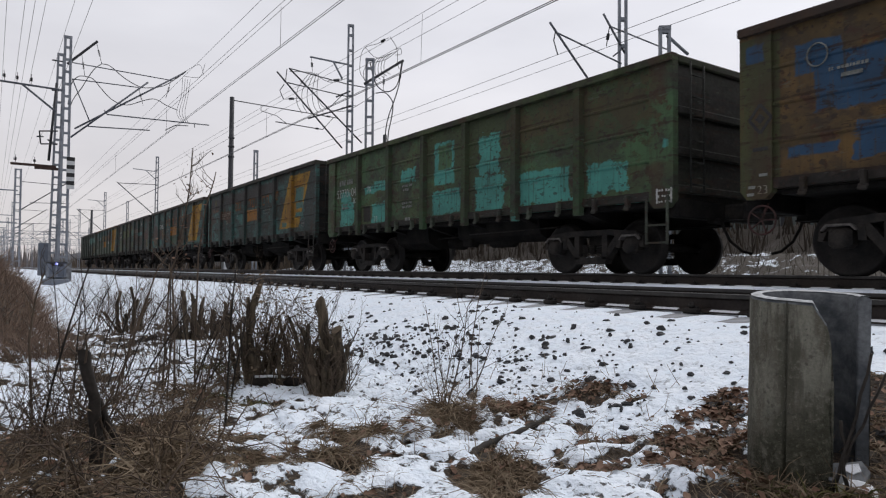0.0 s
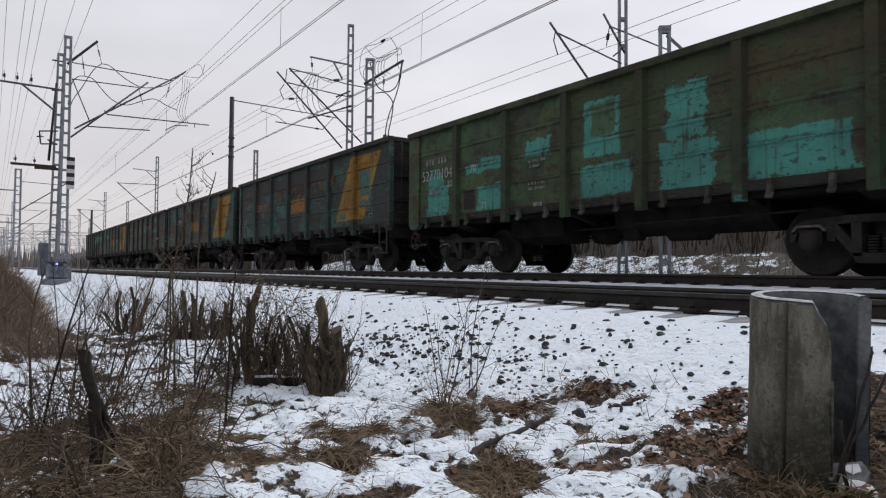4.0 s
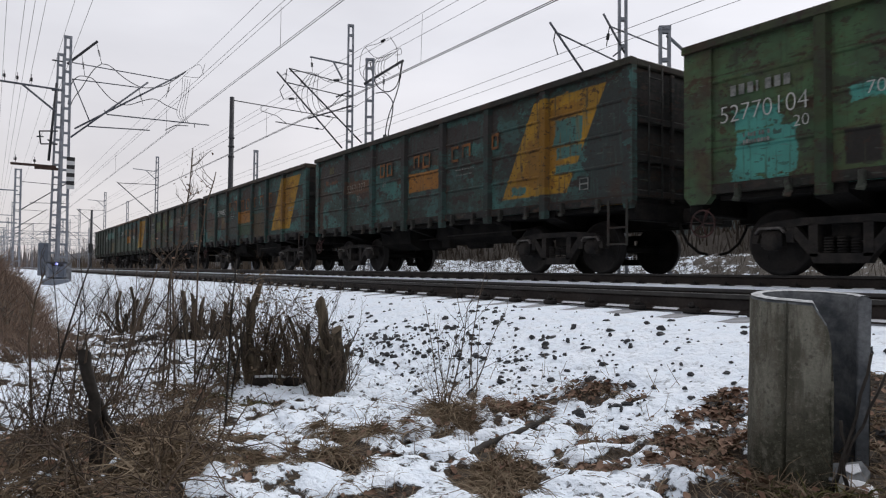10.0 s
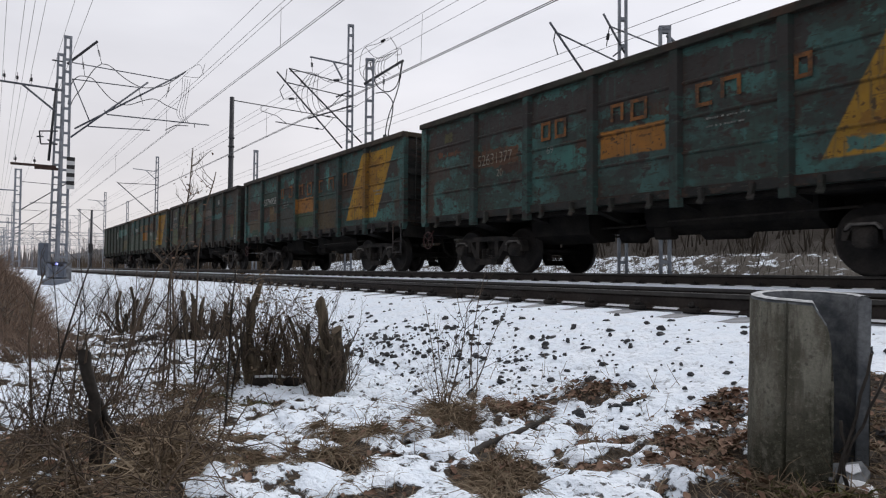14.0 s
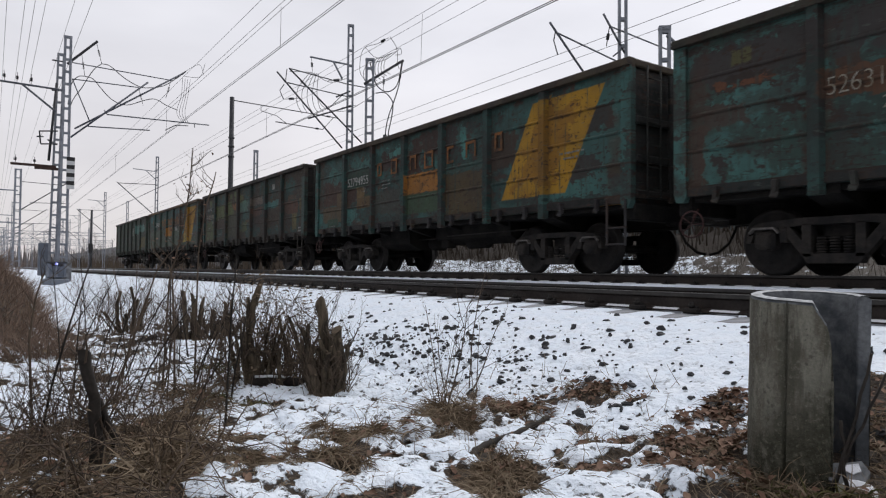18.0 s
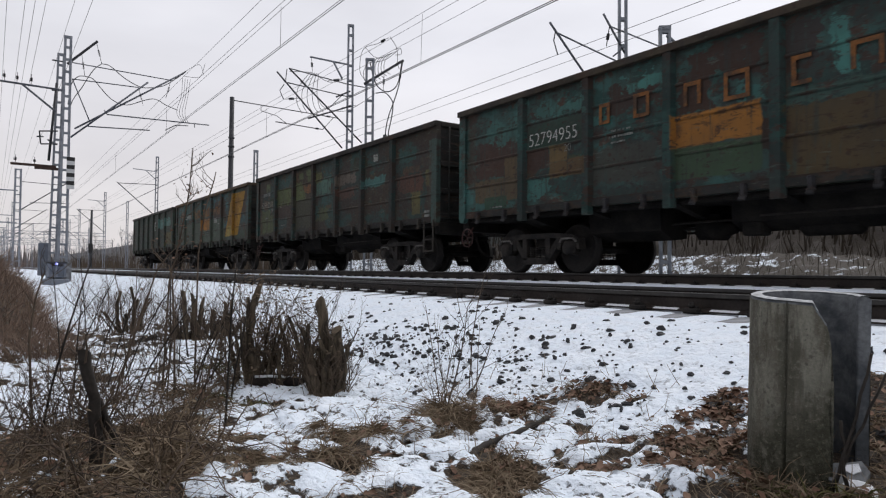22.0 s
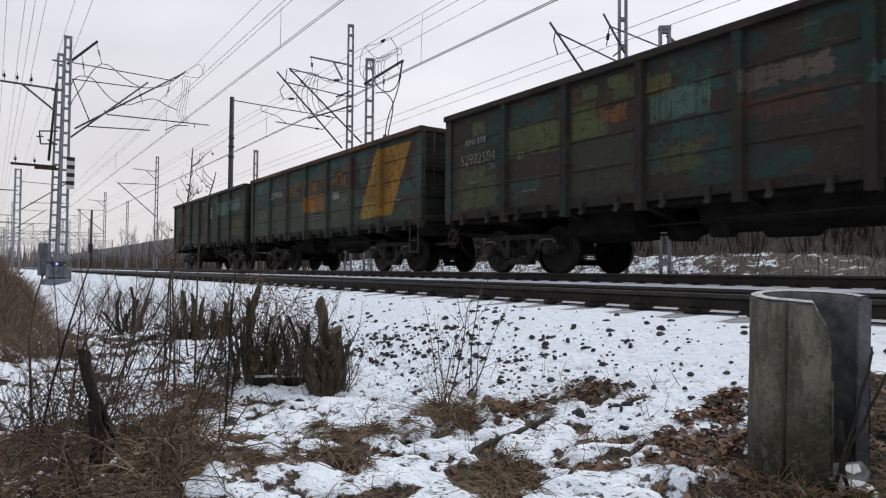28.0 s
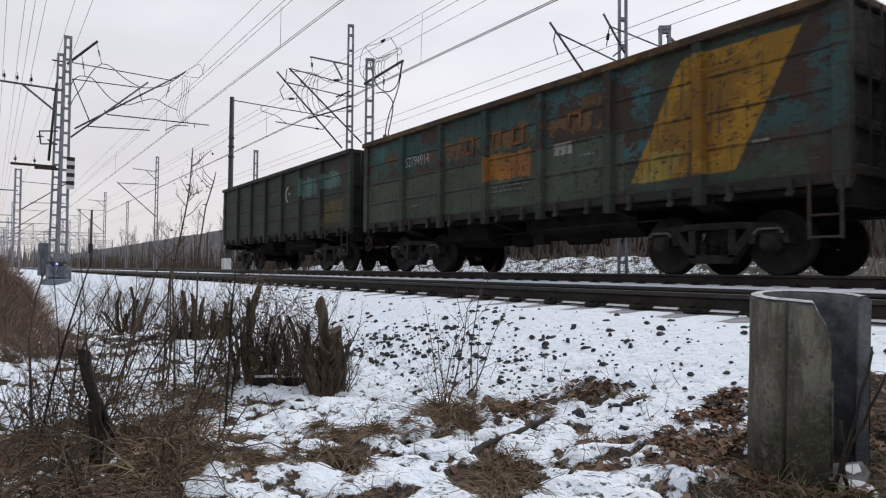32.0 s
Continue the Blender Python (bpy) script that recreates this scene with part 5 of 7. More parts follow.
for k in range(8):
    sign = Shape()
    sign.box((0.10, 0.22, 4.23 + (k + 0.5) * 0.178), (0.03, 0.32, 0.176), None)
    part("sign_stripe", sign, M_white if k % 2 == 0 else M_black, mast_l)
mast_l2 = lattice_mast((-35.3, 2.39, -0.72), 10.65, 0.36, "slimmer grey steel lattice mast standing beside another", 0.6, pitch=0.58, lean=0.0144)
s = Shape()
s.rod((0.2, -0.34, 5.6), (0.2, -0.10, 9.2), 0.055, n=10)
part("counterweight_tube", s, M_dark, mast_l2)
rods(mast_l2, "bracket", [((0, -0.28, 8.9), (0, 0.25, 8.95)), ((0, -0.3, 10.3), (0, 0.2, 10.3)), ((0, -0.4, 6.6), (0, 0, 6.4))], 0.035, M_dark)
s = Shape()
s.box((0.3, 0.3, 0.75), (0.5, 0.5, 1.5), None, 0.03)
cab = thing("equipment_cabinet", (-36.0, 1.72, -0.35), "blue-grey steel equipment cabinet beside the mast", "cabinet")
part("body", s, M_plinth, cab)
s = Shape()
s.box((0.56, 0.3, 0.8), (0.02, 0.42, 1.3), None, 0.01)
part("door", s, M_plinth, cab)
for yy in (-0.32, 0.0, 0.32):
    t = Shape()
    t.box((0.52, yy - 0.25, 0.62), (0.10, 0.10, 0.62), None, 0.02)
    part("plinth_rib", t, M_plinth, mast_l)
t = Shape()
t.box((0.0, -0.25, 0.95), (1.15, 0.80, 0.09), None, 0.02)
part("plinth_cap", t, M_dark, mast_l)
M_lamp = bpy.data.materials.new("small_blue_lamp")
M_lamp.use_nodes = True
M_lamp.node_tree.nodes["Principled BSDF"].inputs["Emission Color"].default_value = (0.10, 0.12, 1.0, 1)
M_lamp.node_tree.nodes["Principled BSDF"].inputs["Emission Strength"].default_value = 1.5
s = Shape()
s.lathe((0.63, -0.25, 0.90), (1, 0, 0), [(-0.02, 0.05), (0.03, 0.05), (0.05, 0.0)], 10)
part("indicator_lamp", s, M_lamp, mast_l, "small blue indicator lamp, lit")

for x, h in ((-76, 10.4), (-113, 10.2), (-150, 10.2), (-190, 10.2)):
    m = lattice_mast((x, 1.95 if x > -80 else 2.4, -0.9), h, 0.72 if x > -80 else 0.40, MAST_LABEL, 0.4, pitch=0.8)
    rods(m, "boom", [((0, 0.2, 6.4), (0, 4.2, 9.4))], 0.05, M_dark)
    rods(m, "tie_rod", [((0, 0.2, 9.2), (0, 3.9, 9.1))], 0.03, M_dark)
    rods(m, "registration_tube", [((0, 1.0, 7.2), (0, 4.4, 7.3))], 0.03, M_dark)
    rods(m, "crossarm", [((0, -2.2, 8.3), (0, 0, 8.3)), ((0, -1.8, 5.2), (0, 0, 5.2))], 0.06, M_galv)

FY = 13.4
# masts beyond the train
m620 = lattice_mast((-27.45, FY, -0.5), 11.77, 0.36, "tall grey steel lattice mast with braced arms beyond the wagons", 0.5, taper=0.8, face=-22)


def fm(y, z):
    return (0.0, y - FY, z + 0.5)


rods(m620, "bracket", [(fm(11.44, 9.42), fm(13.3, 9.41)), (fm(12.55, 9.42), fm(13.0, 8.7))], 0.042, M_galv)
rods(m620, "boom", [(fm(9.93, 8.5), fm(13.03, 5.55)), (fm(10.48, 8.74), fm(14.02, 5.9))], 0.036, M_dark)
rods(m620, "tie_rod", [(fm(10.48, 8.74), fm(13.3, 8.5)), (fm(10.26, 8.11), fm(13.3, 7.93)), (fm(13.3, 8.5), fm(14.3, 8.5))], 0.024, M_dark)
rods(m620, "registration_tube", [(fm(11.38, 6.67), fm(13.35, 7.48)), (fm(12.71, 7.83), fm(13.4, 8.2))], 0.034, M_dark)
rods(m620, "link", [(fm(10.38, 8.7), fm(10.32, 8.12)), (fm(10.26, 8.0), fm(10.07, 7.71)), (fm(10.07, 7.71), fm(10.25, 7.35)), (fm(12.3, 7.2), fm(13.0, 7.95))], 0.018, M_dark)
strings(m620, [(fm(11.5, 9.38), fm(11.55, 8.78)), (fm(10.25, 7.35), fm(10.95, 7.5)), (fm(13.0, 7.38), fm(13.7, 7.6)), (fm(12.3, 8.5), fm(13.1, 8.7))], 0.06)
cables(m620, "jumper_cable", [[fm(11.45 + 0.1 * k, 8.75), fm(10.9 + 0.22 * k, 7.95), fm(10.85 + 0.26 * k, 7.3), fm(11.1 + 0.25 * k, 6.85 + 0.05 * k)] for k in range(5)]
       + [[fm(11.0, 8.25), fm(11.7, 7.75), fm(12.17, 7.25), fm(13.14, 7.25), fm(13.99, 7.75), fm(14.7, 8.3)], [fm(10.5, 8.6), fm(11.5, 8.72), fm(12.4, 8.45), fm(13.3, 8.8)]], 0.013, M_wire)

m656 = lattice_mast((-25.25, FY - 0.15, -0.5), 9.6, 0.40, "grey steel lattice mast with cable loops and upward arm", 0.5, taper=0.95, face=-24)


def fn(y, z):
    return (0.0, y - FY + 0.15, z + 0.5)


s = Shape()
s.box(fn(13.95, 8.65), (0.10, 2.35, 0.11), Euler((0.62, 0, 0)).to_matrix(), 0.01)
part("bracket", s, M_dark, m656)
strings(m656, [(fn(13.95, 8.6), fn(13.91, 7.84)), (fn(13.6, 9.82), fn(14.15, 10.2)), (fn(14.78, 8.9), fn(14.72, 8.3))], 0.06)
cables(m656, "feeder_cable", [
    [fn(14.85, 9.3), fn(14.75, 8.73), fn(14.7, 8.22), fn(14.45, 7.43), fn(14.2, 6.77), fn(14.05, 6.02), fn(14.0, 4.6)],
    [fn(13.55, 7.66), fn(14.0, 7.75), fn(14.36, 7.45), fn(14.40, 7.1), fn(14.3, 6.5), fn(14.18, 5.9), fn(14.15, 4.6)],
    [fn(13.25, 8.96), fn(13.46, 8.26), fn(13.68, 7.93), fn(14.1, 7.8), fn(14.52, 8.07), fn(14.74, 8.6), fn(14.88, 9.3)]], 0.026, M_wire)
cables(m656, "hanging_loop", [
    [fn(14.21, 10.26), fn(14.56, 9.83), fn(14.62, 9.2), fn(14.70, 8.9)], [fn(13.6, 9.82), fn(12.98, 9.52), fn(12.79, 9.0), fn(12.8, 8.39), fn(13.13, 8.08)],
    [fn(13.2, 9.0), fn(12.95, 8.5), fn(13.0, 8.1)], [fn(14.5, 9.75), fn(14.75, 9.85), fn(14.8, 9.6), fn(14.5, 9.5)]]
    + [[fn(14.3 - 0.18 * k, 9.55 - 0.09 * k), fn(14.0 - 0.16 * k, 9.2 - 0.1 * k), fn(13.95 - 0.14 * k, 8.75 - 0.1 * k), fn(14.25 - 0.16 * k, 8.6 - 0.1 * k)] for k in range(5)]
    + [[fn(13.0, 9.55), fn(13.6, 9.2), fn(14.5, 9.65)], [fn(13.2, 8.9), fn(14.0, 9.2), fn(14.7, 9.8)]], 0.013, M_wire)
s = Shape()
s.rod(fn(14.02, 3.9), fn(14.02, 5.9), 0.09, n=10)
part("cable_conduit", s, M_dark, m656)

m1103 = lattice_mast((-11.55, FY, -0.5), 12.3, 0.25, "tall grey steel lattice mast with braced arms beyond the wagons", 0.5, taper=0.85, face=-38)
rods(m1103, "boom", [(fm(10.84, 5.95), fm(12.6, 4.4)), (fm(12.68, 6.57), fm(13.49, 5.71))], 0.028, M_boom)
rods(m1103, "tie_rod", [(fm(11.06, 5.75), fm(13.35, 5.42)), (fm(12.93, 6.3), fm(15.2, 6.15)), (fm(13.04, 5.55), fm(13.35, 5.78))], 0.020, M_boom)
rods(m1103, "link", [(fm(11.02, 5.74), fm(10.97, 5.54)), (fm(10.97, 5.54), fm(11.1, 5.22))], 0.014, M_dark)
strings(m1103, [(fm(12.9, 6.27), fm(12.79, 5.76))], 0.045)
m1176 = lattice_mast((-10.25, FY, -0.5), 6.5, 0.27, "short grey steel lattice mast beyond the wagons", 0.5, taper=1.0, face=-40)
rods(m1176, "bracket", [((0, 0.1, 6.3), (0, 0.9, 6.0))], 0.04, M_galv)

pipe = thing("pipe_mast", (-45.7, FY, -0.6), "dark round steel pipe mast with long side arm", "mast", "catenary masts")
s = Shape()
s.lathe((0, 0, 0), (0, 0, 1), [(-0.4, 0.20), (12.4, 0.15), (12.45, 0.0)], 16)
part("shaft", s, M_dark, pipe)
s = Shape()
for zz in (8.3, 9.0, 9.6):
    s.lathe((0, 0, zz), (0, 0, 1), [(-0.06, 0.17), (-0.05, 0.21), (0.05, 0.21), (0.06, 0.17)], 16)
part("clamp", s, M_dark, pipe)
rods(pipe, "side_arm", [((0, 0, 12.2), (0, 7.95, 12.03)), ((0, 3.1, 11.12), (0, 6.7, 11.02))], 0.034, M_dark)
rods(pipe, "drop_arm", [((0, 2.03, 12.15), (0, 2.03, 11.75)), ((0, 2.03, 11.75), (0, 3.2, 11.55)), ((0, 3.2, 11.55), (0, 3.9, 11.1)), ((0, 6.7, 11.02), (0, 7.6, 12.05))], 0.024, M_dark)
for a, b in (((0, 6.7, 12.06), (0, 7.6, 12.04)), ((0, 5.9, 11.04), (0, 6.6, 11.02))):
    s = Shape()
    insulator(s, a, b, 0.08)
    part("insulator", s, M_dark, pipe)

for x, h, w in ((-70.4, 11.8, 0.34), (-41.7, 8.3, 0.32), (-106.7, 11.6, 0.36), (-140, 11.6, 0.36), (-175, 11.6, 0.36), (-215, 11.6, 0.36), (-90, 9.0, 0.3), (-128, 9.0, 0.3)):
    m = lattice_mast((x, FY + (0.4 if h < 9.5 else 0), -0.7), h, w, MAST_LABEL, 0.4, pitch=0.75)
    if h > 9.5:
        rods(m, "boom", [((0, 0, 5.8), (0, -3.6, 9.0))], 0.045, M_dark)
        rods(m, "tie_rod", [((0, 0, 9.0), (0, -3.4, 8.9))], 0.03, M_dark)
        rods(m, "bracket", [((0, 0, 10.3), (0, -2.2, 10.4)), ((0, 0, 9.4), (0, -1.0, 10.3))], 0.04, M_galv)
pipe2 = thing("pipe_mast", (-122, FY, -0.8), "dark round steel pipe mast far along the line", "mast", "catenary masts")
s = Shape()
s.lathe((0, 0, 0), (0, 0, 1), [(-0.4, 0.22), (10.2, 0.17), (10.25, 0.0)], 12)
part("shaft", s, M_dark, pipe2)


# ---- overhead wires ----
def wire(name, y, z, label, r=0.011, x0=-330, x1=45, z1=None, y1=None, sag=0.0, span=0.0):
    s = Shape()
    n = 60
    pts = []
    for i in range(n + 1):
        t = i / n
        x = x0 + (x1 - x0) * t
        zz = z + ((z1 - z) * t if z1 is not None else 0)
        yy = y + ((y1 - y) * t if y1 is not None else 0)
        if span:
            q = ((x + 33.8) / span) % 1.0
            zz -= 4 * sag * q * (1 - q)
        pts.append((x, yy, zz))
    s.tube(pts, r, 5)
    me = s.mesh(name)
    me.materials.append(M_line)
    return tagged(new(name, me), label, "overhead wire", "overhead wires")


CONTACT = "thin dark contact wire strung along the tracks"
for y, z, r, up, xs in ((10.40, 6.14, 0.013, 1.46, (-16.6, -30, -44)), (10.35, 6.155, 0.012, 0, ()), (6.05, 5.75, 0.009, 1.02, (-16.5, -30, -44)), (5.98, 5.74, 0.007, 0, ())):
    cw = wire("contact_wire", y, z, CONTACT, r)
    for x in xs:
        s = Shape()
        s.rod((x, y, z), (x + 0.15, y - 0.05, z + up), 0.006, n=5)
        part("dropper", s, M_line, cw)
for y, z in ((10.3, 6.95), (10.3, 7.6), (6.0, 6.69), (6.0, 6.86), (6.0, 7.47), (13.3, 5.95), (10.6, 7.58), (11.1, 5.22)):
    wire("messenger_wire", y, z, "thin dark messenger wire strung along the line", 0.0065)
for y, z in ((0.20, 8.3), (0.67, 8.25), (1.20, 8.22), (0.95, 8.46), (2.60, 9.0), (2.43, 10.36)):
    wire("feeder_wire", y, z, "thin dark power wire on the mast crossarms", 0.007)

# ---- concrete stump by the camera ----
def concrete_stump():
    top = thing("concrete_pipe_stump", (-1.209, 2.339, -0.70), "broken hollow concrete post stump, mossy, snow on its rim", "concrete stump")
    top.matrix_basis = top.matrix_basis @ Matrix.Rotation(radians(4.5), 4, Vector((0.70, 0.71, 0)))
    n, R, r, hgt = 192, 0.187, 0.145, 0.655
    a_mid = math.atan2(-2.339, 1.209)

    def upper(t):
        # the wall beside the path has broken away down to the ground
        d = (t - a_mid + math.pi) % (2 * math.pi) - math.pi
        cut = 0.075 * min(1, max(0, (d - 0.03) / 0.23)) + 0.06 * min(1, max(0, (d - 0.26) / 0.08)) + 0.60 * ease(d, 0.33, 0.39)
        cut *= 1 - ease(d, 1.80, 1.87)
        return hgt - cut + ((0.022 * noise.noise(Vector((t * 9, 0, 0))) + 0.014 * noise.noise(Vector((t * 27, 3, 0)))) if cut > 0.01 else 0.002 * noise.noise(Vector((t * 3, 0, 0))))
    def jag(d, zz):
        # chipped edges of the break
        w = math.exp(-((d - 1.84) / 0.10) ** 2) + math.exp(-((d - 0.37) / 0.08) ** 2)
        return w * (0.07 * noise.noise(Vector((zz * 14, d, 3))) + 0.05 * noise.noise(Vector((zz * 38, d, 6))))
    outer, inner = Shape(), Shape()
    rings = 30
    cols = []
    for k in range(n):
        t = 2 * math.pi * k / n
        d = (t - a_mid + math.pi) % (2 * math.pi) - math.pi
        seam = 0.020 if abs(d + 0.386) < 0.018 else 0.0
        u = upper(t)
        out, inn = [], []
        for j in range(rings + 1):
            zz = -0.14 + (u - 0.010 + 0.14) * j / rings
            rad = R - seam + 0.004 * noise.noise(Vector((t * 4, zz * 6, 5)))
            q = t + jag(d, zz)
            out.append((rad * math.cos(q), rad * math.sin(q), zz))
        inn.append(out[-1])
        inn.append(((R - 0.010) * math.cos(t), (R - 0.010) * math.sin(t), u))
        inn.append(((r + 0.008) * math.cos(t), (r + 0.008) * math.sin(t), u))
        for j in range(rings + 1):
            zz = u - 0.010 + (-0.14 - u + 0.010) * j / rings
            rad = r + 0.003 * noise.noise(Vector((t * 5, zz * 9, 8)))
            q = t + jag(d, zz)
            inn.append((rad * math.cos(q), rad * math.sin(q), zz))
        cols.append((out, inn))
    for which, s in ((0, outer), (1, inner)):
        m = len(cols[0][which])
        for c in cols:
            s.v += c[which]
        for k in range(n):
            e = (k + 1) % n
            for j in range(m - 1):
                s.f.append((k * m + j, e * m + j, e * m + j + 1, k * m + j + 1))
                s.s.append(True)
    part("outer_wall", outer, M_stump, top)
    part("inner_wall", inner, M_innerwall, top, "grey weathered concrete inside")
    s = Shape()
    for k in range(n):
        t0, t1 = 2 * math.pi * k / n, 2 * math.pi * (k + 1) / n
        u0, u1 = upper(t0), upper(t1)
        if min(u0, u1) < hgt - 0.03:
            continue
        q = [(rad * math.cos(t), rad * math.sin(t), u + h2) for t, u in ((t0, u0), (t1, u1)) for rad, h2 in ((R - 0.002 - 0.004 * abs(noise.noise(Vector((t * 6, 1, 0)))), 0.0), (R - 0.016, 0.0045), (r + 0.014, 0.0045), (r + 0.004 + 0.005 * abs(noise.noise(Vector((t * 7, 4, 0)))), 0.0015))]
        for j in range(3):
            s.face([q[j], q[j + 1], q[4 + j + 1], q[4 + j]], True)
    part("snow_rim", s, M_frost, top, "thin frozen snow on the rim")
    return top


M_frost = plain("thin_frost", (0.56, 0.58, 0.60), (0.33, 0.34, 0.34), 20, 0.8, 0, 0.3)
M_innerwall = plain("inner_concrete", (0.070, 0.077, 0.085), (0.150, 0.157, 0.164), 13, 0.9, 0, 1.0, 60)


def stump_concrete():
    mat, nt, bsdf = nodes_of("stump_concrete")
    big = tex(nt, "Noise", 8.0, 6, 0.75, (1, 1, 0.5))
    fine = tex(nt, "Noise", 70, 4, 0.7)
    streak = tex(nt, "Noise", 13, 5, 0.65, (1, 1, 0.16))
    pits = tex(nt, "Noise", 30, 3, 0.6, (1, 1, 1), (4, 4, 4))
    col = blend(nt, span(nt, big, 0.40, 0.60), (0.200, 0.191, 0.154), (0.098, 0.089, 0.066))
    col = blend(nt, span(nt, streak, 0.47, 0.62, 0.0, 0.75), col, (0.048, 0.045, 0.030))
    co, sep = nt.nodes.new("ShaderNodeTexCoord"), nt.nodes.new("ShaderNodeSeparateXYZ")
    nt.links.new(co.outputs["Object"], sep.inputs[0])
    edge = calc(nt, "ADD", sep.outputs["Z"], calc(nt, "MULTIPLY", big, 0.6))
    lee = calc(nt, "ADD", calc(nt, "MULTIPLY", sep.outputs["X"], 0.56), calc(nt, "MULTIPLY", sep.outputs["Y"], 0.83))
    edge = calc(nt, "SUBTRACT", edge, calc(nt, "MULTIPLY", lee, 0.9))
    moss = calc(nt, "MULTIPLY", span(nt, edge, 0.60, 0.80, 1.0, 0.0), span(nt, pits, 0.32, 0.58, 0.5, 1.0))
    col = blend(nt, moss, col, (0.034, 0.033, 0.019))
    lichen = calc(nt, "MULTIPLY", span(nt, tex(nt, "Noise", 26, 4, 0.65, (1, 1, 0.6), (9, 2, 5)), 0.56, 0.64), span(nt, lee, 0.0, 0.09))
    col = blend(nt, calc(nt, "MULTIPLY", lichen, span(nt, sep.outputs["Z"], 0.30, 0.50, 0.1, 0.7)), col, (0.27, 0.31, 0.26))
    col = blend(nt, span(nt, pits, 0.60, 0.68, 0.0, 0.7), col, (0.050, 0.046, 0.034))
    col = blend(nt, span(nt, fine, 0.52, 0.75, 0.0, 0.5), col, (0.24, 0.23, 0.18))
    nt.links.new(col, bsdf.inputs["Base Color"])
    bsdf.inputs["Roughness"].default_value = 0.92
    relief(nt, bsdf, calc(nt, "ADD", fine, calc(nt, "MULTIPLY", pits, -1.2)), 0.8, 0.008)
    return mat


M_stump = stump_concrete()
concrete_stump()

# shard broken out of the wall
M_shard = plain("broken_concrete", (0.11, 0.115, 0.12), (0.24, 0.25, 0.255), 18, 0.9, 0, 0.8)
shard = thing("concrete_fragment", (-1.035, 2.255, ground_z(-1.035, 2.255) + 0.035), "pale broken concrete fragment lying beside the hollow stump", "rubble")
s = Shape()
s.prism([(-0.055, -0.035), (-0.015, -0.050), (0.040, -0.036), (0.058, 0.012), (0.034, 0.048), (0.0, 0.036), (-0.046, 0.026)], 2, -0.016, 0.016)
piece = part("slab", s, M_shard, shard)
piece.matrix_basis = Vector((0.28, -0.62, 0.73)).to_track_quat("Z", "Y").to_matrix().to_4x4()
s = Shape()
s.prism([(-0.015, 0.004), (0.012, -0.006), (0.034, 0.008), (0.026, 0.034), (-0.004, 0.024)], 2, 0.0162, 0.021)
cap = part("snow_cap", s, M_snow, shard)
cap.matrix_basis = piece.matrix_basis

# ---- fence and far woods ----
fence = thing("panel_fence", (0, 22, -0.5), "long dull green-grey sheet fence behind the tracks", "fence")
for k in range(60):
    x = -330 + k * 6.0
    s = Shape()
    prof = []
    for i in range(25):
        prof.append((x + 5.9 * i / 24, 0.03 if i % 2 else -0.03))
    s.prism(prof + [(x + 5.9, 0.08), (x, 0.08)], 2, 0.0, 5.0 + 0.05 * math.sin(k * 1.7))
    part("fence_panel", s, M_fence if x > -78 else M_farfence, fence)
    s = Shape()
    s.box((x - 0.05, -0.06, 2.5), (0.12, 0.12, 5.1), None, 0.01)
    part("fence_post", s, M_dark, fence)
# ---- plants, stones and litter by the camera ----
rng = random.Random(7)


def stone(s, c, r):
    """A rough crushed stone, half sunk."""
    a = rng.uniform(0, 6.28)
    ux, uy = math.cos(a), math.sin(a)
    sx, sy, sz = r * rng.uniform(0.8, 1.6), r * rng.uniform(0.6, 1.1), r * rng.uniform(0.55, 1.25)
    k = len(s.v)
    for zz, n, f in ((-0.5, 5, 0.9), (0.25, 5, 1.0), (0.85, 4, 0.55)):
        for i in range(5):
            t = 2 * math.pi * i / 5 + zz
            q = f * rng.uniform(0.5, 1.4)
            px, py = q * sx * math.cos(t), q * sy * math.sin(t)
            s.v.append((c[0] + px * ux - py * uy, c[1] + px * uy + py * ux, c[2] + zz * sz * rng.uniform(0.8, 1.15)))
    for j in range(2):
        for i in range(5):
            e = (i + 1) % 5
            s.f.append((k + j * 5 + i, k + j * 5 + e, k + j * 5 + 5 + e, k + j * 5 + 5 + i))
            s.s.append(False)
    s.f.append(tuple(k + 10 + i for i in range(5)))
    s.s.append(False)


def scatter_stones():
    s = Shape()
    for i in range(7500):
        x, y = -14 + 15.2 * rng.random() ** 0.8, rng.uniform(2.35, 4.2)
        patch = math.exp(-((x + 4.6) / 1.5) ** 2 - ((y - 2.85) / 0.45) ** 2)
        low = math.exp(-((y - 2.7) / 0.5) ** 2)
        if rng.random() > 0.05 + 0.42 * patch + 0.07 * low:
            continue
        r = rng.uniform(0.004, 0.013) if rng.random() < 0.86 else rng.uniform(0.018, 0.030)
        stone(s, (x, y, ground_z(x, y) + r * 0.12), r)
    for i in range(240):
        x, y = rng.gauss(-4.7, 0.95), rng.gauss(2.75, 0.32)
        r = rng.uniform(0.008, 0.025)
        stone(s, (x, y, ground_z(x, y) + r * 0.2), r)
    for i in range(210):
        x, y = rng.uniform(-5.2, -0.9), rng.uniform(2.75, 4.15)
        r = rng.uniform(0.006, 0.014) if rng.random() < 0.65 else rng.uniform(0.016, 0.030)
        stone(s, (x, y, ground_z(x, y) + r * 0.1), r)
    me = s.mesh("ballast_stones")
    me.materials.append(M_stone)
    tagged(new("ballast_stones", me), "dark crushed ballast stones poking through the snow", "stones", kind="stuff")


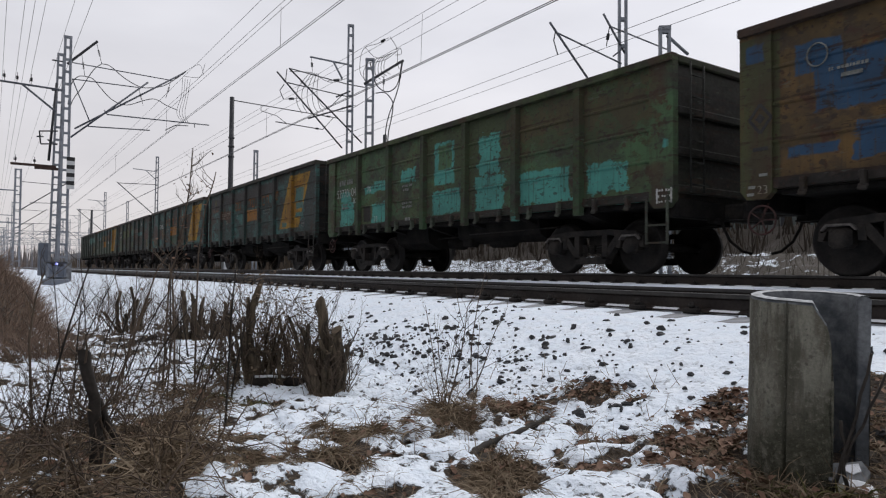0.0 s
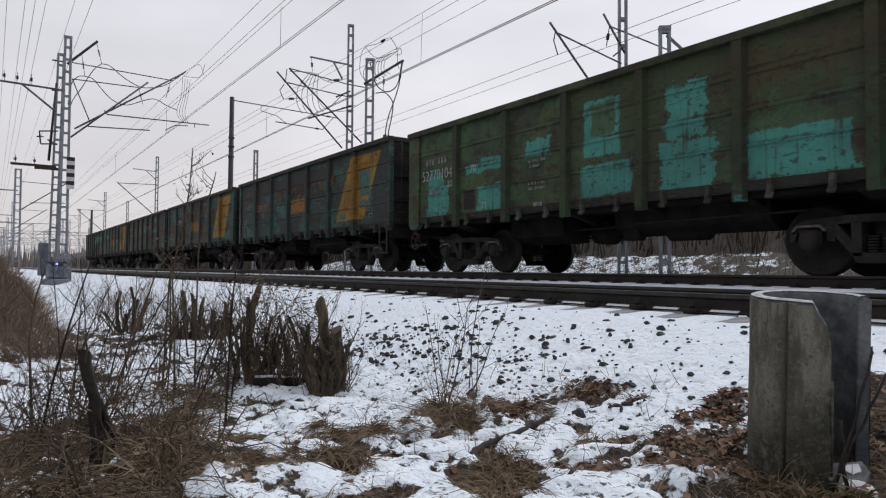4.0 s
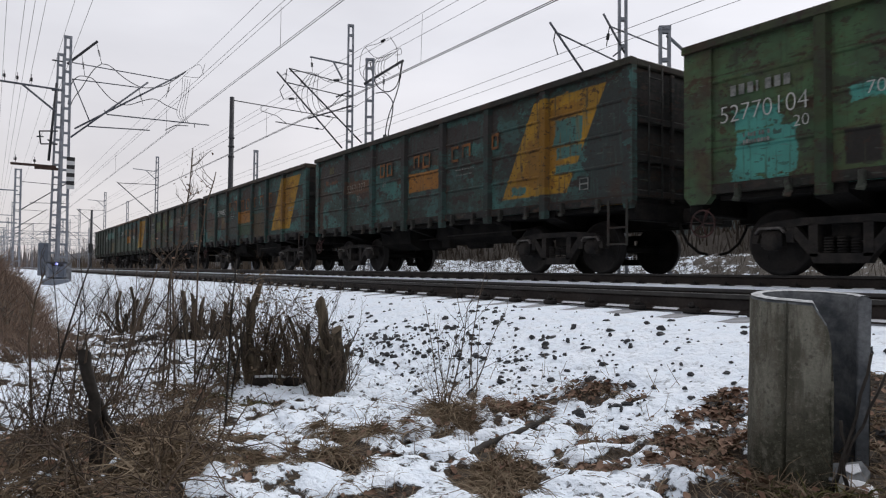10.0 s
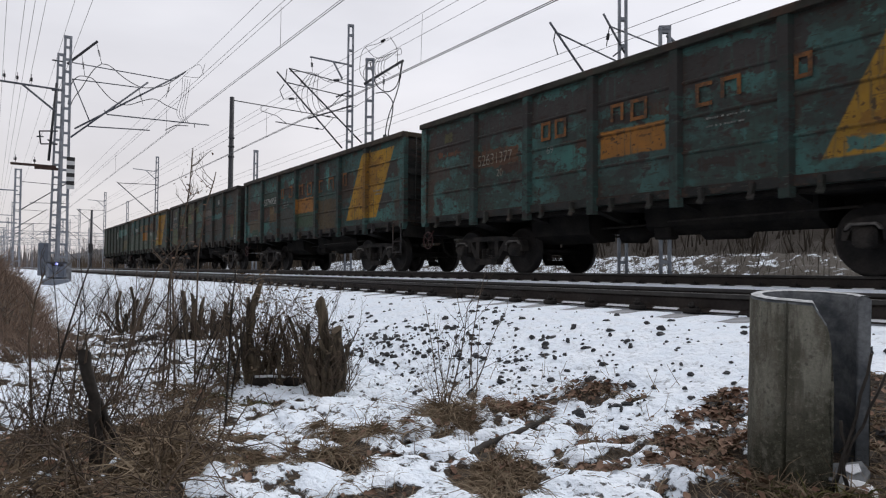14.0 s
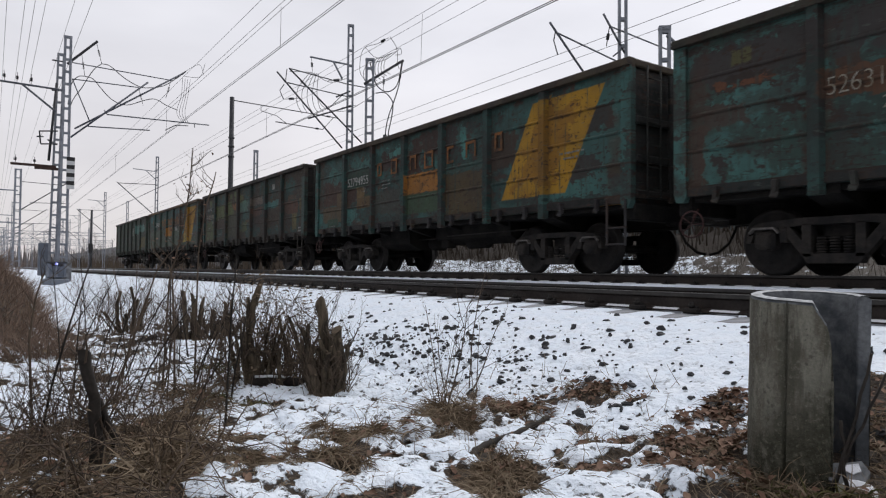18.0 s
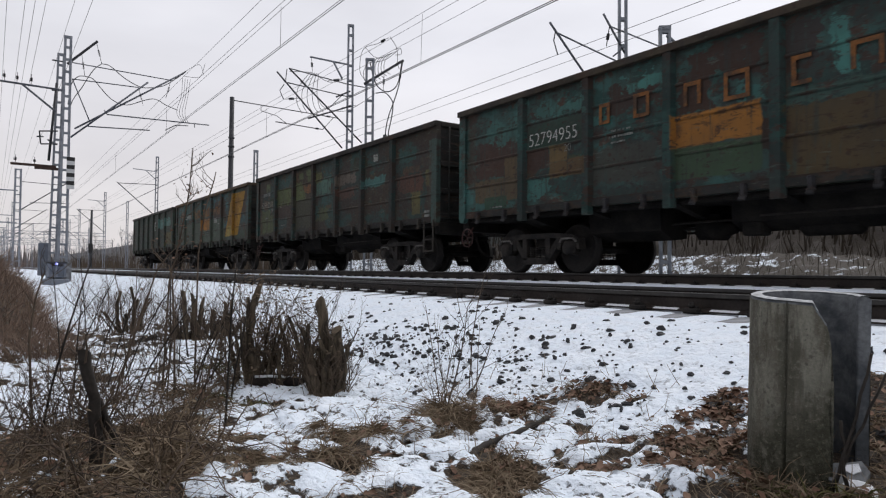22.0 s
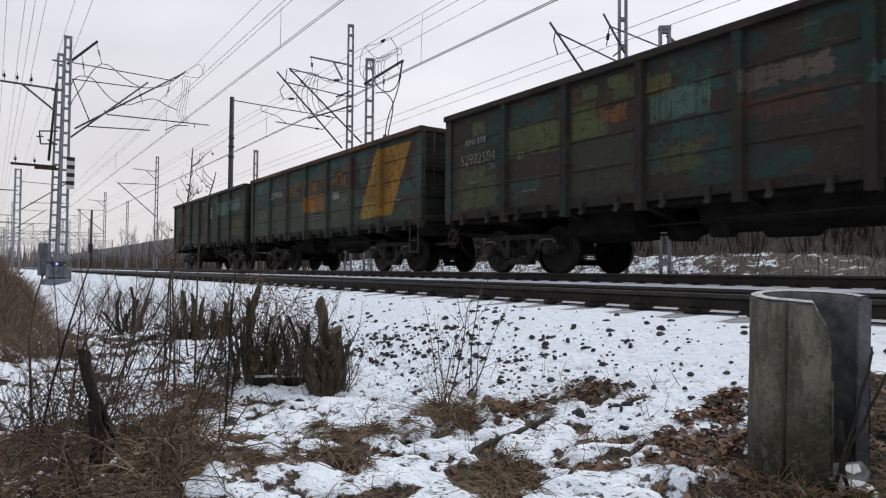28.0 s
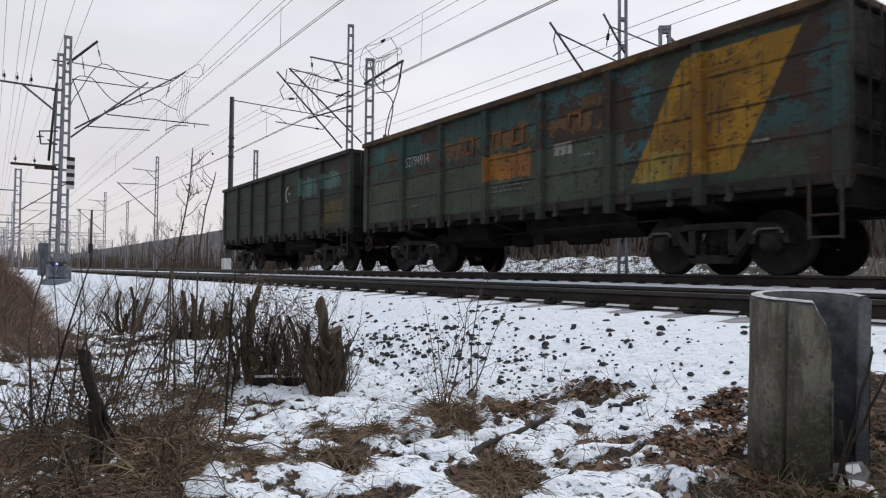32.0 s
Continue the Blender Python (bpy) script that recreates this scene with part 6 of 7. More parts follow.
def blade(s, p, d, length, width, droop, n=3):
    """One dry blade: a thin bent ribbon."""
    p, d = Vector(p), Vector(d).normalized()
    side = d.cross(Vector((rng.uniform(-1, 1), rng.uniform(-1, 1), 0.3))).normalized() * width / 2
    k = len(s.v)
    for i in range(n + 1):
        w = 1 - 0.8 * i / n
        s.v += [tuple(p - side * w), tuple(p + side * w)]
        p = p + d * (length / n)
        d = (d + Vector((0, 0, -droop / n)) + Vector((rng.uniform(-1, 1), rng.uniform(-1, 1), rng.uniform(-1, 1))) * 0.12).normalized()
    for i in range(n):
        s.f.append((k + 2 * i, k + 2 * i + 1, k + 2 * i + 3, k + 2 * i + 2))
        s.s.append(True)


def leaf(s, c, r):
    n = Vector((rng.uniform(-0.7, 0.7), rng.uniform(-0.7, 0.7), 1)).normalized()
    a = n.orthogonal().normalized()
    a = Matrix.Rotation(rng.uniform(0, 6.28), 3, n) @ a
    b = n.cross(a)
    c = Vector(c)
    curl = rng.uniform(0.1, 0.5) * r
    pts = [(-1, 0, 0.0), (-0.3, 0.5, 0.6), (0.5, 0.45, 0.5), (1.1, 0, 0.1), (0.5, -0.45, 0.6), (-0.3, -0.5, 0.5)]
    k = len(s.v)
    s.v += [tuple(c + a * (u * r) + b * (v * r) + n * (w * curl)) for u, v, w in pts]
    s.f += [(k, k + 1, k + 2, k + 3), (k, k + 3, k + 4, k + 5)]
    s.s += [True, True]


def joined(name, s, mat, label, category, kind="", group=""):
    me = bpy.data.meshes.new(name)
    me.from_pydata(s.v, [], s.f)
    me.polygons.foreach_set("use_smooth", s.s)
    me.materials.append(mat)
    return tagged(new(name, me), label, category, group, kind)


def grass_clump(x, y, rad, count, tall, leaves, label, mat=None):
    top = thing("grass_clump", (x, y, ground_z(x, y)), label, "dry grass", "grass clumps")
    g = Shape()
    for i in range(count):
        a, q = rng.uniform(0, 6.28), rad * math.sqrt(rng.random())
        px, py = q * math.cos(a) * 1.25, q * math.sin(a) * 0.8
        crown = max(0.0, 1 - q / rad)
        base = (px, py, ground_z(x + px, y + py) - ground_z(x, y) + tall * rng.uniform(-0.05, 0.42) * crown)
        out, b = rng.uniform(0.1, 1.2), rng.uniform(0, 6.28)
        up = rng.uniform(-0.40, 0.45) if rng.random() < 0.90 else rng.uniform(0.7, 1.6)
        d = (math.cos(a) * out + 0.75 * math.cos(b), math.sin(a) * out + 0.75 * math.sin(b), up)
        blade(g, base, d, tall * rng.uniform(0.35, 1.0), rng.uniform(0.004, 0.009) if mat else rng.uniform(0.0028, 0.0068), rng.uniform(0.4, 2.6), 4)
    tagged(part("tuft", joined_mesh("tuft", g), mat or M_straw, top), kind="stuff")
    if leaves:
        lf = Shape()
        for i in range(leaves):
            a, q = rng.uniform(0, 6.28), rad * 1.1 * math.sqrt(rng.random())
            px, py = q * math.cos(a) * 1.2, q * math.sin(a) * 0.8
            leaf(lf, (px, py, ground_z(x + px, y + py) - ground_z(x, y) + rng.uniform(0.0, 0.035)), rng.uniform(0.009, 0.026))
        tagged(part("leaf_litter", joined_mesh("leaf_litter", lf), M_leaf, top, "brown dead leaves caught in the grass"), kind="stuff")
    return top


def joined_mesh(name, s):
    me = bpy.data.meshes.new(name)
    me.from_pydata(s.v, [], s.f)
    me.polygons.foreach_set("use_smooth", s.s)
    return me


def twig(s, p, d, length, r, depth, bend=0.25, up=0.15, n=4, fork=(2, 4), sides=4):
    """A thin forking stem."""
    p, d = Vector(p), Vector(d).normalized()
    seg = length / n
    for i in range(n):
        q = p + d * seg
        s.rod(p, q, r * (1 - 0.6 * i / n), r * (1 - 0.6 * (i + 1) / n), sides, False)
        if depth > 0 and i > 0:
            for k in range(rng.randint(*fork) if i > 1 else 1):
                a = Vector((rng.uniform(-1, 1), rng.uniform(-1, 1), rng.uniform(-0.2, 0.8))).normalized()
                twig(s, q, d * 0.7 + a * 0.8, length * rng.uniform(0.25, 0.5), r * 0.5, depth - 1, bend, up, 3, fork, 3)
        p = q
        d = (d + Vector((rng.uniform(-1, 1), rng.uniform(-1, 1), rng.uniform(-0.6, 0.6))) * bend + Vector((0, 0, up))).normalized()
    return p


def stub(s, cut, p, q, r0, r1):
    """A sawn-off stem with lumpy bark."""
    p, q = Vector(p), Vector(q)
    m = 8
    bow = Vector((rng.uniform(-1, 1), rng.uniform(-1, 1), 0)) * (q - p).length * (0.05 if r0 > 0.024 else 0.11)
    pts = [p + (q - p) * (i / m) + bow * math.sin(math.pi * i / m) + Vector((rng.uniform(-1, 1), rng.uniform(-1, 1), 0)) * r0 * 0.32 for i in range(m + 1)]
    d = (q - p).normalized()
    slope, facing = rng.uniform(0.2, 1.5), rng.uniform(0, 6.28)
    a = d.orthogonal().normalized()
    b = d.cross(a)
    k, n = len(s.v), 9
    for i, c in enumerate(pts):
        r = r0 + (r1 - r0) * i / m
        for j in range(n):
            t = 2 * math.pi * j / n
            rr = r * rng.uniform(0.84, 1.16) * (1.25 - 0.25 * min(1, i / 3)) * (1 + (rng.uniform(-0.25, 0.1) if i == m else 0))
            s.v.append(tuple(c + a * rr * math.cos(t) + b * rr * math.sin(t) + (d * rr * slope * math.cos(t - facing) if i == m else Vector())))
    for i in range(m):
        for j in range(n):
            e = (j + 1) % n
            s.f.append((k + i * n + j, k + i * n + e, k + (i + 1) * n + e, k + (i + 1) * n + j))
            s.s.append(True)
    c = pts[-1]
    kk = len(cut.v)
    cut.v += [tuple(Vector(s.v[k + m * n + j]) * 1.0 + d * 0.002) for j in range(n)]
    cut.f.append(tuple(kk + j for j in range(n)))
    cut.s.append(False)


def cut_shrub(x, y, stems, twigs, spread, twig_len, label, leaves=0, bark=None):
    """stems: offset x, y, height, lean x, lean y, radius."""
    z = ground_z(x, y) - 0.04
    top = thing("cut_shrub", (x, y, z), label, "shrub stump", "cut shrubs along the tracks")
    spurs = []
    for ox, oy, hgt, lx, ly, r in stems:
        b, c = Shape(), Shape()
        stub(b, c, (ox, oy, 0), (ox + lx, oy + ly, hgt), r, r * 0.8)
        st = part("stem", joined_mesh("stem", b), bark or M_bark, top)
        part("sawn_face", joined_mesh("sawn_face", c), M_cut, st, "pale sawn wood")
        spurs.append(((ox, oy, 0), (ox + lx, oy + ly, hgt), r))
    t = Shape()
    for i in range(twigs):
        a, q = rng.uniform(0, 6.28), spread * math.sqrt(rng.random())
        base = (q * math.cos(a), q * math.sin(a), 0.0)
        twig(t, base, (math.cos(a) * 0.35 + rng.uniform(-0.3, 0.3), math.sin(a) * 0.35 + rng.uniform(-0.3, 0.3), 1), twig_len * rng.uniform(0.5, 1.1), rng.uniform(0.002, 0.005), 2, fork=(1, 2))
    for p, q, r in spurs:
        p, q = Vector(p), Vector(q)
        for i in range(rng.randint(3, 6)):
            a = rng.uniform(0, 6.28)
            e = Vector((math.cos(a), math.sin(a), 0))
            twig(t, p + (q - p) * rng.uniform(0.25, 1.0) + e * r * 0.7, e * 0.8 + Vector((0, 0, rng.uniform(0.2, 1.4))), rng.uniform(0.05, 0.16), rng.uniform(0.003, 0.008), 1, 0.2, 0.2, 3, (0, 1))
    if twigs:
        tagged(part("brushwood", joined_mesh("brushwood", t), M_twig, top), kind="stuff")
    if leaves:
        lf = Shape()
        for i in range(leaves):
            a, q = rng.uniform(0, 6.28), spread * 1.15 * math.sqrt(rng.random())
            leaf(lf, (q * math.cos(a), q * math.sin(a), twig_len * rng.uniform(0.15, 1.35)), rng.uniform(0.008, 0.019))
        tagged(part("withered_foliage", joined_mesh("withered_foliage", lf), M_oldgrass, top), kind="stuff")
    return top


def dry_weed(x, y, count, hgt, spread, mat, name, label, leaves=0, slant=0.35, forked=True):
    top = thing(name, (x, y, ground_z(x, y) - 0.02), label, "dry weeds", "dry weeds")
    t = Shape()
    for i in range(count):
        a, q = rng.uniform(0, 6.28), spread * math.sqrt(rng.random())
        twig(t, (q * math.cos(a), q * math.sin(a), 0), (rng.uniform(-slant, slant), rng.uniform(-slant, slant), 1), hgt * rng.uniform(0.45, 1.1), rng.uniform(0.0022, 0.0052) if forked else rng.uniform(0.0012, 0.0022), (1 if rng.random() < 0.6 else 2) if forked else 0, 0.14, 0.08, 5, (1, 2), 4)
    tagged(part("stalk_growth", joined_mesh("stalk_growth", t), mat, top), kind="stuff")
    if leaves:
        lf = Shape()
        for i in range(leaves):
            a, q = rng.uniform(0, 6.28), spread * 1.2 * math.sqrt(rng.random())
            leaf(lf, (q * math.cos(a), q * math.sin(a), hgt * rng.uniform(0.1, 0.85)), rng.uniform(0.008, 0.02))
        tagged(part("withered_foliage", joined_mesh("withered_foliage", lf), M_straw, top), kind="stuff")
    return top


scatter_stones()
SHRUB = "sawn-off brown shrub stump with short twigs standing in snow"
def stubs(n, spread, hgt, r, lean):
    out = []
    for i in range(n):
        a, q = rng.uniform(0, 6.28), spread * math.sqrt(rng.random())
        out.append((q * math.cos(a), q * math.sin(a), hgt * rng.uniform(0.5, 1.0), math.cos(a) * lean * rng.uniform(0.2, 1), math.sin(a) * lean * rng.uniform(0.2, 1), r * rng.uniform(0.55, 1.0)))
    return out


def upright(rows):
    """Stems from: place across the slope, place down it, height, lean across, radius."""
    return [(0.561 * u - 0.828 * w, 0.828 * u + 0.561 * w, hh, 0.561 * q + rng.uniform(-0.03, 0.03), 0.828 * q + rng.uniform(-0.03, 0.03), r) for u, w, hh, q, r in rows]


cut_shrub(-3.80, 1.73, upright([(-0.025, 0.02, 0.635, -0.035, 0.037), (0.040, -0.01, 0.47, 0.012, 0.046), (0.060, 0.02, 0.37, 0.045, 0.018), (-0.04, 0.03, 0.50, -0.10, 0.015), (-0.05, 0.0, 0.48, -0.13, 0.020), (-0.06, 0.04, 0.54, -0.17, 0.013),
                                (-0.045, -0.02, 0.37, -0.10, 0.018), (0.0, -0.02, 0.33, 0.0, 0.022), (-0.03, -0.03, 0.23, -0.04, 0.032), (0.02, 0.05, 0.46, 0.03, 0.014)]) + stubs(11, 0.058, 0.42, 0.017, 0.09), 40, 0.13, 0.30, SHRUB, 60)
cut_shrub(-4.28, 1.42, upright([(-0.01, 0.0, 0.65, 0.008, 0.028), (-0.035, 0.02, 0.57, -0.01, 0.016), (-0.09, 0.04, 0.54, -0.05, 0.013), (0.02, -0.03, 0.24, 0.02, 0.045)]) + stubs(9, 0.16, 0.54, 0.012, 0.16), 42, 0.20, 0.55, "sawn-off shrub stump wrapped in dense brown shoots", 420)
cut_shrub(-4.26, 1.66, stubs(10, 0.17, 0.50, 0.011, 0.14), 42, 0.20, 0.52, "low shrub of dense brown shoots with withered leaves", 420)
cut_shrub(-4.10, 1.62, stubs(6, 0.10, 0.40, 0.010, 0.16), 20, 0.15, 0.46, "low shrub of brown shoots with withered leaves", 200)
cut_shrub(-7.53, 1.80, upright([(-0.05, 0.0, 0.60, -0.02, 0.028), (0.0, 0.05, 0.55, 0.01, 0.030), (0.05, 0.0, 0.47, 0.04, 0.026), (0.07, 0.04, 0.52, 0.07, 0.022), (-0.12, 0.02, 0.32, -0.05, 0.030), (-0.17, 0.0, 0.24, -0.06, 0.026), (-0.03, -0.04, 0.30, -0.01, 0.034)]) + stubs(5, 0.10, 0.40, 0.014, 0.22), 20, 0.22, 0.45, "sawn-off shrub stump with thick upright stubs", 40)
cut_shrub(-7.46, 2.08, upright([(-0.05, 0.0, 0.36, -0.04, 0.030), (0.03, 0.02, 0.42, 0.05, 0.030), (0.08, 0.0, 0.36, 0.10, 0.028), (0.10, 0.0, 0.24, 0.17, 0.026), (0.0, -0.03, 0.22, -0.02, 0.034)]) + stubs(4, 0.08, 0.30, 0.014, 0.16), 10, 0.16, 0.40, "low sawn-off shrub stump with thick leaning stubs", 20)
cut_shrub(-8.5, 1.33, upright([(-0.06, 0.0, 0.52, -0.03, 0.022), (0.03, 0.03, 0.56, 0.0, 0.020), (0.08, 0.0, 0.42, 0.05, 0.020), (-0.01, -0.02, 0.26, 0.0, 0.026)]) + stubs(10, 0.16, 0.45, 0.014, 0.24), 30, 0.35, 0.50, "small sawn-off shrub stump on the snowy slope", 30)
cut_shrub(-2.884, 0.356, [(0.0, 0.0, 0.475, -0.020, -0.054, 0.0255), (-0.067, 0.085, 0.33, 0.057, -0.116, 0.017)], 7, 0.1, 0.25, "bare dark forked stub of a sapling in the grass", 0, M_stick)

# lying branches on the slope
for a, b, r in (((-7.18, 1.08, 0.02), (-7.55, 1.45, 0.05), 0.030), ((-7.52, 1.42, 0.03), (-8.19, 2.15, 0.04), 0.024), ((-8.40, 2.18, 0.02), (-8.67, 2.58, 0.06), 0.030), ((-2.24, 1.66, -0.022), (-2.35, 1.98, 0.006), 0.020), ((-2.35, 1.97, 0.000), (-2.44, 2.30, 0.016), 0.019)):
    s, c = Shape(), Shape()
    pa, pb = (Vector((q[0], q[1], ground_z(q[0], q[1]) + q[2])) for q in (a, b))
    stub(s, c, pa, pb, r, r * 0.8)
    me = joined_mesh("fallen_branch", s)
    me.materials.append(M_stick)
    tagged(new("fallen_branch", me), "dark fallen branch half buried in snow", "branch", "fallen branches")
lg = thing("fallen_log", (-4.08, 1.54, ground_z(-4.08, 1.54) + 0.036), "dark fallen log with snow on top beside the shrubs", "log")
s, c = Shape(), Shape()
stub(s, c, (-0.11, -0.14, 0), (0.13, 0.16, -0.005), 0.032, 0.028)
part("trunk", joined_mesh("trunk", s), M_stick, lg)
s = Shape()
s.tube([(-0.09, -0.14, 0.028), (-0.05, -0.07, 0.034), (0.0, 0.0, 0.031), (0.02, 0.03, 0.028)], 0.010, 8, 0.7)
part("snow_cap", s, M_snow, lg)

# saplings and tall bare stems
def stem_along(name, pts, r, label, leaves=0, side=10, mat=None):
    top = thing(name, pts[0], label, "sapling", "bare saplings")
    o = Vector(pts[0])
    s = Shape()
    loc = [Vector(p) - o for p in pts]
    loc[0].z -= 0.08
    s.tube(loc, r, 6, 0.45)
    part("stem", s, mat or M_twig, top)
    t = Shape()
    ends = []
    for k in range(side):
        i = rng.randint(max(1, len(loc) // 2), len(loc) - 1)
        f = rng.random()
        p = loc[i - 1] + (loc[i] - loc[i - 1]) * f
        a = rng.uniform(0, 6.28)
        ends.append(twig(t, p, (math.cos(a), math.sin(a), rng.uniform(0.3, 1.4)), rng.uniform(0.06, 0.17), r * 0.4, 1, 0.25, 0.2, 4, (1, 1), 4))
    tagged(part("crown", joined_mesh("crown", t), mat or M_twig, top), kind="stuff")
    if leaves:
        lf = Shape()
        for k in range(leaves):
            e = rng.choice(ends + loc[-3:])
            leaf(lf, e + Vector((rng.uniform(-1, 1), rng.uniform(-1, 1), rng.uniform(-1, 0.6))) * 0.06, rng.uniform(0.008, 0.016))
        tagged(part("withered_foliage", joined_mesh("withered_foliage", lf), M_leaf, top), kind="stuff")
    return top


stem_along("sapling", [(-4.39, 0.89, -0.76), (-4.36, 0.90, -0.40), (-4.34, 0.91, -0.06), (-4.30, 0.96, 0.22), (-4.27, 0.99, 0.43), (-4.26, 1.00, 0.53), (-4.24, 1.01, 0.77)], 0.0075, "thin dark sapling with a few withered leaves", 46, 22)
stem_along("sapling", [(-4.37, 1.08, -0.76), (-4.36, 1.08, -0.27), (-4.34, 1.08, 0.12), (-4.31, 1.11, 0.41), (-4.28, 1.15, 0.58), (-4.27, 1.16, 0.64)], 0.007, "thin bare sapling stem in dry grass", 10, 5)
stem_along("sapling", [(-4.02, 0.54, -0.78), (-3.97, 0.60, -0.54), (-3.91, 0.67, -0.26), (-3.85, 0.74, 0.01), (-3.81, 0.79, 0.10)], 0.008, "thin bare dark sapling leaning over snow", 0, 7)
stem_along("sapling", [(-4.12, 0.91, -0.78), (-4.12, 0.90, -0.38), (-4.12, 0.88, -0.03), (-4.13, 0.86, 0.05)], 0.008, "thin bare sapling stem in dry grass", 0, 6)
stem_along("sapling", [(-3.77, 0.19, -0.78), (-3.77, 0.16, -0.32), (-3.75, 0.18, -0.13), (-3.73, 0.21, 0.0)], 0.007, "thin bare sapling stem by the grass bank", 0, 6)
for k in range(8):
    x, y = rng.uniform(-6.6, -3.6), rng.uniform(0.25, 1.25)
    z = ground_z(x, y)
    lx, ly, hh = rng.uniform(-0.25, 0.35), rng.uniform(-0.15, 0.3), rng.uniform(0.45, 0.85)
    stem_along("sapling", [(x, y, z), (x + lx * 0.3, y + ly * 0.3, z + hh * 0.35), (x + lx * 0.6, y + ly * 0.55, z + hh * 0.7), (x + lx, y + ly, z + hh)], rng.uniform(0.004, 0.008), "thin bare twiggy sapling in snow", 0, 3)

stem_along("dry_weed", [(-3.24, 2.39, ground_z(-3.24, 2.39)), (-3.22, 2.40, -0.38), (-3.20, 2.43, -0.15), (-3.17, 2.46, 0.03)], 0.004, "single tall bent dry weed stem in snow", 0, 2)
stem_along("dry_weed", [(-2.84, 1.94, -0.72), (-3.02, 1.98, -0.37), (-3.04, 1.95, -0.16)], 0.003, "single thin dry weed stem in snow", 0, 1)
for k in range(8):
    x, y = rng.uniform(-5.2, -3.0), rng.uniform(0.05, 1.1)
    z = ground_z(x, y)
    lx, ly, hh = rng.uniform(-0.5, 0.5), rng.uniform(-0.4, 0.5), rng.uniform(0.35, 0.75)
    stem_along("sapling", [(x, y, z), (x + lx * 0.2, y + ly * 0.2, z + hh * 0.35), (x + lx * 0.55, y + ly * 0.5, z + hh * 0.75), (x + lx, y + ly, z + hh)], rng.uniform(0.0022, 0.0045), "thin bare twiggy shoot among dry grass", 0, 3)
# dark slanting shoots over the matted grass
for k in range(8):
    x, y = rng.uniform(-5.0, -3.2), rng.uniform(0.15, 1.25)
    z, hh, tilt = ground_z(x, y), rng.uniform(0.5, 0.95), rng.uniform(-0.15, 0.5)
    stem_along("sapling", [(x, y, z), (x + tilt * 0.15, y + tilt * 0.25, z + hh * 0.35), (x + tilt * 0.32 + rng.uniform(-0.03, 0.03), y + tilt * 0.52, z + hh * 0.7), (x + tilt * 0.5, y + tilt * 0.8, z + hh)], rng.uniform(0.004, 0.0075), "dark bare slanting shoot above matted grass", rng.randint(0, 6), 3, M_stick)
# brushwood on the slope between the bank and the shrubs
for k in range(14):
    x = -5.6 - 9.5 * rng.random() ** 1.2
    y = rng.uniform(0.55, 2.3) if x > -9 else rng.uniform(0.8, 2.6)
    dry_weed(x, y, rng.randint(3, 6), rng.uniform(0.35, 0.75), 0.35, M_twig, "brushwood", "low brown leafless brushwood on the snowy slope", rng.randint(0, 8), 0.8)
for k in range(10):
    x = rng.uniform(-15.0, -7.5)
    dry_weed(x, rng.uniform(0.9, 2.5), rng.randint(4, 7), rng.uniform(0.3, 0.8), 0.45, M_twig, "brushwood", "low brown leafless brushwood on the snowy slope", rng.randint(0, 5), 0.7)
for k in range(10):
    x, y = rng.uniform(-3.9, -2.7), rng.uniform(-0.05, 0.75)
    dry_weed(x, y, rng.randint(5, 9), rng.uniform(0.22, 0.45), 0.16, M_twig, "brushwood", "low brown leafless brushwood in matted grass", rng.randint(0, 8), 0.7)
# dark stems leaning over the slope
for k in range(11):
    x, y = rng.uniform(-6.4, -3.9), rng.uniform(0.35, 1.5)
    z, hh, q = ground_z(x, y), rng.uniform(0.45, 1.0), rng.uniform(-0.12, 0.42)
    stem_along("sapling", [(x, y, z), (x + 0.17 * q, y + 0.25 * q, z + hh * 0.33), (x + 0.36 * q + rng.uniform(-0.02, 0.02), y + 0.53 * q, z + hh * 0.68), (x + 0.56 * q, y + 0.83 * q, z + hh)], rng.uniform(0.004, 0.009), "dark bare stem leaning over the snowy slope", rng.randint(0, 4), 4, M_stick)


def bramble(x, y, count, spread, label, mat):
    """Long thin stems that rise, arch over and lie across one another."""
    top = thing("bramble", (x, y, ground_z(x, y)), label, "bramble", "brambles")
    t = Shape()
    for i in range(count):
        a, q = rng.uniform(0, 6.28), spread * math.sqrt(rng.random())
        px, py = q * math.cos(a), q * math.sin(a)
        b, run_out, rise = rng.uniform(0, 6.28), rng.uniform(0.2, 0.75), rng.uniform(0.04, 0.30)
        z0 = ground_z(x + px, y + py) - ground_z(x, y) - 0.01
        pts = [(px + run_out * f * math.cos(b + f * 0.5) + rng.uniform(-1, 1) * 0.012, py + run_out * f * math.sin(b + f * 0.5) + rng.uniform(-1, 1) * 0.012, z0 + rise * math.sin(math.pi * min(1, f * 0.85)) + rng.uniform(-0.01, 0.01)) for f in (0, 0.12, 0.28, 0.45, 0.62, 0.8, 1.0)]
        r = rng.uniform(0.0016, 0.0042)
        t.tube(pts, r, 4, 0.5)
        for p in pts[2:6]:
            if rng.random() < 0.5:
                twig(t, p, (rng.uniform(-1, 1), rng.uniform(-1, 1), rng.uniform(-0.2, 1.0)), rng.uniform(0.05, 0.16), r * 0.6, 0, 0.3, 0.1, 3, (0, 1), 3)
    tagged(part("stem_tangle", joined_mesh("stem_tangle", t), mat, top), kind="stuff")
    return top


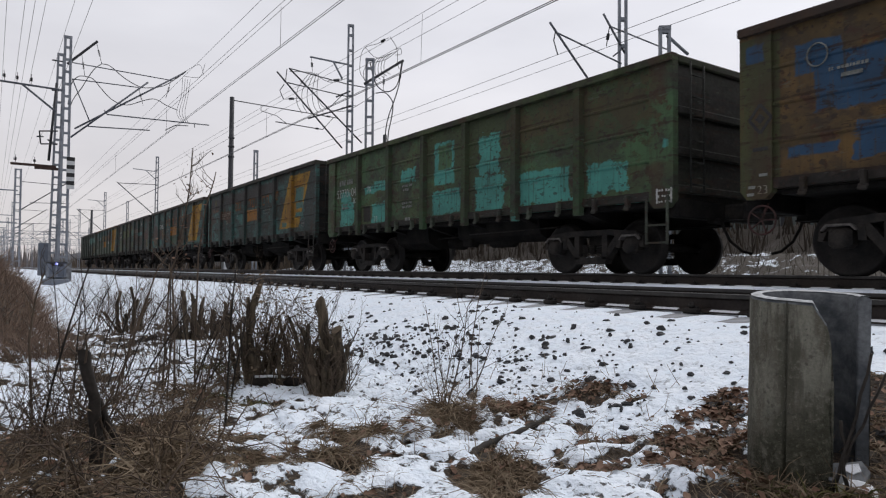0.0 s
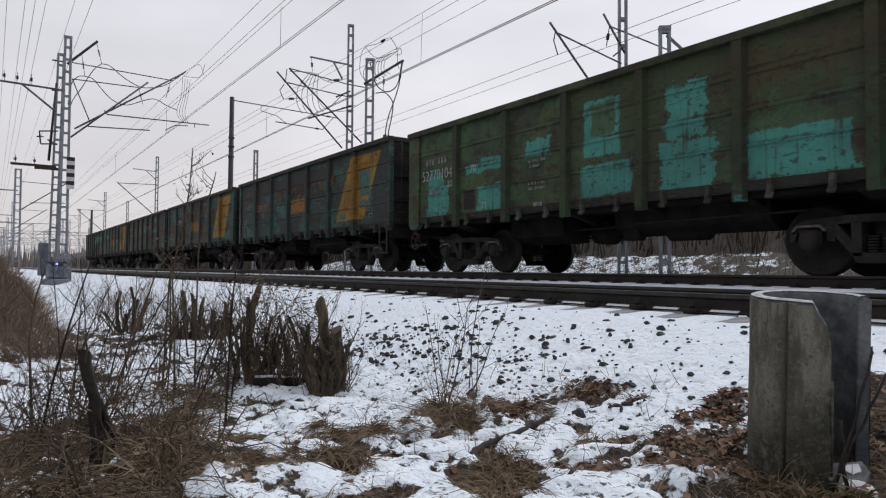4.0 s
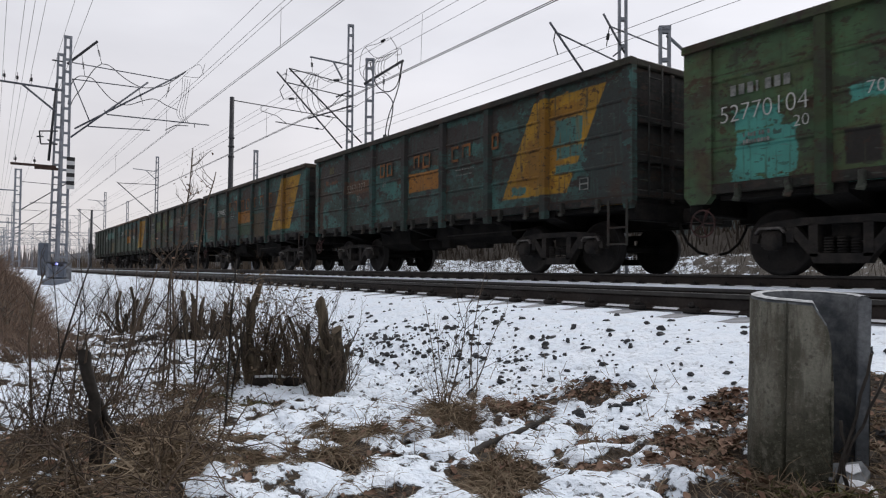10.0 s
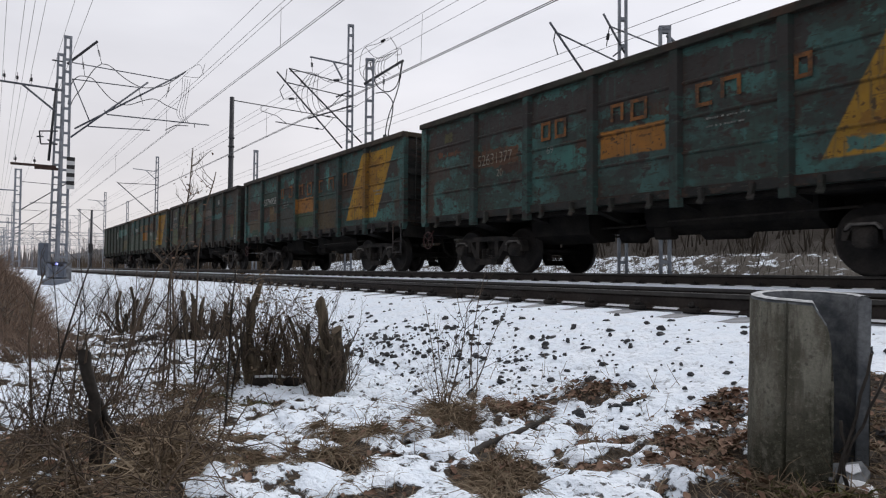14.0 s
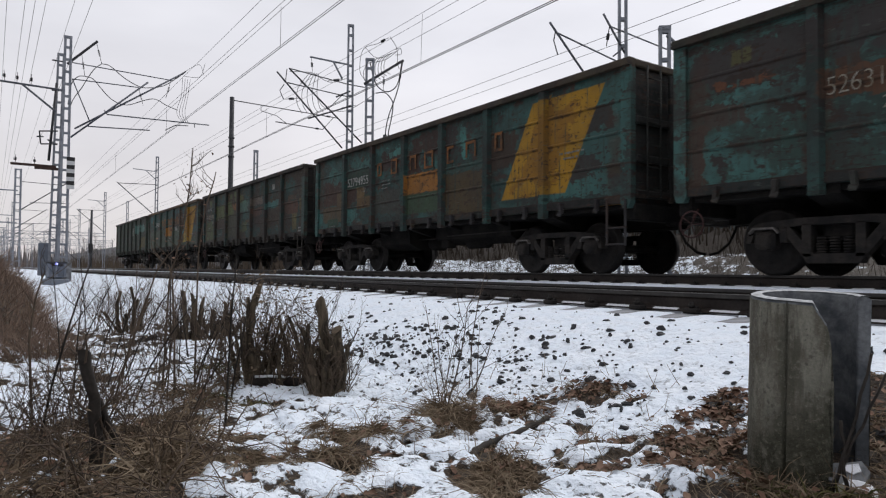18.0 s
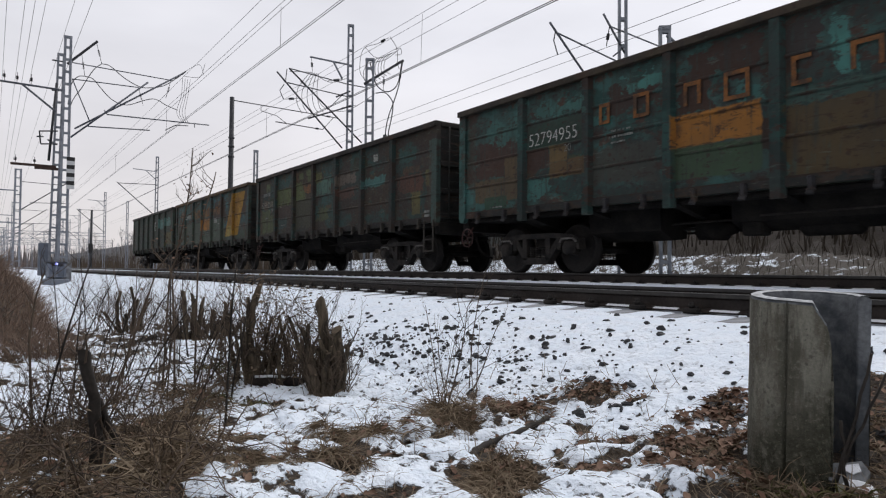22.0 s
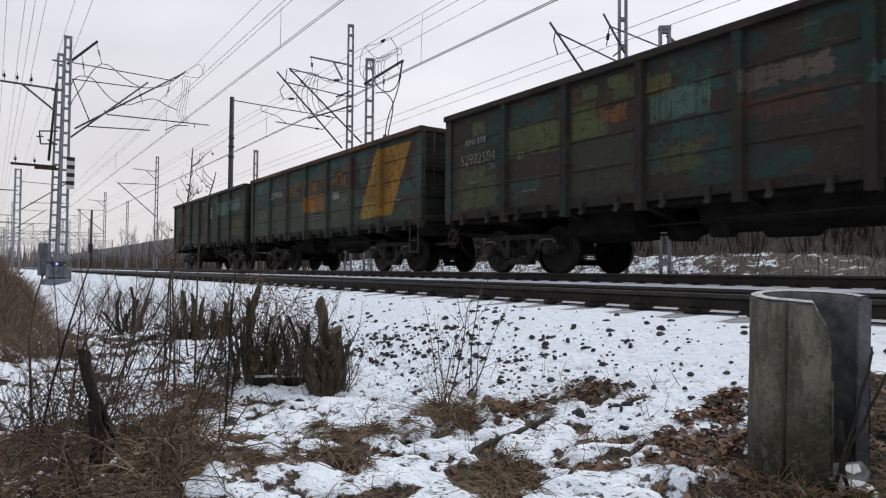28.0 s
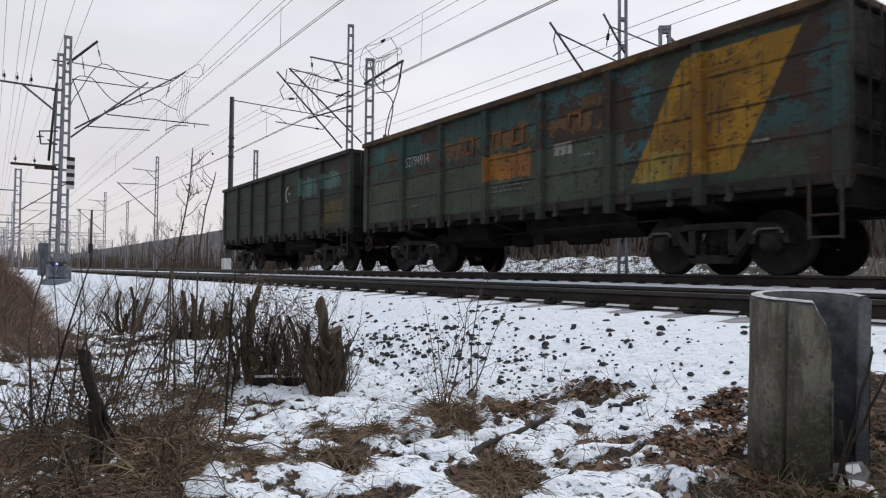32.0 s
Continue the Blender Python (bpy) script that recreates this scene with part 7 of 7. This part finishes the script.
for k in range(9):
    x, y = rng.uniform(-3.7, -2.35), rng.uniform(-0.15, 0.75)
    bramble(x, y, 9, 0.22, "tangle of brown bramble stems over matted grass", M_twig if k % 3 else M_stick)
for k in range(6):
    x = rng.uniform(-6.2, -3.6)
    bramble(x, rng.uniform(0.2, 1.35), 5, 0.28, "thin brown bramble stems lying on snow", M_twig if k % 2 else M_stick)
# weed stalks standing out of the snow
dry_weed(-2.83, 1.93, 6, 0.55, 0.05, M_twig, "weed_stalks", "tall thin dry weed stalks above a grass clump")
dry_weed(-3.2, 2.40, 3, 0.55, 0.03, M_twig, "weed_stalks", "two thin bent dry weed stalks in snow")
for x, y in ((-3.0, 2.85), (-2.62, 3.02), (-2.25, 2.98), (-3.35, 2.62), (-2.05, 2.62), (-1.85, 2.05)):
    dry_weed(x, y, 4, 0.16, 0.12, M_straw, "weed_stalks", "few short dry straws standing in snow", 0, 0.9, False)
dry_weed(-2.55, 2.55, 6, 0.18, 0.15, M_straw, "weed_stalks", "short dry grass stalks in snow", 0, 0.7, False)
for x, y, n, h in ((-4.5, 1.58, 10, 0.60), (-4.75, 1.3, 5, 0.55), (-4.25, 1.7, 9, 0.48), (-7.5, 1.5, 8, 0.5), (-6.2, 1.2, 5, 0.5), (-5.4, 0.95, 5, 0.55), (-4.7, 0.8, 7, 0.55), (-9.6, 1.1, 9, 0.5), (-3.5, 0.35, 8, 0.4), (-3.1, 0.1, 7, 0.35), (-4.2, 0.45, 5, 0.5), (-4.05, 0.98, 4, 0.36)):
    dry_weed(x, y, n, h, 0.26, M_twig, "weed_thicket", "thicket of brown dry weed stalks in snow", n // 2)

# matted dry grass
CL = "matted clump of dry yellow-brown grass poking through snow"
for x, y, rad, n, tall, lv in ((-2.76, 1.92, 0.13, 760, 0.29, 70), (-2.66, 1.84, 0.09, 300, 0.20, 20), (-2.86, 1.30, 0.07, 260, 0.17, 15), (-2.76, 1.46, 0.09, 360, 0.18, 20), (-2.64, 1.62, 0.06, 120, 0.12, 10), (-2.44, 1.14, 0.09, 300, 0.17, 15), (-2.36, 1.22, 0.06, 120, 0.12, 10),
                              (-1.82, 1.48, 0.13, 640, 0.17, 25), (-1.98, 1.62, 0.11, 460, 0.16, 20), (-2.08, 1.74, 0.07, 200, 0.13, 10), (-2.60, 0.84, 0.12, 340, 0.13, 15), (-2.50, 0.96, 0.09, 190, 0.12, 10), (-3.02, 0.94, 0.07, 120, 0.09, 5)):
    grass_clump(x, y, rad, n, tall, lv, CL)
LF = "patch of brown dead leaves and dry grass in snow"
for x, y, rad, n, tall, lv in ((-2.74, 2.26, 0.12, 260, 0.15, 190), (-2.64, 2.40, 0.09, 130, 0.13, 70), (-2.68, 2.78, 0.10, 150, 0.10, 60), (-2.55, 2.86, 0.08, 110, 0.10, 40), (-2.64, 2.64, 0.10, 80, 0.07, 40), (-1.70, 1.86, 0.08, 50, 0.07, 80), (-1.95, 2.26, 0.07, 80, 0.09, 50), (-2.06, 2.18, 0.05, 60, 0.09, 15), (-2.30, 2.80, 0.05, 50, 0.07, 12)):
    grass_clump(x, y, rad, n, tall, lv, LF)
LIT = "heap of dry grass and brown dead leaves by the concrete stump"
for x, y, rad, n, tall, lv in ((-1.62, 2.36, 0.16, 260, 0.12, 220), (-1.50, 2.45, 0.14, 240, 0.14, 170), (-1.36, 2.06, 0.14, 240, 0.14, 90), (-1.0, 1.95, 0.13, 200, 0.15, 50), (-1.76, 2.72, 0.10, 160, 0.13, 120), (-1.88, 2.90, 0.08, 110, 0.12, 150), (-1.84, 2.62, 0.08, 60, 0.10, 120), (-1.50, 2.04, 0.12, 150, 0.11, 110), (-0.80, 2.25, 0.14, 160, 0.16, 30), (-1.12, 2.72, 0.16, 260, 0.20, 60), (-1.24, 3.0, 0.15, 260, 0.20, 60), (-1.36, 3.28, 0.14, 220, 0.18, 40)):
    grass_clump(x, y, rad, round(n * 0.5), tall, lv, LIT)
BK = "thick matted dry brown grass beside the path"
for x, y, rad, n, tall, lv in ((-2.62, 0.50, 0.12, 620, 0.30, 5), (-2.40, 0.30, 0.16, 420, 0.18, 10), (-2.60, 0.02, 0.2, 420, 0.20, 10), (-2.78, 0.58, 0.13, 620, 0.30, 5), (-2.95, 0.66, 0.12, 420, 0.26, 10), (-3.0, 0.20, 0.22, 260, 0.24, 30), (-3.05, 0.82, 0.12, 240, 0.18, 10), (-3.45, 0.72, 0.18, 420, 0.24, 20), (-3.75, 0.95, 0.16, 360, 0.26, 10), (-3.55, 0.22, 0.22, 300, 0.20, 40), (-4.2, 0.75, 0.22, 300, 0.24, 5), (-2.7, 0.1, 0.22, 420, 0.24, 10), (-3.35, 0.52, 0.16, 200, 0.2, 20), (-4.25, 1.15, 0.18, 300, 0.25, 5), (-5.3, 0.5, 0.25, 200, 0.25, 5), (-4.10, 0.96, 0.13, 360, 0.20, 30), (-3.90, 1.02, 0.11, 260, 0.16, 30)):
    grass_clump(x, y, rad, round(n * 0.5), tall * 1.1, lv, BK, M_oldgrass if y < 0.45 or x < -3.2 else M_straw)
M_greengrass = plain("half_green_grass", (0.075, 0.080, 0.030), (0.19, 0.165, 0.075), 5, 0.9, 0, 0.1, lone=0.6, gloss=0.1)
for x, y, rad, n, tall in ((-3.77, 1.26, 0.09, 220, 0.10), (-4.95, 1.36, 0.16, 260, 0.16), (-3.95, 1.10, 0.09, 120, 0.12), (-1.10, 2.04, 0.09, 200, 0.11), (-0.98, 2.10, 0.07, 150, 0.13)):
    grass_clump(x, y, rad, n, tall, 4, "low tuft of half-green grass", M_greengrass)


def scattered_litter():
    g, lf = Shape(), Shape()
    for i in range(26000):
        x, y = -9.5 + 9.3 * rng.random() ** 0.6, rng.uniform(0.0, 3.0)
        if bareness(x, y) < 0.02:
            continue
        px, py = x + rng.gauss(0, 0.02), y + rng.gauss(0, 0.02)
        blade(g, (px, py, ground_z(px, py)), (rng.uniform(-1, 1), rng.uniform(-1, 1), rng.uniform(0.05, 0.8)), rng.uniform(0.05, 0.16), rng.uniform(0.0022, 0.0048), rng.uniform(0.5, 2))
        if rng.random() < 0.16 and x > -4.5:
            leaf(lf, (x, y, ground_z(x, y) + 0.008), rng.uniform(0.010, 0.026))
    for i in range(1100):
        x, y = rng.uniform(-3.4, -1.3), rng.uniform(0.45, 2.6)
        blade(g, (x, y, ground_z(x, y) + 0.003), (rng.uniform(-1, 1), rng.uniform(-1, 1), rng.uniform(-0.02, 0.30)), rng.uniform(0.02, 0.08), rng.uniform(0.0018, 0.0036), 0.4)
        if i % 4 == 0:
            leaf(lf, (x + 0.05, y, ground_z(x + 0.05, y) + 0.003), rng.uniform(0.006, 0.015))
    joined("loose_straw", g, M_straw, "loose dry grass blades lying on patchy snow", "dry grass", "stuff")
    joined("leaf_litter", lf, M_leaf, "brown dead leaves scattered on the snow", "leaf litter", "stuff")
    b = Shape()
    for i in range(17000):
        x = -6.2 - 22 * rng.random() ** 1.5
        y = rng.uniform(-1.2, 0.66) - 0.02 * (x + 10) * (x < -10)
        h = rng.uniform(0.12, 0.42)
        blade(b, (x, y, ground_z(x, y) - 0.02), (rng.uniform(-0.8, 0.8), rng.uniform(-0.8, 0.8), 1), h, rng.uniform(0.004, 0.011), rng.uniform(0.3, 1.8))
    joined("bank_grass", b, M_bank, "dense rust-brown dry grass on the bank", "dry grass", "stuff")


M_bank = plain("rust_brown_grass", (0.190, 0.130, 0.098), (0.285, 0.205, 0.155), 1.5, 0.9, 0, 0.1, lone=0.6)
scattered_litter()

# ---- scrub behind the second track ----
sc = Shape()
for i in range(2600):
    x, y = rng.uniform(-75, 12), rng.uniform(18.6, 21.0)
    z = ground_z(x, y)
    h = rng.uniform(0.3, 1.2)
    sc.rod((x, y, z - 0.1), (x + rng.uniform(-0.25, 0.25), y + rng.uniform(-0.2, 0.2), z + h), rng.uniform(0.012, 0.05), 0.006, 3, False)
for i in range(4200):
    x, y = rng.uniform(-45, 12), rng.uniform(14.6, 18.6)
    z = ground_z(x, y)
    sc.rod((x, y, z - 0.1), (x + rng.uniform(-0.2, 0.2), y + rng.uniform(-0.2, 0.2), z + rng.uniform(0.10, 0.55)), rng.uniform(0.005, 0.014), 0.003, 3, False)
joined("dry_reeds", sc, M_reeds, "dark brown dry reeds and twigs on the snow bank", "scrub", "stuff")
sc = Shape()
for i in range(3200):
    x, y = rng.uniform(-330, -40), rng.uniform(15.5, 21.0)
    z = ground_z(x, y)
    sc.rod((x, y, z - 0.1), (x + rng.uniform(-0.5, 0.5), y + rng.uniform(-0.4, 0.4), z + rng.uniform(0.6, 3.6)), rng.uniform(0.02, 0.06), 0.008, 3, False)
joined("dry_scrub", sc, M_scrub, "brown dry reeds and brush along the far fence", "scrub", "stuff")


def bare_tree(name, seed, hgt, mat):
    """Meshes of one leafless tree: trunk and crown."""
    global rng
    keep, rng = rng, random.Random(seed)
    t, c = Shape(), Shape()
    pts = [Vector((0, 0, -0.3))]
    d = Vector((rng.uniform(-0.05, 0.05), rng.uniform(-0.05, 0.05), 1))
    for i in range(7):
        pts.append(pts[-1] + d * hgt / 7)
        d = (d + Vector((rng.uniform(-0.1, 0.1), rng.uniform(-0.1, 0.1), 0))).normalized()
    t.tube(pts, hgt * 0.011, 7, 0.25)
    for i in range(26):
        k = rng.uniform(1.6, 6.9)
        p = pts[int(k)] + (pts[min(7, int(k) + 1)] - pts[int(k)]) * (k % 1)
        a = rng.uniform(0, 6.28)
        twig(c, p, (math.cos(a), math.sin(a), rng.uniform(0.6, 1.6)), hgt * rng.uniform(0.10, 0.24) * (1.25 - k / 9), hgt * 0.0028, 2, 0.22, 0.15, 4, (1, 2), 3)
    rng = keep
    return t.mesh("trunk"), joined_mesh("crown", c), mat


TREES = [bare_tree("a", 3, 9.0, M_birch), bare_tree("b", 5, 7.5, M_treebark), bare_tree("c", 8, 10.5, M_birch), bare_tree("d", 12, 6.0, M_treebark)]
for i in range(96):
    trunk, crown, mat = TREES[i % 4]
    x = -48 - 190 * rng.random() ** 1.3
    y = rng.uniform(17.5, 21.2) if i % 2 == 0 else rng.uniform(23.5, 34)
    tr = thing("bare_tree", (x, y, -0.55), "leafless grey birch by the fence" if mat is M_birch else "leafless brown young tree by the fence", "tree", "bare trees by the fence", turn=rng.uniform(0, 360))
    k = rng.uniform(0.45, 0.8)
    tr.scale = (k, k, k)
    part("trunk", trunk, mat, tr)
    part("crown", crown, M_treebark, tr)
for x, y, k in ((-7.2, 23.5, 1.0), (-5.2, 24.5, 0.8)):
    tr = thing("bare_tree", (x, y, -0.4), "leafless thin tree behind the fence", "tree", "bare trees by the fence")
    tr.scale = (k, k, k)
    part("trunk", TREES[1][0], M_treebark, tr)
    part("crown", TREES[1][1], M_treebark, tr)

# far woods and the station's forest of masts
fw = Shape()
for i in range(2600):
    x, y = rng.uniform(-560, -380), rng.uniform(-40, 260)
    h = rng.uniform(5, 13)
    fw.rod((x, y, -1), (x + rng.uniform(-0.6, 0.6), y + rng.uniform(-1, 1), h), 0.45, 0.05, 3, False)
joined("far_woods", fw, M_treebark, "grey leafless woods far along the line", "woods", "stuff")
for k, (x, y0, y1, z) in enumerate(((-205, -1, 26, 9.5), (-250, -3, 34, 9.2), (-300, -4, 38, 9.5))):
    g = thing("line_gantry", (x, 0, -0.8), "grey steel gantry spanning many station tracks", "gantry", "station gantries")
    for yy in (y0, (y0 + y1) / 2, y1):
        s = Shape()
        for dx in (-0.2, 0.2):
            s.box((dx, yy, z / 2 + 0.6), (0.10, 0.10, z + 1.2))
        for q in range(12):
            s.box((0, yy, 0.5 + q * 0.85), (0.4, 0.05, 0.08))
        part("leg", s, M_galv, g)
    s = Shape()
    for zz in (z, z + 0.8):
        s.box((0, (y0 + y1) / 2, zz), (0.14, y1 - y0, 0.12))
    n = int((y1 - y0) / 1.6)
    for q in range(n):
        ya = y0 + q * 1.6
        s.rod((0, ya, z), (0, ya + 0.8, z + 0.8), 0.05, n=4)
        s.rod((0, ya + 0.8, z + 0.8), (0, ya + 1.6, z), 0.05, n=4)
    part("beam", s, M_galv, g)
for i in range(34):
    x, y, h = rng.uniform(-330, -150), rng.uniform(-4, 34), rng.uniform(7, 12)
    p = thing("line_mast", (x, y, -0.8), "slim grey steel line mast in the station yard", "mast", "station yard masts")
    s = Shape()
    for dx in (-0.13, 0.13):
        s.box((0, dx, h / 2), (0.08, 0.08, h))
    for q in range(int(h)):
        s.box((0, 0, q + 0.5), (0.05, 0.26, 0.08))
    part("shaft", s, M_galv, p)
    s = Shape()
    s.rod((0, 0, h * 0.7), (0, rng.choice((-1, 1)) * 3.2, h * 0.9), 0.06, n=5)
    part("arm", s, M_galv, p)

# small line-side boxes and a signal
box = thing("relay_box", (-45.3, 13.1, -0.55), "white-painted relay box beyond the second track", "relay box")
s = Shape()
s.box((0, 0, 0.85), (0.6, 0.5, 0.85), None, 0.02)
part("body", s, M_white, box)
s = Shape()
for dx in (-0.22, 0.22):
    s.box((dx, 0, 0.2), (0.08, 0.4, 0.5), None, 0.01)
part("stand", s, M_galv, box)
sig = thing("railway_signal", (-118, 12.9, -0.7), "dark railway signal on a short post", "signal")
s = Shape()
s.rod((0, 0, 0), (0, 0, 3.2), 0.09, n=8)
part("post", s, M_dark, sig)
s = Shape()
s.box((0.1, 0, 3.8), (0.35, 0.6, 1.5), None, 0.05)
part("head", s, M_black, sig)

# dark sticks leaning in the broken side of the concrete stump
for k, (a, b, r) in enumerate((((-1.02, 2.12, -0.64), (-0.903, 2.12, -0.200), 0.006), ((-1.03, 2.12, -0.63), (-0.865, 2.12, -0.255), 0.005), ((-0.975, 2.12, -0.68), (-0.989, 2.12, -0.410), 0.007))):
    a, b = Vector(a), Vector(b)
    s = Shape()
    n = 7
    s.tube([a + (b - a) * (i / n) + Vector((rng.uniform(-1, 1), rng.uniform(-1, 1), 0)) * 0.006 - a for i in range(n + 1)], r, 7, 0.7)
    st = thing("leaning_stick", tuple(a), "dark weathered stick leaning by the broken concrete stump", "stick", "sticks by the stump")
    part("shaft", s, M_stick, st)
sb = thing("snowy_stone", (-0.985, 2.20, ground_z(-0.985, 2.20)), "pale field stone with snow on top beside the concrete stump", "stone")
s = Shape()
s.lathe((0, 0, 0), (0.15, 0.1, 1), [(-0.03, 0.0), (-0.03, 0.055), (0.015, 0.062), (0.04, 0.045), (0.052, 0.0)], 11)
s.v = [tuple(Vector(v) * (1 + 0.22 * noise.noise(Vector(v) * 17))) for v in s.v]
part("boulder", s, M_concrete, sb)
s = Shape()
s.lathe((0.005, 0, 0.004), (0.15, 0.1, 1), [(0.030, 0.050), (0.046, 0.042), (0.060, 0.0)], 13)
s.v = [tuple(Vector(v) * (1 + 0.22 * noise.noise(Vector(v) * 17))) for v in s.v]
part("snow_cap", s, M_snow, sb)
for gx, gy, grad, gn, gt in ((-0.86, 2.52, 0.14, 420, 0.20), (-0.74, 2.70, 0.14, 300, 0.18), (-0.70, 2.35, 0.12, 240, 0.18), (-1.02, 2.08, 0.10, 260, 0.13), (-0.90, 2.12, 0.09, 180, 0.14), (-1.14, 2.06, 0.10, 220, 0.11), (-1.28, 2.10, 0.08, 150, 0.10)):
    grass_clump(gx, gy, grad, gn, gt, 8, "tangled dry grass round the foot of the concrete stump")


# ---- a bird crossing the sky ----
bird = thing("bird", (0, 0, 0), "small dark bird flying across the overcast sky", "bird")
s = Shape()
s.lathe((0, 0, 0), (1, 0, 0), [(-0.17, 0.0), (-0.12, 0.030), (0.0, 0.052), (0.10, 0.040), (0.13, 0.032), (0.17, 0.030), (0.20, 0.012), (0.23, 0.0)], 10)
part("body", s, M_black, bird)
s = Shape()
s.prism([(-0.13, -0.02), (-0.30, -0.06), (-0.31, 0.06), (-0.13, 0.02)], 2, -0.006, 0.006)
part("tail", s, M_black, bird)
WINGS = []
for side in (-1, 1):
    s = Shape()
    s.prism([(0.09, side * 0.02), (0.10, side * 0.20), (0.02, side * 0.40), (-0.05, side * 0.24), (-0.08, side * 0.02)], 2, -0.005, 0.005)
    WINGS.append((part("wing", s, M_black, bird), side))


# ---- the train's way ----
def run(t):
    """Way of the train along the track at t seconds: slow start, then gathering speed."""
    u = t / 16 - 1
    return 17.6229 + 29.4084 * u + 6.6661 * u ** 2 - 1.5155 * u ** 3 - 0.5912 * u ** 4 + 1.2127 * u ** 5


def motions():
    for top, at in WAGONS:
        walk(top, [(t, pose(run(t) + at, TRACK_Y, 0)) for t in np.linspace(0, 32, 33)])
    for ws, x, phase in WHEELS:
        walk(ws, [(t, Matrix.Translation((x, 0, 0.4785)) @ Matrix.Rotation(phase + run(t) / 0.4785, 4, "Y")) for t in np.linspace(0, 32, 129)])
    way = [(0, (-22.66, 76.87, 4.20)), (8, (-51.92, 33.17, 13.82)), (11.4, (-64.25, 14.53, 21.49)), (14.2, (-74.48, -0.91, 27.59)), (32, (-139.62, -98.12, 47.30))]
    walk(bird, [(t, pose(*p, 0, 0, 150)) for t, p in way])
    for wing, side in WINGS:
        walk(wing, [(t, Matrix.Rotation(side * 0.6 * math.sin(t * 15), 4, "X")) for t in np.linspace(0, 32, 321)])


motions()
